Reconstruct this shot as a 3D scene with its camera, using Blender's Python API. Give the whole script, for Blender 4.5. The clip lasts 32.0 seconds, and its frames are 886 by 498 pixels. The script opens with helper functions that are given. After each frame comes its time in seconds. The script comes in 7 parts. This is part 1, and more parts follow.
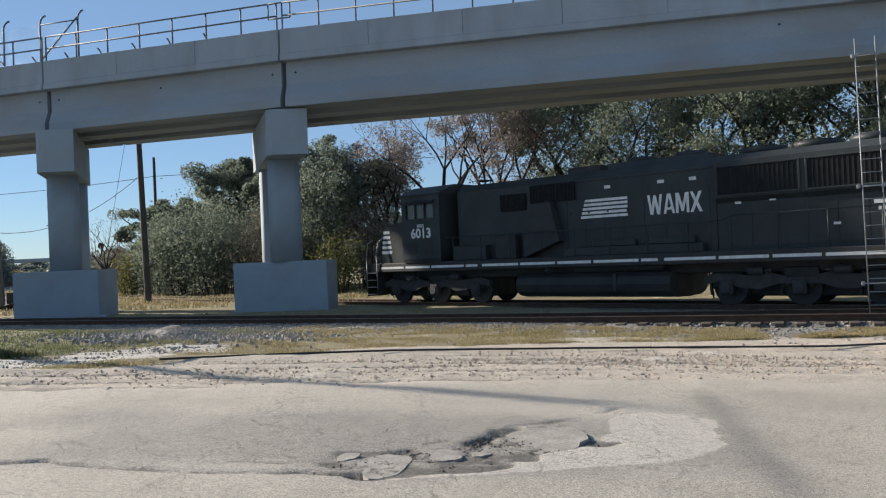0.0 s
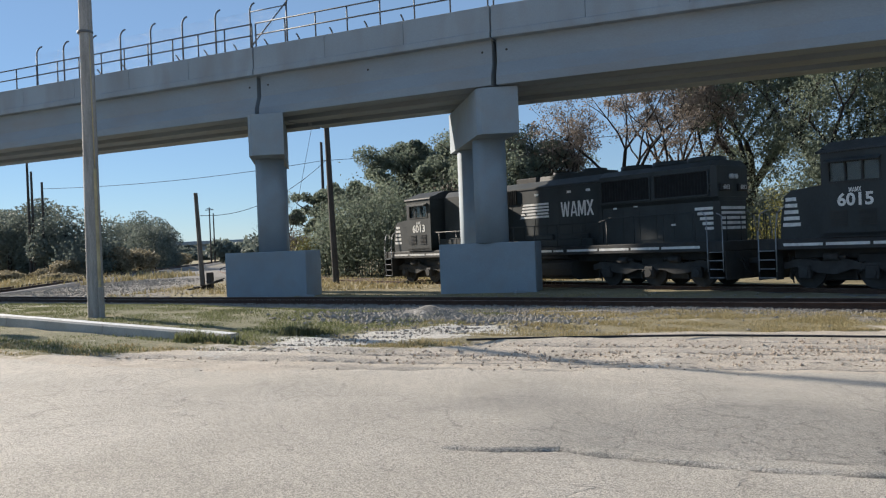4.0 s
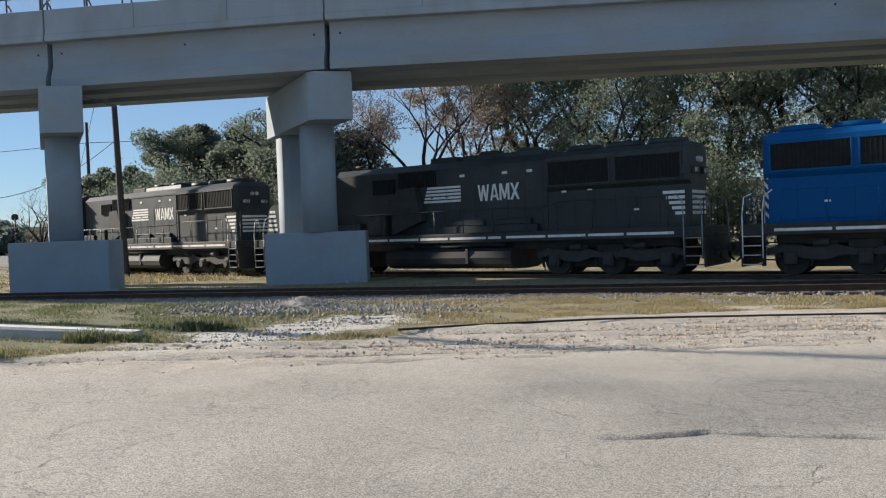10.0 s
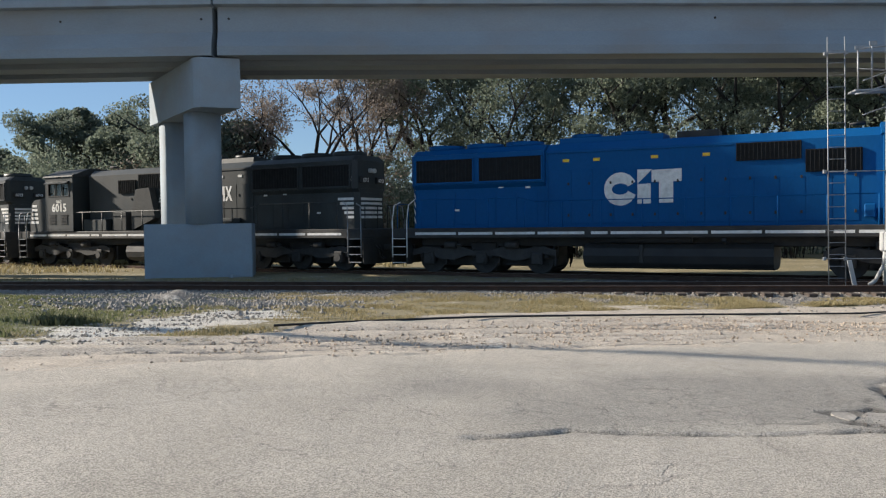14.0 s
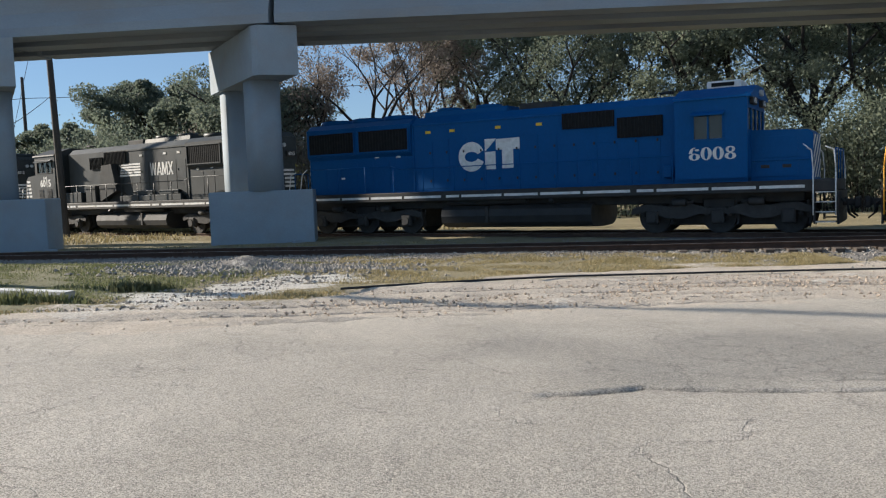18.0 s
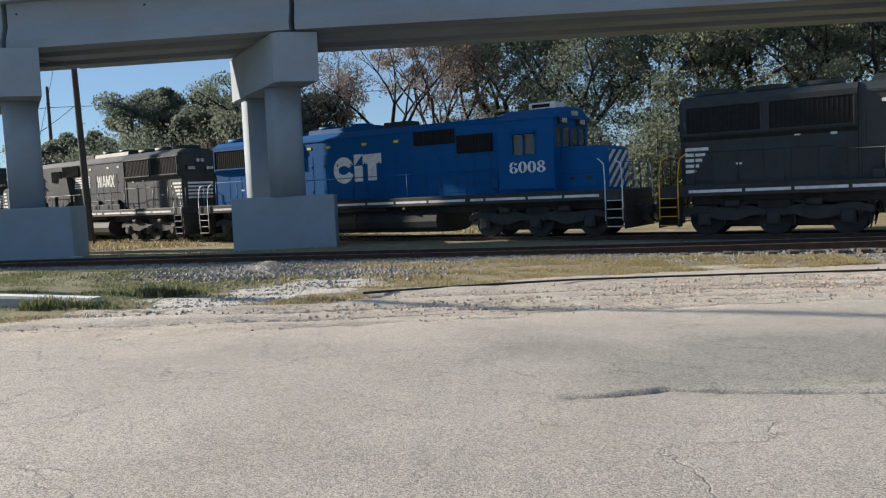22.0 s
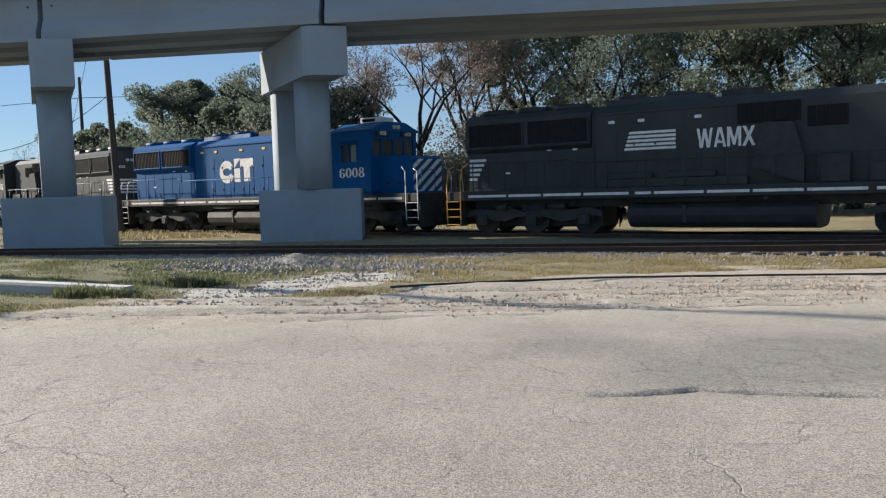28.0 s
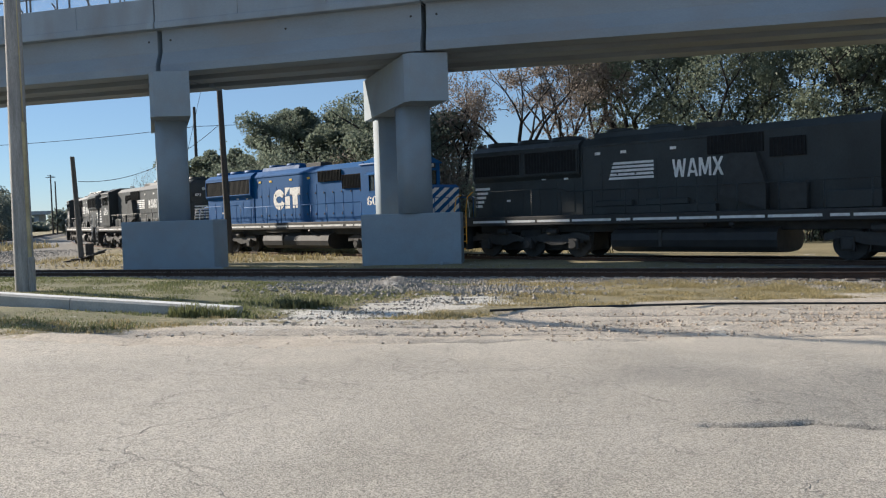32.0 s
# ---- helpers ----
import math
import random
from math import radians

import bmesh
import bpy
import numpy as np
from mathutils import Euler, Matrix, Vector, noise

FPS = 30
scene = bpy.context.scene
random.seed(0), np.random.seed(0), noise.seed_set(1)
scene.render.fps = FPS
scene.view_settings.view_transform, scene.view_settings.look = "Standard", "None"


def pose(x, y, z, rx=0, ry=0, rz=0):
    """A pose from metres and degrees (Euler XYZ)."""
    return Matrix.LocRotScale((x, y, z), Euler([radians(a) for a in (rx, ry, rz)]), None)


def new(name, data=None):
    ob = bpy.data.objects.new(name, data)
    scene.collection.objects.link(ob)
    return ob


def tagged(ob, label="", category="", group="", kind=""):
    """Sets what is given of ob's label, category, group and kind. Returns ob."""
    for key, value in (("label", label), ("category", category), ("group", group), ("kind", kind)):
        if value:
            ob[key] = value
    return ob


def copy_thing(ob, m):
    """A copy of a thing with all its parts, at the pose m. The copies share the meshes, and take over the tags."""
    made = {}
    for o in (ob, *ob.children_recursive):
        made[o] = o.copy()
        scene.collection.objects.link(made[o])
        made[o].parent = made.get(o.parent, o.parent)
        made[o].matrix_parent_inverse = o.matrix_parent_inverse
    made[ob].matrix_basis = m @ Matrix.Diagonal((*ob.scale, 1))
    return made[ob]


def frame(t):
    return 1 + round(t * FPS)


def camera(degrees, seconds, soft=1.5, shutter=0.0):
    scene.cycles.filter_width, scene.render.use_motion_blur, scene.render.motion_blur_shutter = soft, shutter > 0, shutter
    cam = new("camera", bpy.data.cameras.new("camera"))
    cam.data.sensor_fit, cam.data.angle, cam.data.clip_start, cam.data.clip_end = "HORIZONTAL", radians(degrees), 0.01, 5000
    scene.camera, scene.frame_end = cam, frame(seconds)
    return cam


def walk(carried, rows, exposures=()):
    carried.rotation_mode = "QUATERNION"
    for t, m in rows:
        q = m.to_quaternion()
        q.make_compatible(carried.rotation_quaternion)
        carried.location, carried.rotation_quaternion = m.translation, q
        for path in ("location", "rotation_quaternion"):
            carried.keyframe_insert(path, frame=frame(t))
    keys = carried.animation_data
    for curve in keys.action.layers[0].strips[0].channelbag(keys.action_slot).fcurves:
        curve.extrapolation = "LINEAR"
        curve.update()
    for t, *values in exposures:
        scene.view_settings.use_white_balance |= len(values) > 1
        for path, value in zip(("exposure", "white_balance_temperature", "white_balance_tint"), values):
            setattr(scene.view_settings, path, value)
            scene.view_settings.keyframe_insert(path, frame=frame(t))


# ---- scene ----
cam = camera(56.42, 32.0, soft=1.2)
PATH = [
    (0.0, pose(6.208, -0.566, 1.909, 90.51, 2.46, 6.75)),
    (0.5, pose(5.866, -0.503, 1.919, 90.01, 2.63, 6.82)),
    (1.0, pose(5.476, -0.504, 1.936, 89.99, 2.93, 8.23)),
    (1.5, pose(5.054, -0.500, 1.928, 89.98, 2.90, 11.74)),
    (2.0, pose(4.603, -0.407, 1.934, 89.88, 3.02, 12.96)),
    (2.5, pose(4.139, -0.402, 1.928, 90.02, 3.06, 15.92)),
    (3.0, pose(3.720, -0.445, 1.945, 89.82, 2.73, 15.51)),
    (3.5, pose(3.312, -0.374, 1.930, 89.89, 2.27, 15.65)),
    (5.5, pose(1.521, -0.385, 1.947, 89.03, 2.52, 14.53)),
    (6.0, pose(1.080, -0.343, 1.934, 88.96, 2.46, 14.30)),
    (6.5, pose(0.599, -0.211, 1.936, 89.04, 2.49, 15.58)),
    (7.0, pose(0.219, -0.222, 1.940, 88.91, 3.07, 17.13)),
    (7.5, pose(-0.038, -0.118, 1.941, 89.05, 3.29, 16.78)),
    (8.0, pose(-0.161, -0.083, 1.963, 89.23, 3.10, 15.45)),
    (8.5, pose(-0.191, -0.218, 1.962, 88.84, 2.69, 8.10)),
    (9.0, pose(-0.165, -0.231, 1.947, 88.65, 2.46, 2.53)),
    (9.5, pose(-0.148, -0.220, 1.948, 88.58, 2.37, -0.39)),
    (10.0, pose(-0.140, -0.195, 1.943, 88.57, 2.09, -1.47)),
    (10.5, pose(-0.134, -0.175, 1.943, 88.55, 1.95, -1.84)),
    (11.0, pose(-0.148, -0.188, 1.941, 88.42, 1.88, -1.79)),
    (11.5, pose(-0.154, -0.206, 1.936, 88.45, 1.55, -2.17)),
    (12.0, pose(-0.158, -0.215, 1.934, 88.51, 1.03, -3.24)),
    (12.5, pose(-0.173, -0.248, 1.942, 88.47, 0.79, -4.70)),
    (13.0, pose(-0.136, -0.218, 1.957, 88.44, 1.09, -7.12)),
    (13.5, pose(0.004, -0.121, 1.938, 88.35, 0.61, -8.91)),
    (15.5, pose(0.212, 0.216, 1.852, 87.41, 1.47, -6.92)),
    (16.0, pose(0.222, 0.225, 1.851, 87.14, 1.74, -6.78)),
    (16.5, pose(0.183, 0.184, 1.865, 86.93, 1.63, -6.16)),
    (17.0, pose(0.099, 0.091, 1.892, 86.60, 1.65, -3.66)),
    (17.5, pose(0.000, 0.000, 1.900, 86.20, 1.80, -3.72)),
    (18.0, pose(0.008, -0.025, 1.898, 85.67, 2.05, -4.77)),
    (18.5, pose(0.015, -0.027, 1.893, 85.57, 2.02, -8.58)),
    (19.0, pose(0.005, -0.047, 1.895, 85.59, 1.90, -8.64)),
    (19.5, pose(-0.003, -0.057, 1.902, 85.66, 1.79, -8.56)),
    (20.0, pose(-0.019, -0.073, 1.902, 85.87, 1.76, -8.18)),
    (20.5, pose(-0.055, -0.094, 1.912, 86.06, 1.51, -6.35)),
    (21.0, pose(-0.063, -0.118, 1.914, 86.15, 1.56, -3.35)),
    (21.5, pose(-0.027, -0.085, 1.898, 86.05, 2.35, -3.27)),
    (22.0, pose(-0.017, -0.071, 1.898, 86.01, 2.59, -3.39)),
    (22.5, pose(-0.010, -0.062, 1.896, 85.93, 2.42, -5.52)),
    (23.0, pose(-0.027, -0.079, 1.901, 85.94, 2.16, -5.51)),
    (23.5, pose(-0.035, -0.083, 1.904, 85.95, 2.03, -5.14)),
    (24.0, pose(-0.026, -0.071, 1.901, 85.92, 2.22, -5.07)),
    (24.5, pose(-0.031, -0.080, 1.900, 85.88, 2.13, -5.12)),
    (25.0, pose(-0.046, -0.088, 1.903, 85.77, 2.16, -4.91)),
    (25.5, pose(-0.055, -0.084, 1.906, 85.74, 1.46, -4.37)),
    (26.0, pose(-0.064, -0.102, 1.905, 85.62, 1.47, -3.71)),
    (26.5, pose(-0.071, -0.114, 1.904, 85.58, 1.59, -2.17)),
    (28.5, pose(-0.078, -0.115, 1.913, 85.92, 1.80, -1.29)),
    (29.0, pose(-0.070, -0.116, 1.914, 87.52, 2.10, 2.32)),
    (29.5, pose(-0.082, -0.133, 1.914, 87.71, 2.10, 4.62)),
    (30.0, pose(-0.092, -0.122, 1.912, 87.70, 2.14, 5.15)),
    (30.5, pose(-0.092, -0.124, 1.912, 87.73, 1.96, 5.25)),
    (31.0, pose(-0.093, -0.125, 1.910, 87.71, 1.72, 5.35)),
    (31.5, pose(-0.098, -0.118, 1.911, 87.67, 1.64, 5.29)),
    (32.0, pose(-0.095, -0.126, 1.909, 87.58, 1.78, 5.17)),
]
walk(cam, PATH)

# ---- light and sky ----
world = bpy.data.worlds.new("sky")
scene.world = world
world.use_nodes = True
SUN_EL, SUN_DIR = 23.6, Vector((-0.9205, 0.3907, 0)).normalized()
_w = world.node_tree
sky = _w.nodes.new("ShaderNodeTexSky")
sky.sky_type, sky.sun_disc = 'NISHITA', False
sky.sun_elevation = radians(SUN_EL)
sky.sun_rotation = math.atan2(SUN_DIR.x, SUN_DIR.y)
sky.air_density, sky.dust_density, sky.ozone_density = 0.9, 0.0, 5.0
# thin even haze over the clear sky
haze = _w.nodes.new("ShaderNodeMix")
haze.data_type = 'RGBA'
haze.inputs["Factor"].default_value = 0.5
haze.inputs["B"].default_value = (2.45, 3.35, 4.25, 1)
_w.links.new(sky.outputs[0], haze.inputs["A"])
_w.links.new(haze.outputs["Result"], _w.nodes["Background"].inputs[0])
_w.nodes["Background"].inputs[1].default_value = 0.065
sun = new("sun", bpy.data.lights.new("sun", 'SUN'))
sun.data.energy, sun.data.angle, sun.data.color = 4.6, radians(1.6), (1.0, 0.87, 0.705)
_to_sun = SUN_DIR * math.cos(radians(SUN_EL)) + Vector((0, 0, math.sin(radians(SUN_EL))))
sun.rotation_euler = _to_sun.to_track_quat('Z', 'Y').to_euler()
scene.view_settings.exposure = 0.95
scene.view_settings.use_white_balance = True
scene.view_settings.white_balance_temperature, scene.view_settings.white_balance_tint = 6150, 10


# ---- materials ----
def mat(name, col, rough=0.7, metal=0.0, vary=0.2, scale=2.0, bump=0.05, bscale=60.0, fine=0.12,
        dirt=None, dirt_amt=0.0, dirt_scale=1.2, rand=0.0, spec=0.5, coat=0.0, stretch=(1, 1, 1), dust=0.0):
    m = bpy.data.materials.new(name)
    m.use_nodes = True
    t = m.node_tree
    N, L = t.nodes, t.links
    b = N["Principled BSDF"]
    b.inputs["Roughness"].default_value, b.inputs["Metallic"].default_value = rough, metal
    b.inputs["Specular IOR Level"].default_value = spec
    b.inputs["Coat Weight"].default_value = coat
    b.inputs["Coat Roughness"].default_value = 0.25
    b.inputs["Sheen Weight"].default_value, b.inputs["Sheen Roughness"].default_value = dust, 0.6
    tc = N.new("ShaderNodeTexCoord")
    mp = N.new("ShaderNodeMapping")
    mp.inputs["Scale"].default_value = stretch
    L.new(tc.outputs["Object"], mp.inputs[0])

    def noise_tex(s, d=5.0):
        n = N.new("ShaderNodeTexNoise")
        n.inputs["Scale"].default_value, n.inputs["Detail"].default_value = s, d
        L.new(mp.outputs[0], n.inputs["Vector"])
        return n.outputs["Fac"]

    def remap(sock, a, c):
        r = N.new("ShaderNodeMapRange")
        r.inputs["From Min"].default_value, r.inputs["From Max"].default_value = 0.3, 0.7
        r.inputs["To Min"].default_value, r.inputs["To Max"].default_value = a, c
        L.new(sock, r.inputs["Value"])
        return r.outputs[0]

    def mul(a, c):
        k = N.new("ShaderNodeMath")
        k.operation = 'MULTIPLY'
        L.new(a, k.inputs[0])
        L.new(c, k.inputs[1])
        return k.outputs[0]

    f = mul(remap(noise_tex(scale), 1 - vary, 1 + vary), remap(noise_tex(bscale, 3), 1 - fine, 1 + fine))
    if rand:
        oi = N.new("ShaderNodeObjectInfo")
        r = N.new("ShaderNodeMapRange")
        r.inputs["To Min"].default_value, r.inputs["To Max"].default_value = 1 - rand, 1 + rand
        L.new(oi.outputs["Random"], r.inputs["Value"])
        f = mul(f, r.outputs[0])
    v = N.new("ShaderNodeVectorMath")
    v.operation = 'SCALE'
    v.inputs[0].default_value = col[:3]
    L.new(f, v.inputs["Scale"])
    out = v.outputs[0]
    if dirt:
        mx = N.new("ShaderNodeMix")
        mx.data_type = 'RGBA'
        r = N.new("ShaderNodeMapRange")
        r.inputs["From Min"].default_value, r.inputs["From Max"].default_value = 0.45, 0.72
        r.inputs["To Max"].default_value = dirt_amt
        L.new(noise_tex(dirt_scale, 8), r.inputs["Value"])
        L.new(r.outputs[0], mx.inputs["Factor"])
        L.new(out, mx.inputs["A"])
        mx.inputs["B"].default_value = (*dirt, 1)
        out = mx.outputs["Result"]
    L.new(out, b.inputs["Base Color"])
    rr = N.new("ShaderNodeMapRange")
    rr.inputs["To Min"].default_value, rr.inputs["To Max"].default_value = max(0.03, rough - 0.12), min(1, rough + 0.12)
    L.new(noise_tex(scale * 2.7), rr.inputs["Value"])
    L.new(rr.outputs[0], b.inputs["Roughness"])
    if bump:
        bp = N.new("ShaderNodeBump")
        bp.inputs["Strength"].default_value, bp.inputs["Distance"].default_value = bump, 0.02
        L.new(noise_tex(bscale, 6), bp.inputs["Height"])
        L.new(bp.outputs[0], b.inputs["Normal"])
    return m


def glass(name, col, rough=0.04):
    m = bpy.data.materials.new(name)
    m.use_nodes = True
    b = m.node_tree.nodes["Principled BSDF"]
    b.inputs["Base Color"].default_value = (*col, 1)
    b.inputs["Roughness"].default_value = rough
    b.inputs["Transmission Weight"].default_value = 0.6
    return m


M_CONC = mat("weathered concrete", (0.290, 0.338, 0.385), 0.88, vary=0.10, scale=0.5, bump=0.12, bscale=35, fine=0.06,
             dirt=(0.22, 0.22, 0.215), dirt_amt=0.55, dirt_scale=0.9, stretch=(1, 1, 0.35))
M_CONC2 = mat("smooth painted concrete", (0.26, 0.315, 0.365), 0.8, vary=0.08, scale=0.7, bump=0.08, bscale=25, fine=0.05,
              dirt=(0.26, 0.27, 0.275), dirt_amt=0.5, dirt_scale=1.6)
M_BEAM = mat("beam concrete", (0.258, 0.305, 0.35), 0.85, vary=0.10, scale=0.6, bump=0.08, bscale=30, fine=0.05,
             dirt=(0.25, 0.235, 0.22), dirt_amt=0.6, dirt_scale=0.7, stretch=(0.4, 1, 1))
M_GALV = mat("galvanised steel", (0.27, 0.285, 0.30), 0.55, 0.4, vary=0.12, scale=5, bump=0.03)
M_GALVD = mat("dull grey steel pipe", (0.13, 0.135, 0.145), 0.65, 0.2, vary=0.15, scale=5, bump=0.03)
M_WOOD = mat("weathered grey pole wood", (0.31, 0.30, 0.285), 0.9, vary=0.25, scale=2.5, bump=0.5, bscale=28, fine=0.25, stretch=(6, 6, 0.5))
M_WOODM = mat("dark weathered pole wood", (0.13, 0.125, 0.118), 0.9, vary=0.3, scale=2.5, bump=0.5, bscale=28, fine=0.25, stretch=(6, 6, 0.5))
M_WOODD = mat("dark creosoted pole wood", (0.055, 0.051, 0.048), 0.85, vary=0.3, scale=3, bump=0.4, bscale=28, fine=0.25, stretch=(6, 6, 0.5))
M_TIE = mat("creosoted sleeper", (0.07, 0.055, 0.045), 0.9, vary=0.3, scale=3, bump=0.4, bscale=24, fine=0.2, stretch=(1, 4, 4))
M_RAIL = mat("rusty rail steel", (0.085, 0.05, 0.035), 0.75, 0.3, vary=0.25, scale=4, bump=0.1)
M_RAILTOP = mat("worn rail head", (0.34, 0.30, 0.27), 0.38, 0.8, vary=0.2, scale=3, bump=0.03)
M_BLACK = mat("weathered black paint", (0.0215, 0.0282, 0.0305), 0.5, vary=0.3, scale=1.1, bump=0.03, bscale=20, fine=0.15,
              dirt=(0.038, 0.041, 0.042), dirt_amt=0.6, dirt_scale=0.8, spec=0.35, dust=0.03, stretch=(1, 1, 0.6))
M_BLACK2 = mat("sooty black underframe", (0.024, 0.025, 0.026), 0.7, vary=0.3, scale=3, bump=0.12, dirt=(0.05, 0.044, 0.036), dirt_amt=0.6, dirt_scale=2.5)
M_TRUCK = mat("dusty grey bogie casting", (0.040, 0.039, 0.038), 0.75, vary=0.3, scale=4, bump=0.15, bscale=30, dirt=(0.03, 0.029, 0.027), dirt_amt=0.8, dirt_scale=2.5)
M_TANK = mat("dull black fuel tank", (0.026, 0.027, 0.028), 0.6, vary=0.3, scale=1.5, bump=0.05, dirt=(0.034, 0.031, 0.027), dirt_amt=0.7, dirt_scale=1.4, spec=0.3, dust=0.05)
M_BLUE = mat("glossy blue paint", (0.0040, 0.082, 0.250), 0.55, vary=0.10, scale=0.9, bump=0.02, bscale=15, fine=0.05,
             dirt=(0.006, 0.070, 0.20), dirt_amt=0.5, dirt_scale=0.9, spec=0.14, coat=0.0, stretch=(1, 1, 0.6))
M_WHITE = mat("dirty white marking", (0.72, 0.72, 0.70), 0.6, vary=0.08, scale=6, bump=0.02, dirt=(0.4, 0.39, 0.37), dirt_amt=0.5, dirt_scale=5)
M_YELLOW = mat("faded yellow handrail paint", (0.75, 0.36, 0.03), 0.5, vary=0.15, scale=6, bump=0.02)
M_LABEL_Y = mat("yellow warning label", (0.75, 0.50, 0.04), 0.6, vary=0.1, scale=8, bump=0)
M_GRILLE = mat("dark radiator screen", (0.017, 0.018, 0.019), 0.7, 0.0, vary=0.2, scale=6, bump=0.05, spec=0.1)
M_SLAT = mat("dusty screen bar", (0.026, 0.028, 0.029), 0.7, 0.0, vary=0.2, scale=6, bump=0.05, spec=0.1)
M_GLASS = glass("dark cab glass", (0.10, 0.11, 0.11))
M_CABIN = mat("pale cab interior", (0.36, 0.37, 0.35), 0.8, vary=0.15, scale=3, bump=0.02)
M_GREYBOX = mat("grey painted sheet metal", (0.42, 0.43, 0.43), 0.55, vary=0.12, scale=3, bump=0.03, dirt=(0.25, 0.24, 0.22), dirt_amt=0.4)
M_DUCT = mat("dusty grey duct sheet", (0.042, 0.045, 0.046), 0.6, vary=0.2, scale=3, bump=0.03, spec=0.2, dirt=(0.036, 0.037, 0.036), dirt_amt=0.5)
M_WIRE = mat("black cable sheath", (0.02, 0.02, 0.02), 0.7, vary=0.1, bump=0)
M_SIGN = mat("white sign face", (0.78, 0.78, 0.76), 0.5, vary=0.05, scale=4, bump=0)
M_BLACKP = mat("matt black signal paint", (0.015, 0.015, 0.015), 0.6, vary=0.15, scale=5, bump=0.02)
M_LENS = mat("red signal lens", (0.30, 0.02, 0.02), 0.15, vary=0.1, scale=5, bump=0)
M_BARK = mat("dark oak bark", (0.034, 0.030, 0.027), 0.95, vary=0.35, scale=3, bump=0.6, bscale=14, fine=0.25)
M_STONE = mat("grey ballast stone", (0.26, 0.24, 0.212), 0.9, vary=0.35, scale=3, bump=0.3, bscale=40, fine=0.2)
# track beds: darker grey than the loose ballast stones
M_BALLAST = mat("dark crushed ballast", (0.15, 0.14, 0.13), 0.9, vary=0.35, scale=2, bump=0.6, bscale=18, fine=0.35)
M_KERB = mat("worn kerb concrete", (0.43, 0.415, 0.385), 0.9, vary=0.12, scale=1.5, bump=0.2, bscale=30, fine=0.1, dirt=(0.27, 0.255, 0.225), dirt_amt=0.6, dirt_scale=1.3)
M_CLOD = mat("sandy stone clod", (0.43, 0.355, 0.28), 0.95, vary=0.3, scale=4, bump=0.3, bscale=40, fine=0.2)


def leaf_mat(name, col, col2, trans=0.25):
    m = bpy.data.materials.new(name)
    m.use_nodes = True
    t = m.node_tree
    N, L = t.nodes, t.links
    b = N["Principled BSDF"]
    g = N.new("ShaderNodeNewGeometry")
    tc = N.new("ShaderNodeTexCoord")
    n = N.new("ShaderNodeTexNoise")
    n.inputs["Scale"].default_value = 0.5
    L.new(tc.outputs["Object"], n.inputs["Vector"])
    ad = N.new("ShaderNodeMath")
    ad.operation = 'MULTIPLY_ADD'
    L.new(g.outputs["Random Per Island"], ad.inputs[0])
    ad.inputs[1].default_value = 0.7
    L.new(n.outputs["Fac"], ad.inputs[2])
    mr = N.new("ShaderNodeMapRange")
    mr.inputs["From Min"].default_value, mr.inputs["From Max"].default_value = 0.35, 1.25
    L.new(ad.outputs[0], mr.inputs["Value"])
    mx = N.new("ShaderNodeMix")
    mx.data_type = 'RGBA'
    mx.inputs["A"].default_value, mx.inputs["B"].default_value = (*col, 1), (*col2, 1)
    L.new(mr.outputs[0], mx.inputs["Factor"])
    L.new(mx.outputs["Result"], b.inputs["Base Color"])
    b.inputs["Roughness"].default_value = 0.6
    b.inputs["Specular IOR Level"].default_value = 0.15
    tr = N.new("ShaderNodeBsdfTranslucent")
    L.new(mx.outputs["Result"], tr.inputs["Color"])
    ms = N.new("ShaderNodeMixShader")
    ms.inputs[0].default_value = trans
    L.new(b.outputs[0], ms.inputs[1])
    L.new(tr.outputs[0], ms.inputs[2])
    L.new(ms.outputs[0], N["Material Output"].inputs["Surface"])
    return m


M_OAK = leaf_mat("live oak leaves", (0.086, 0.114, 0.090), (0.235, 0.270, 0.205), 0.5)
M_OAK2 = leaf_mat("grey green oak leaves", (0.085, 0.110, 0.082), (0.25, 0.285, 0.208), 0.5)
M_DRYLEAF = leaf_mat("brown dry leaves", (0.145, 0.122, 0.104), (0.31, 0.265, 0.225), 0.45)
M_BUSH = leaf_mat("yellow green shrub leaves", (0.10, 0.11, 0.04), (0.30, 0.28, 0.10))
M_TWIG = leaf_mat("grey brown brush twigs", (0.12, 0.105, 0.085), (0.26, 0.22, 0.175), 0.2)
# distance haze is put into this paler, greyer leaf colour
M_FARLEAF = leaf_mat("distant green leaves paled for haze", (0.12, 0.145, 0.128), (0.20, 0.228, 0.195), 0.4)
M_WEED = leaf_mat("dark green weeds", (0.085, 0.095, 0.05), (0.17, 0.175, 0.09), 0.35)
M_SCRUB = leaf_mat("tan dry scrub", (0.17, 0.15, 0.10), (0.32, 0.285, 0.20), 0.4)
M_DRYGRASS = leaf_mat("dry straw grass", (0.25, 0.205, 0.105), (0.44, 0.375, 0.205), 0.25)
M_GREENGRASS = leaf_mat("short green grass", (0.112, 0.132, 0.060), (0.24, 0.25, 0.12), 0.3)


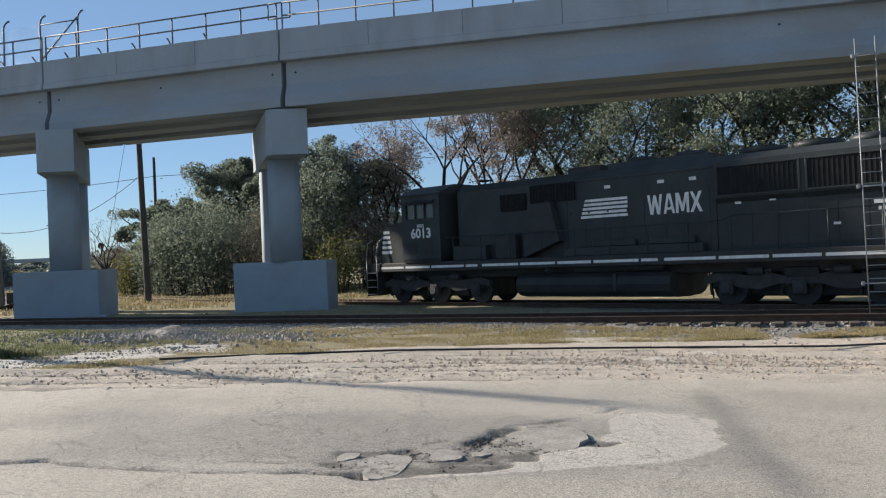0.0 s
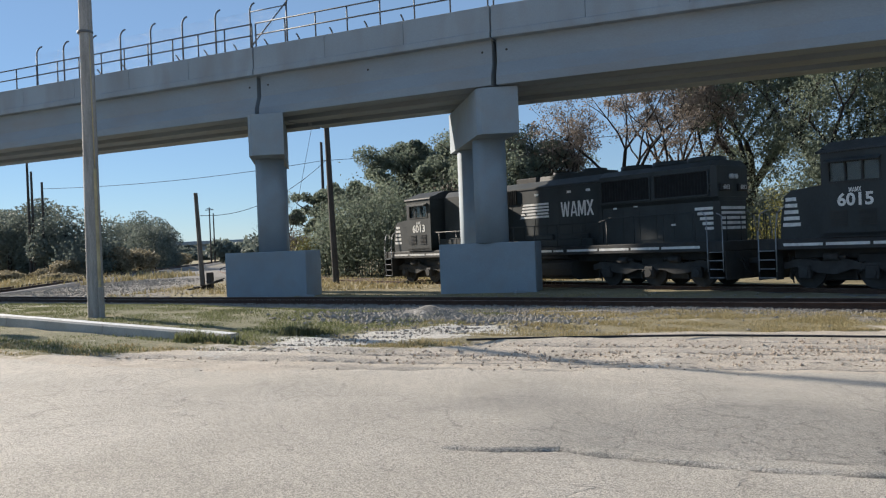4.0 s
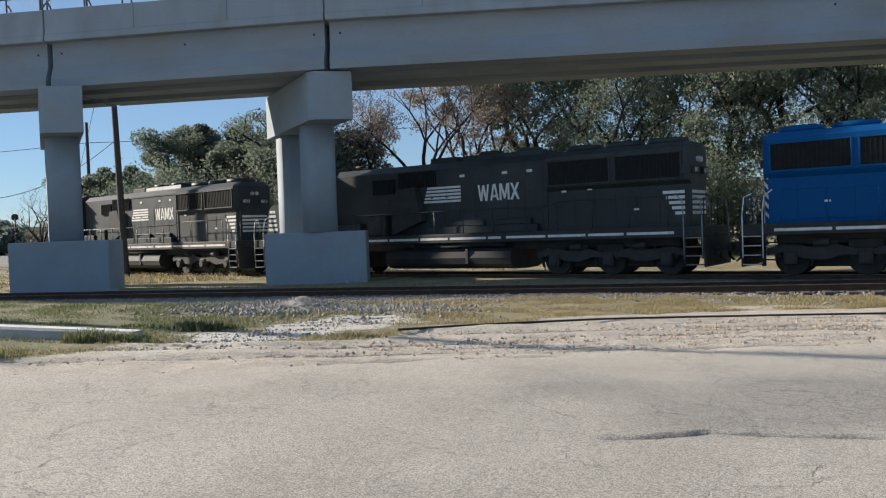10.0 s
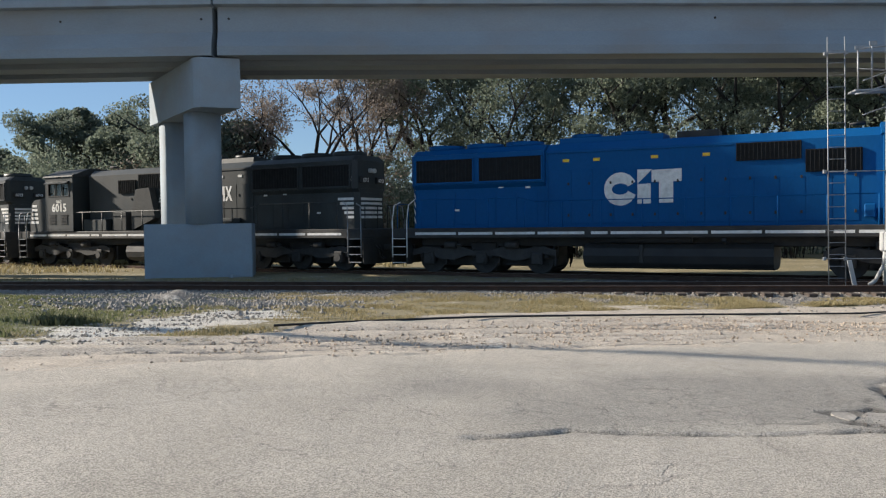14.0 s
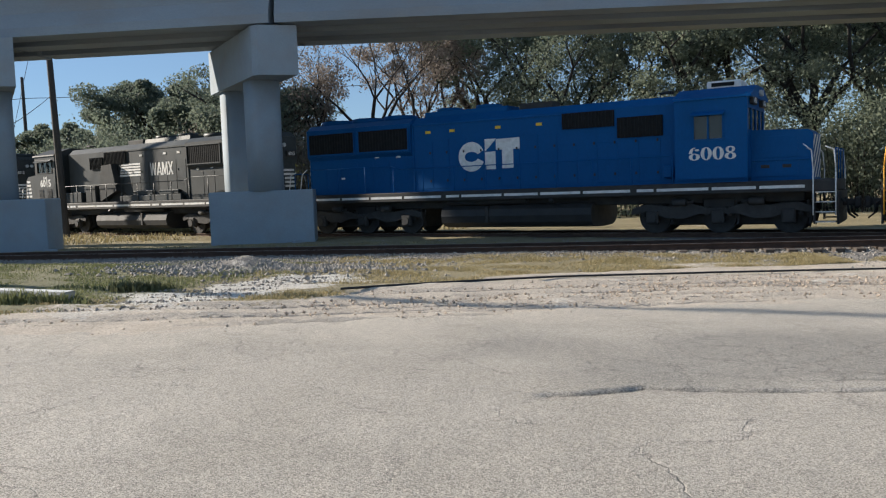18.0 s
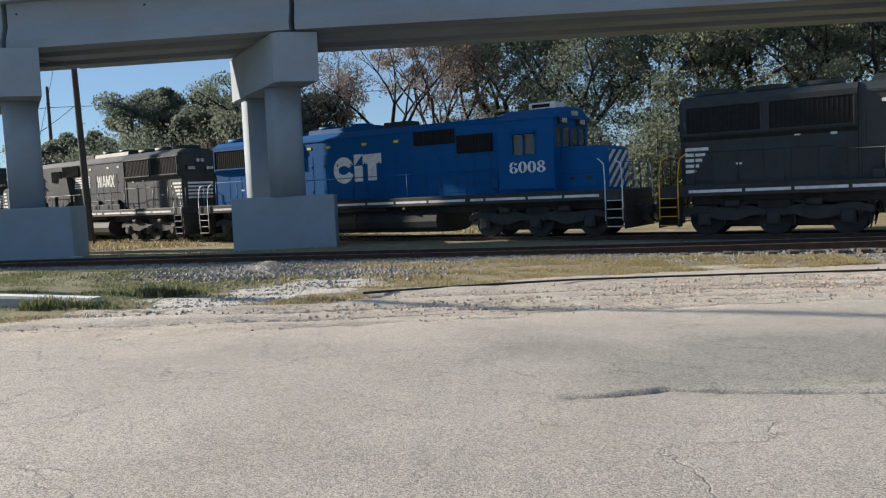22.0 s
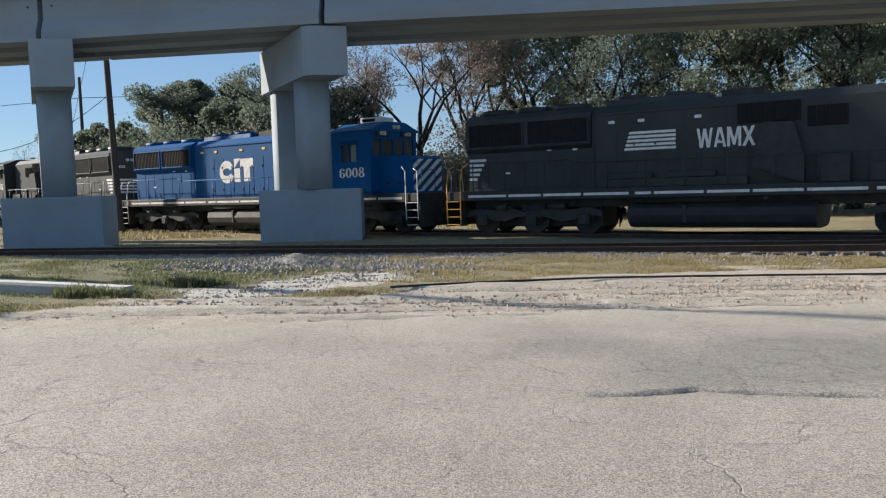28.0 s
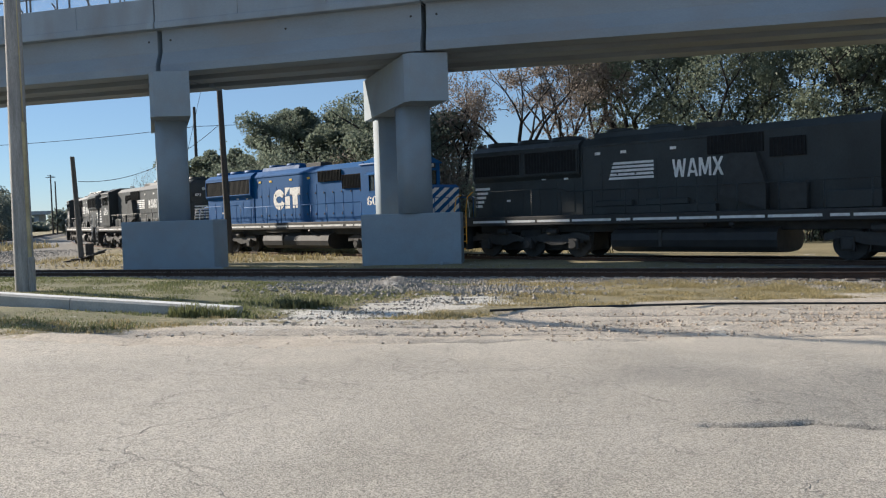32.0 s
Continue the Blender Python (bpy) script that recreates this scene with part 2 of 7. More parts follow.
# ---- mesh helpers ----
class Shape:
    """Collects boxes, tubes and prisms for one mesh."""

    def __init__(self):
        self.v, self.f, self.s = [], [], []

    def add(self, verts, faces, smooth=False):
        k = len(self.v)
        self.v += [tuple(p) for p in verts]
        self.f += [tuple(i + k for i in q) for q in faces]
        self.s += [smooth] * len(faces)
        return self

    def box(self, x0, x1, y0, y1, z0, z1, b=0.0, m=None):
        c, h = Vector(((x0 + x1) / 2, (y0 + y1) / 2, (z0 + z1) / 2)), ((x1 - x0) / 2, (y1 - y0) / 2, (z1 - z0) / 2)
        b = min(b, 0.45 * min(abs(q) for q in h)) if b else 0
        if not b:
            vs = [Vector((sx * h[0], sy * h[1], sz * h[2])) for sz in (-1, 1) for sy in (-1, 1) for sx in (-1, 1)]
            fs = [(0, 2, 3, 1), (4, 5, 7, 6), (0, 1, 5, 4), (2, 6, 7, 3), (0, 4, 6, 2), (1, 3, 7, 5)]
        else:
            vs, idx, fs = [], {}, []
            for sz in (-1, 1):
                for sy in (-1, 1):
                    for sx in (-1, 1):
                        s = (sx, sy, sz)
                        for a in range(3):
                            idx[(s, a)] = len(vs)
                            vs.append(Vector([s[i] * (h[i] - (0 if i == a else b)) for i in range(3)]))
            for a in range(3):
                o, q = [(1, 2), (2, 0), (0, 1)][a]
                for sg in (-1, 1):
                    ring = []
                    for so, sq in ((-1, -1), (1, -1), (1, 1), (-1, 1)):
                        s = [0, 0, 0]
                        s[a], s[o], s[q] = sg, so, sq
                        ring.append(idx[(tuple(s), a)])
                    fs.append(tuple(ring) if sg > 0 else tuple(reversed(ring)))
                    for sg2 in (-1, 1):
                        pts = []
                        for e in (-1, 1):
                            s = [0, 0, 0]
                            s[o], s[q], s[a] = sg, sg2, e
                            pts.append((idx[(tuple(s), o)], idx[(tuple(s), q)]))
                        ring = (pts[0][0], pts[1][0], pts[1][1], pts[0][1])
                        fs.append(ring if sg * sg2 > 0 else tuple(reversed(ring)))
            for sz in (-1, 1):
                for sy in (-1, 1):
                    for sx in (-1, 1):
                        r = tuple(idx[((sx, sy, sz), a)] for a in range(3))
                        fs.append(r if sx * sy * sz > 0 else tuple(reversed(r)))
        if m is not None:
            vs = [m @ (c + p) for p in vs]
        else:
            vs = [c + p for p in vs]
        return self.add(vs, fs)

    def tube(self, p0, p1, r0, r1=None, n=8, caps=True):
        r1 = r0 if r1 is None else r1
        p0, p1 = Vector(p0), Vector(p1)
        q = (p1 - p0).to_track_quat('Z', 'Y')
        vs = []
        for p, r in ((p0, r0), (p1, r1)):
            for i in range(n):
                a = 2 * math.pi * i / n
                vs.append(p + q @ Vector((r * math.cos(a), r * math.sin(a), 0)))
        self.add(vs, [(i, (i + 1) % n, n + (i + 1) % n, n + i) for i in range(n)], True)
        if caps:
            k = len(self.v) - 2 * n
            self.f += [tuple(k + i for i in reversed(range(n))), tuple(k + n + i for i in range(n))]
            self.s += [False, False]
        return self

    def pipe(self, pts, r, n=7):
        for a, b in zip(pts[:-1], pts[1:]):
            self.tube(a, b, r, n=n)
        return self

    def prism(self, prof, a0, a1, axis='x', taper=None):
        """prof: (u, v) outline; axis x gives (a, u, v), y gives (u, a, v), z gives (u, v, a)."""
        def put(u, v, a):
            return {'x': (a, u, v), 'y': (u, a, v), 'z': (u, v, a)}[axis]
        n = len(prof)
        p2 = taper or prof
        vs = [put(u, v, a0) for u, v in prof] + [put(u, v, a1) for u, v in p2]
        fs = [(i, (i + 1) % n, n + (i + 1) % n, n + i) for i in range(n)]
        fs += [tuple(reversed(range(n))), tuple(range(n, 2 * n))]
        return self.add(vs, fs)

    def mesh(self, name, material):
        me = bpy.data.meshes.new(name)
        me.from_pydata(self.v, [], self.f)
        me.polygons.foreach_set("use_smooth", self.s)
        me.materials.append(material)
        bm = bmesh.new()
        bm.from_mesh(me)
        if len(bm.faces) < 20000:
            bmesh.ops.recalc_face_normals(bm, faces=bm.faces)
        bm.to_mesh(me)
        bm.free()
        return me


def part(name, shape, material, parent=None, label=""):
    me = shape if isinstance(shape, bpy.types.Mesh) else shape.mesh(name, material)
    ob = new(name, me)
    ob.parent = parent
    return tagged(ob, label=label)


def thing(name, m, label, category, group="", kind=""):
    ob = new(name)
    ob.empty_display_size = 0.2
    ob.matrix_basis = m
    return tagged(ob, label, category, group, kind)


def fast_mesh(name, verts, faces, material, smooth=False):
    """numpy arrays of points and of quads or triangles, all of one size"""
    me = bpy.data.meshes.new(name)
    nv, nf, k = len(verts), len(faces), faces.shape[1]
    me.vertices.add(nv)
    me.vertices.foreach_set("co", np.asarray(verts, np.float32).ravel())
    me.loops.add(nf * k)
    me.loops.foreach_set("vertex_index", np.asarray(faces, np.int32).ravel())
    me.polygons.add(nf)
    me.polygons.foreach_set("loop_start", np.arange(0, nf * k, k, dtype=np.int32))
    me.polygons.foreach_set("use_smooth", np.full(nf, smooth))
    me.materials.append(material)
    me.update(calc_edges=True)
    me.validate()
    return me


def text_mesh(name, words, height, material, depth=0.004, bold=0.0, squeeze=1.0):
    """Upright lettering in the x-z plane, facing -y, centred on the origin."""
    cu = bpy.data.curves.new(name, 'FONT')
    cu.body, cu.size, cu.extrude, cu.offset = words, 1.0, 0.0, bold
    cu.align_x, cu.align_y = 'CENTER', 'CENTER'
    cu.resolution_u = 3
    ob = bpy.data.objects.new(name, cu)
    scene.collection.objects.link(ob)
    me = bpy.data.meshes.new_from_object(ob)
    bpy.data.objects.remove(ob)
    zs = [v.co.y for v in me.vertices]
    xs = [v.co.x for v in me.vertices]
    k = height / (max(zs) - min(zs))
    cx, cz = (max(xs) + min(xs)) / 2, (max(zs) + min(zs)) / 2
    for v in me.vertices:
        v.co = Vector(((v.co.x - cx) * k * squeeze, -depth, (v.co.y - cz) * k))
    me.materials.clear()
    me.materials.append(material)
    me.name = name
    return me


def ground_z(x, y):
    t = min(1.0, max(0.0, (y + 0.3 * x - 19) / 9))
    t = t * t * (3 - 2 * t)
    z = (0.5 - 0.035 * min(12, max(-12, x)) - 0.02 * min(25, max(-10, y))) * (1 - t)
    f = min(1.0, max(0.0, (abs(0.306 * (x + 1.1) + 0.952 * (y - 25.63)) - 2.0) / 6.0))
    f = f * f * (3 - 2 * f)
    return z * f + min(z, -0.04) * (1 - f) + 0.2 * math.exp(-(((x + 3.0) / 0.8) ** 2 + ((y - 19.2) / 0.55) ** 2))


# ---- ground ----
def grid_axis(lo, hi, step, far, grow=1.22):
    a = list(np.arange(lo, hi + 1e-6, step))
    d, p = step, hi
    up = []
    while p < far:
        d *= grow
        p += d
        up.append(p)
    d, p = step, lo
    dn = []
    while p > -far:
        d *= grow
        p -= d
        dn.append(p)
    return np.array(dn[::-1] + a + up)


def sstep(a, b, x):
    t = np.clip((x - a) / (b - a), 0, 1)
    return t * t * (3 - 2 * t)


def np_noise(x, y, s, seed=0.0):
    return np.array([noise.noise(Vector((a * s + seed, b * s - seed, seed * 0.37))) for a, b in zip(x.ravel(), y.ravel())]).reshape(x.shape)


NEAR_DIR = Vector((-0.952, 0.306, 0)).normalized()
NEAR_NRM = Vector((NEAR_DIR.y, -NEAR_DIR.x, 0))
NEAR_P = Vector((-1.1, 24.85, 0)) + NEAR_NRM * 0.74 * (1 if NEAR_NRM.y > 0 else -1)
RAIL_Z = 0.12


def road_edge(x):
    return np.interp(x, [-60, -16, -10, -5, -2.4, -0.5, 1.5, 4.6, 7.2, 10, 30, 60], [30, 12.6, 10.3, 9.3, 9.6, 10.1, 10.6, 11.3, 11.8, 11.8, 10.5, 9])


def grass_edge(x):
    return np.interp(x, [-60, -16, -12, -6.5, -5.5, -4.7, -3.8, -1.05, -0.4, 0.1, 2.7, 6.8, 12.1, 30, 60], [32, 13.4, 11.4, 10.0, 10.5, 11.0, 11.5, 12.5, 13.5, 14.0, 16.1, 17.7, 18.3, 17, 14])


xs = np.unique(np.concatenate([grid_axis(-26, 26, 0.24, 2600), np.arange(-8, 16, 0.12) + 0.003]))
ys = np.unique(np.concatenate([grid_axis(-4, 48, 0.24, 2600), np.arange(9, 18.5, 0.08) + 0.003]))
GX, GY = np.meshgrid(xs, ys)
flat = (np.abs(GX) < 60) & (GY < 90) & (GY > -20)
n1 = np.zeros_like(GX)
n1[flat] = np_noise(GX[flat], GY[flat], 0.9, 3.1)
n2 = np.zeros_like(GX)
n2[flat] = np_noise(GX[flat], GY[flat], 0.22, 7.7)
n3 = np.zeros_like(GX)
n3[flat] = np_noise(GX[flat], GY[flat], 2.3, 1.7)
gx_c, gy_c = np.clip(GX, -12, 12), np.clip(GY, -10, 25)
tt = sstep(19, 28, GY + 0.3 * GX)
GZ = (0.5 - 0.035 * gx_c - 0.02 * gy_c) * (1 - tt)
near_d = (GX - NEAR_P.x) * NEAR_NRM.x + (GY - NEAR_P.y) * NEAR_NRM.y
side = near_d if NEAR_NRM.y > 0 else -near_d
f_cut = sstep(2.0, 8.0, np.abs(side))
GZ = GZ * f_cut + np.minimum(GZ, -0.04) * (1 - f_cut) + (0.02 * n1 + 0.03 * n2 * f_cut + 0.012 * n3)
GZ += 0.2 * np.exp(-(((GX + 3.0) / 0.8) ** 2 + ((GY - 19.2) / 0.55) ** 2)) * (1 + 0.9 * n1 + 0.6 * n3)
# wheel ruts that run along the road's edge
off_road = GY - road_edge(GX)
n4, n5 = np.zeros_like(GX), np.zeros_like(GX)
n4[flat] = np_noise(GX[flat] * 0.16, off_road[flat] * 2.3 + 0.15 * GX[flat], 1.0, 4.4)
n5[flat] = np_noise(GX[flat] * 0.4, off_road[flat] * 6.5 + 0.3 * GX[flat], 1.0, 9.4)
rutted = (1 - sstep(15.5, 18, GY)) * sstep(-1.6, 0.2, off_road)
GZ += (0.06 * n4 + 0.03 * n5) * rutted
GZ -= 0.12 * sstep(0.5, 1.6, road_edge(GX) - GY)
ge, re = grass_edge(GX) + 0.7 * n1 + 0.4 * n2, road_edge(GX) + 0.3 * n1
w_dirt = 1 - sstep(-0.5, 0.7, GY - ge)
w_gravel = np.clip(np.exp(-(np.maximum(np.abs(side + 0.2) - 1.7, 0) / 1.1) ** 2) + 0.35 * n1, 0, 1)
w_gravel = np.maximum(w_gravel, np.exp(-(((GX + 2.4) / 3.6) ** 2 + ((GY - 19.4) / 2.4) ** 2)) * (0.75 + 0.9 * n1))


def chalk(x, y):
    """pale washed-out sand running from the road's edge to the gravel heap"""
    a, b = (x + 2.45) * 0.45 + (y - 13.7) * 0.893, -(x + 2.45) * 0.893 + (y - 13.7) * 0.45
    return 1.7 * np.exp(-((a / 3.2) ** 4 + (b / (0.75 + 0.08 * (a + 2))) ** 2))


w_gravel = np.maximum(w_gravel, np.clip(-1.5 * n5 - 1.1 * n4 - 0.22, 0, 0.6) * rutted)
w_white = np.clip(chalk(GX, GY) - 0.3 + 1.0 * n1 + 0.5 * n3, 0, 1)
w_bank = np.exp(-(np.abs(GX + 33 + 0.38 * (GY - 40)) / 9.5) ** 2) * sstep(29, 33, GY + 0.32 * (GX + 18)) * (1 - sstep(170, 260, GY))
w_gravel = np.maximum(w_gravel, np.clip(w_bank * 1.5 + 0.5 * n1 - 0.15, 0, 1))
w_green = (1 - w_dirt) * sstep(-0.5, -5.5, GX + 1.2 * n2) * (1 - sstep(2, 0.5, -side - 1.0)) * (1 - tt) * np.clip(0.8 + 0.9 * n1, 0, 1)
w_green = np.maximum(w_green, 0.75 * np.exp(-(((GX - 7.7) / 1.4) ** 2 + ((GY - 19.4) / 0.5) ** 2)))
nv = GX.size
idx = np.arange(nv).reshape(GX.shape)
faces = np.stack([idx[:-1, :-1], idx[:-1, 1:], idx[1:, 1:], idx[1:, :-1]], -1).reshape(-1, 4)


def zone_material(name, cols, attr, bump=0.5):
    """Ground whose kinds of soil are blended by a painted attribute (red, green, blue, alpha)."""
    m = bpy.data.materials.new(name)
    m.use_nodes = True
    t = m.node_tree
    N, L = t.nodes, t.links
    b = N["Principled BSDF"]
    b.inputs["Roughness"].default_value = 0.95
    b.inputs["Specular IOR Level"].default_value = 0.25
    tc = N.new("ShaderNodeTexCoord")

    def nz(s, d=6.0, r=0.55):
        n = N.new("ShaderNodeTexNoise")
        n.inputs["Scale"].default_value, n.inputs["Detail"].default_value, n.inputs["Roughness"].default_value = s, d, r
        L.new(tc.outputs["Object"], n.inputs["Vector"])
        return n.outputs["Fac"]

    def rng(sock, a, c, lo, hi):
        r = N.new("ShaderNodeMapRange")
        r.inputs["From Min"].default_value, r.inputs["From Max"].default_value = a, c
        r.inputs["To Min"].default_value, r.inputs["To Max"].default_value = lo, hi
        L.new(sock, r.inputs["Value"])
        return r.outputs[0]

    at = N.new("ShaderNodeAttribute")
    at.attribute_name = attr
    sp = N.new("ShaderNodeSeparateColor")
    L.new(at.outputs["Color"], sp.inputs[0])
    masks = [sp.outputs[0], sp.outputs[1], sp.outputs[2], at.outputs["Alpha"]]
    big, mid, small = nz(0.35), nz(2.2), nz(38.0, 4.0, 0.7)
    out = None
    for i, (c1, c2) in enumerate(cols):
        mx = N.new("ShaderNodeMix")
        mx.data_type = 'RGBA'
        mx.inputs["A"].default_value, mx.inputs["B"].default_value = (*c1, 1), (*c2, 1)
        L.new(rng(mid if i % 2 else big, 0.35, 0.65, 0, 1), mx.inputs["Factor"])
        col = mx.outputs["Result"]
        if out is None:
            out = col
        else:
            ad = N.new("ShaderNodeMath")
            ad.operation = 'MULTIPLY_ADD'
            L.new(rng(nz(5.5 + i), 0.3, 0.7, -0.45, 0.45), ad.inputs[0])
            ad.inputs[1].default_value = 0.8
            L.new(masks[i - 1], ad.inputs[2])
            m2 = N.new("ShaderNodeMix")
            m2.data_type = 'RGBA'
            L.new(rng(ad.outputs[0], 0.35, 0.65, 0, 1), m2.inputs["Factor"])
            L.new(out, m2.inputs["A"])
            L.new(col, m2.inputs["B"])
            out = m2.outputs["Result"]
    k = N.new("ShaderNodeVectorMath")
    k.operation = 'SCALE'
    L.new(out, k.inputs[0])
    L.new(rng(small, 0.3, 0.7, 0.6, 1.4), k.inputs["Scale"])
    L.new(k.outputs[0], b.inputs["Base Color"])
    bp = N.new("ShaderNodeBump")
    bp.inputs["Strength"].default_value, bp.inputs["Distance"].default_value = bump, 0.05
    L.new(nz(18.0, 8.0, 0.7), bp.inputs["Height"])
    L.new(bp.outputs[0], b.inputs["Normal"])
    return m


M_GROUND = zone_material("dry grass soil with sandy dirt and gravel",
                         [((0.215, 0.185, 0.11), (0.29, 0.25, 0.155)), ((0.53, 0.468, 0.39), (0.435, 0.382, 0.317)),
                          ((0.155, 0.155, 0.09), (0.215, 0.20, 0.125)), ((0.165, 0.158, 0.148), (0.27, 0.252, 0.228)),
                          ((0.58, 0.555, 0.50), (0.50, 0.465, 0.41))], "soil", 0.6)
gm = fast_mesh("ground", np.stack([GX, GY, GZ], -1).reshape(-1, 3), faces, M_GROUND, True)
ca = gm.color_attributes.new("soil", 'FLOAT_COLOR', 'POINT')
ca.data.foreach_set("color", np.stack([np.clip(w_dirt, 0, 1), np.clip(w_green, 0, 1), np.clip(w_gravel, 0, 1), w_white], -1).astype(np.float32).ravel())
ground = tagged(new("ground", gm), "dry grass, sandy dirt and gravel ground beside the railway", "ground", kind="structure")

# road: worn asphalt sheet that dips under the dirt at its ragged edge
rx = np.concatenate([np.arange(-70, -7.01, 0.7), np.arange(-7, 12, 0.05), np.arange(12, 70, 0.7)])
ry = np.concatenate([np.arange(-14, 1.4, 0.5), np.arange(1.4, 4.5, 0.07), np.arange(4.5, 9.2, 0.04), np.arange(9.2, 13.2, 0.08), np.arange(13.2, 34, 0.6)])
RX, RY = np.meshgrid(rx, ry)
m1 = np_noise(RX, RY, 0.8, 5.5)
m2 = np_noise(RX, RY, 3.5, 2.2)
m3 = np_noise(RX, RY, 11.0, 8.2)
rt = sstep(19, 28, RY + 0.3 * RX)
base = (0.5 - 0.035 * np.clip(RX, -12, 12) - 0.02 * np.clip(RY, -10, 25)) * (1 - rt)
edge = road_edge(RX) + 0.35 * m1 + 0.18 * m2 - RY
RZ = base + 0.025 + 0.006 * m1 + 0.004 * m2 + 0.0025 * m3 + np.where(edge < 0.6, -0.075 * (1 - sstep(-0.5, 0.6, edge)), 0) - 0.8 * sstep(1.2, 5.0, -edge)


def seg_dist(px, py, pts):
    best, sgn = np.full(px.shape, 1e9), np.zeros(px.shape)
    for (ax, ay), (bx, by) in zip(pts[:-1], pts[1:]):
        dx, dy = bx - ax, by - ay
        u = np.clip(((px - ax) * dx + (py - ay) * dy) / (dx * dx + dy * dy), 0, 1)
        d = np.hypot(px - ax - u * dx, py - ay - u * dy)
        s = np.sign((px - ax) * dy - (py - ay) * dx)
        sgn = np.where(d < best, s, sgn)
        best = np.minimum(best, d)
    return best, sgn


LIP = [(1.17, 5.8), (1.56, 5.83), (1.98, 5.95), (2.4, 5.85), (2.8, 5.78), (3.3, 5.72), (4.1, 5.8), (4.8, 5.76)]
d_lip, s_lip = seg_dist(RX + 0.05 * m2, RY + 0.06 * m2, LIP)
RZ -= 0.045 * np.exp(-(d_lip / 0.035) ** 2) * (0.5 + np.clip(m1 + 0.5, 0, 1)) + 0.007 * np.where(s_lip > 0, 1, 0) * np.exp(-(d_lip / 0.3) ** 2)
LIP2 = [(7.0, 9.0), (6.7, 8.5), (6.2, 8.03), (5.85, 7.85), (5.5, 7.3), (5.1, 6.9), (4.9, 6.5), (4.6, 6.0), (4.1, 6.07), (3.6, 6.1)]
d2_lip, _ = seg_dist(RX + 0.08 * m2, RY + 0.08 * m2, LIP2)
RZ -= 0.03 * np.exp(-(d2_lip / 0.035) ** 2) * np.clip(m1 + m2 + 0.5, 0, 1)
d_pot, _ = seg_dist(RX, RY, [(4.45, 6.15), (5.05, 6.15), (5.55, 6.6), (5.95, 7.1), (6.35, 7.3)])
pot = 1 - sstep(-0.05, 0.07, d_pot - np.interp(RX, [4.2, 4.8, 5.4, 5.9, 6.4], [0.16, 0.42, 0.34, 0.52, 0.42]) - 0.28 * m2 - 0.1 * m1)
# narrow crease: the same mask lowers the surface and darkens its colour
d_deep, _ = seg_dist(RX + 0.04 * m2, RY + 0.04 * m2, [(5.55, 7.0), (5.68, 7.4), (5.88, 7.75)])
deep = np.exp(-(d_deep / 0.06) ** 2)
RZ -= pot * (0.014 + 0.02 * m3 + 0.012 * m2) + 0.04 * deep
old = np.clip(1.4 * np.exp(-(((RX - 4.4) / 3.4) ** 4 + ((RY - 7.1) / 1.35) ** 4)) - 0.15 + 0.7 * m1, 0, 1)
dusty = np.clip(sstep(2.6, 0.1, edge + 0.9 * m1) + 0.0, 0, 1)
# soft-edged band near x = 8.1, running along y
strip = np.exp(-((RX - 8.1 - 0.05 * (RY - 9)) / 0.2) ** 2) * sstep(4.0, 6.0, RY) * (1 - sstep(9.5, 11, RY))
d_p, _ = seg_dist(RX + 0.12 * m2, RY + 0.12 * m2, [(4.95, 5.75), (5.7, 6.05), (6.5, 6.5), (7.2, 7.4), (7.3, 8.1)])
fill = np.clip(0.5 + (np.interp(RX, [4.9, 5.8, 6.6, 7.2, 8], [0.08, 0.22, 0.32, 0.62, 0.62]) + 0.1 * m1 - d_p) * 9, 0, 1) * (1 - pot)
R_idx = np.arange(RX.size).reshape(RX.shape)
rf = np.stack([R_idx[:-1, :-1], R_idx[:-1, 1:], R_idx[1:, 1:], R_idx[1:, :-1]], -1).reshape(-1, 4)


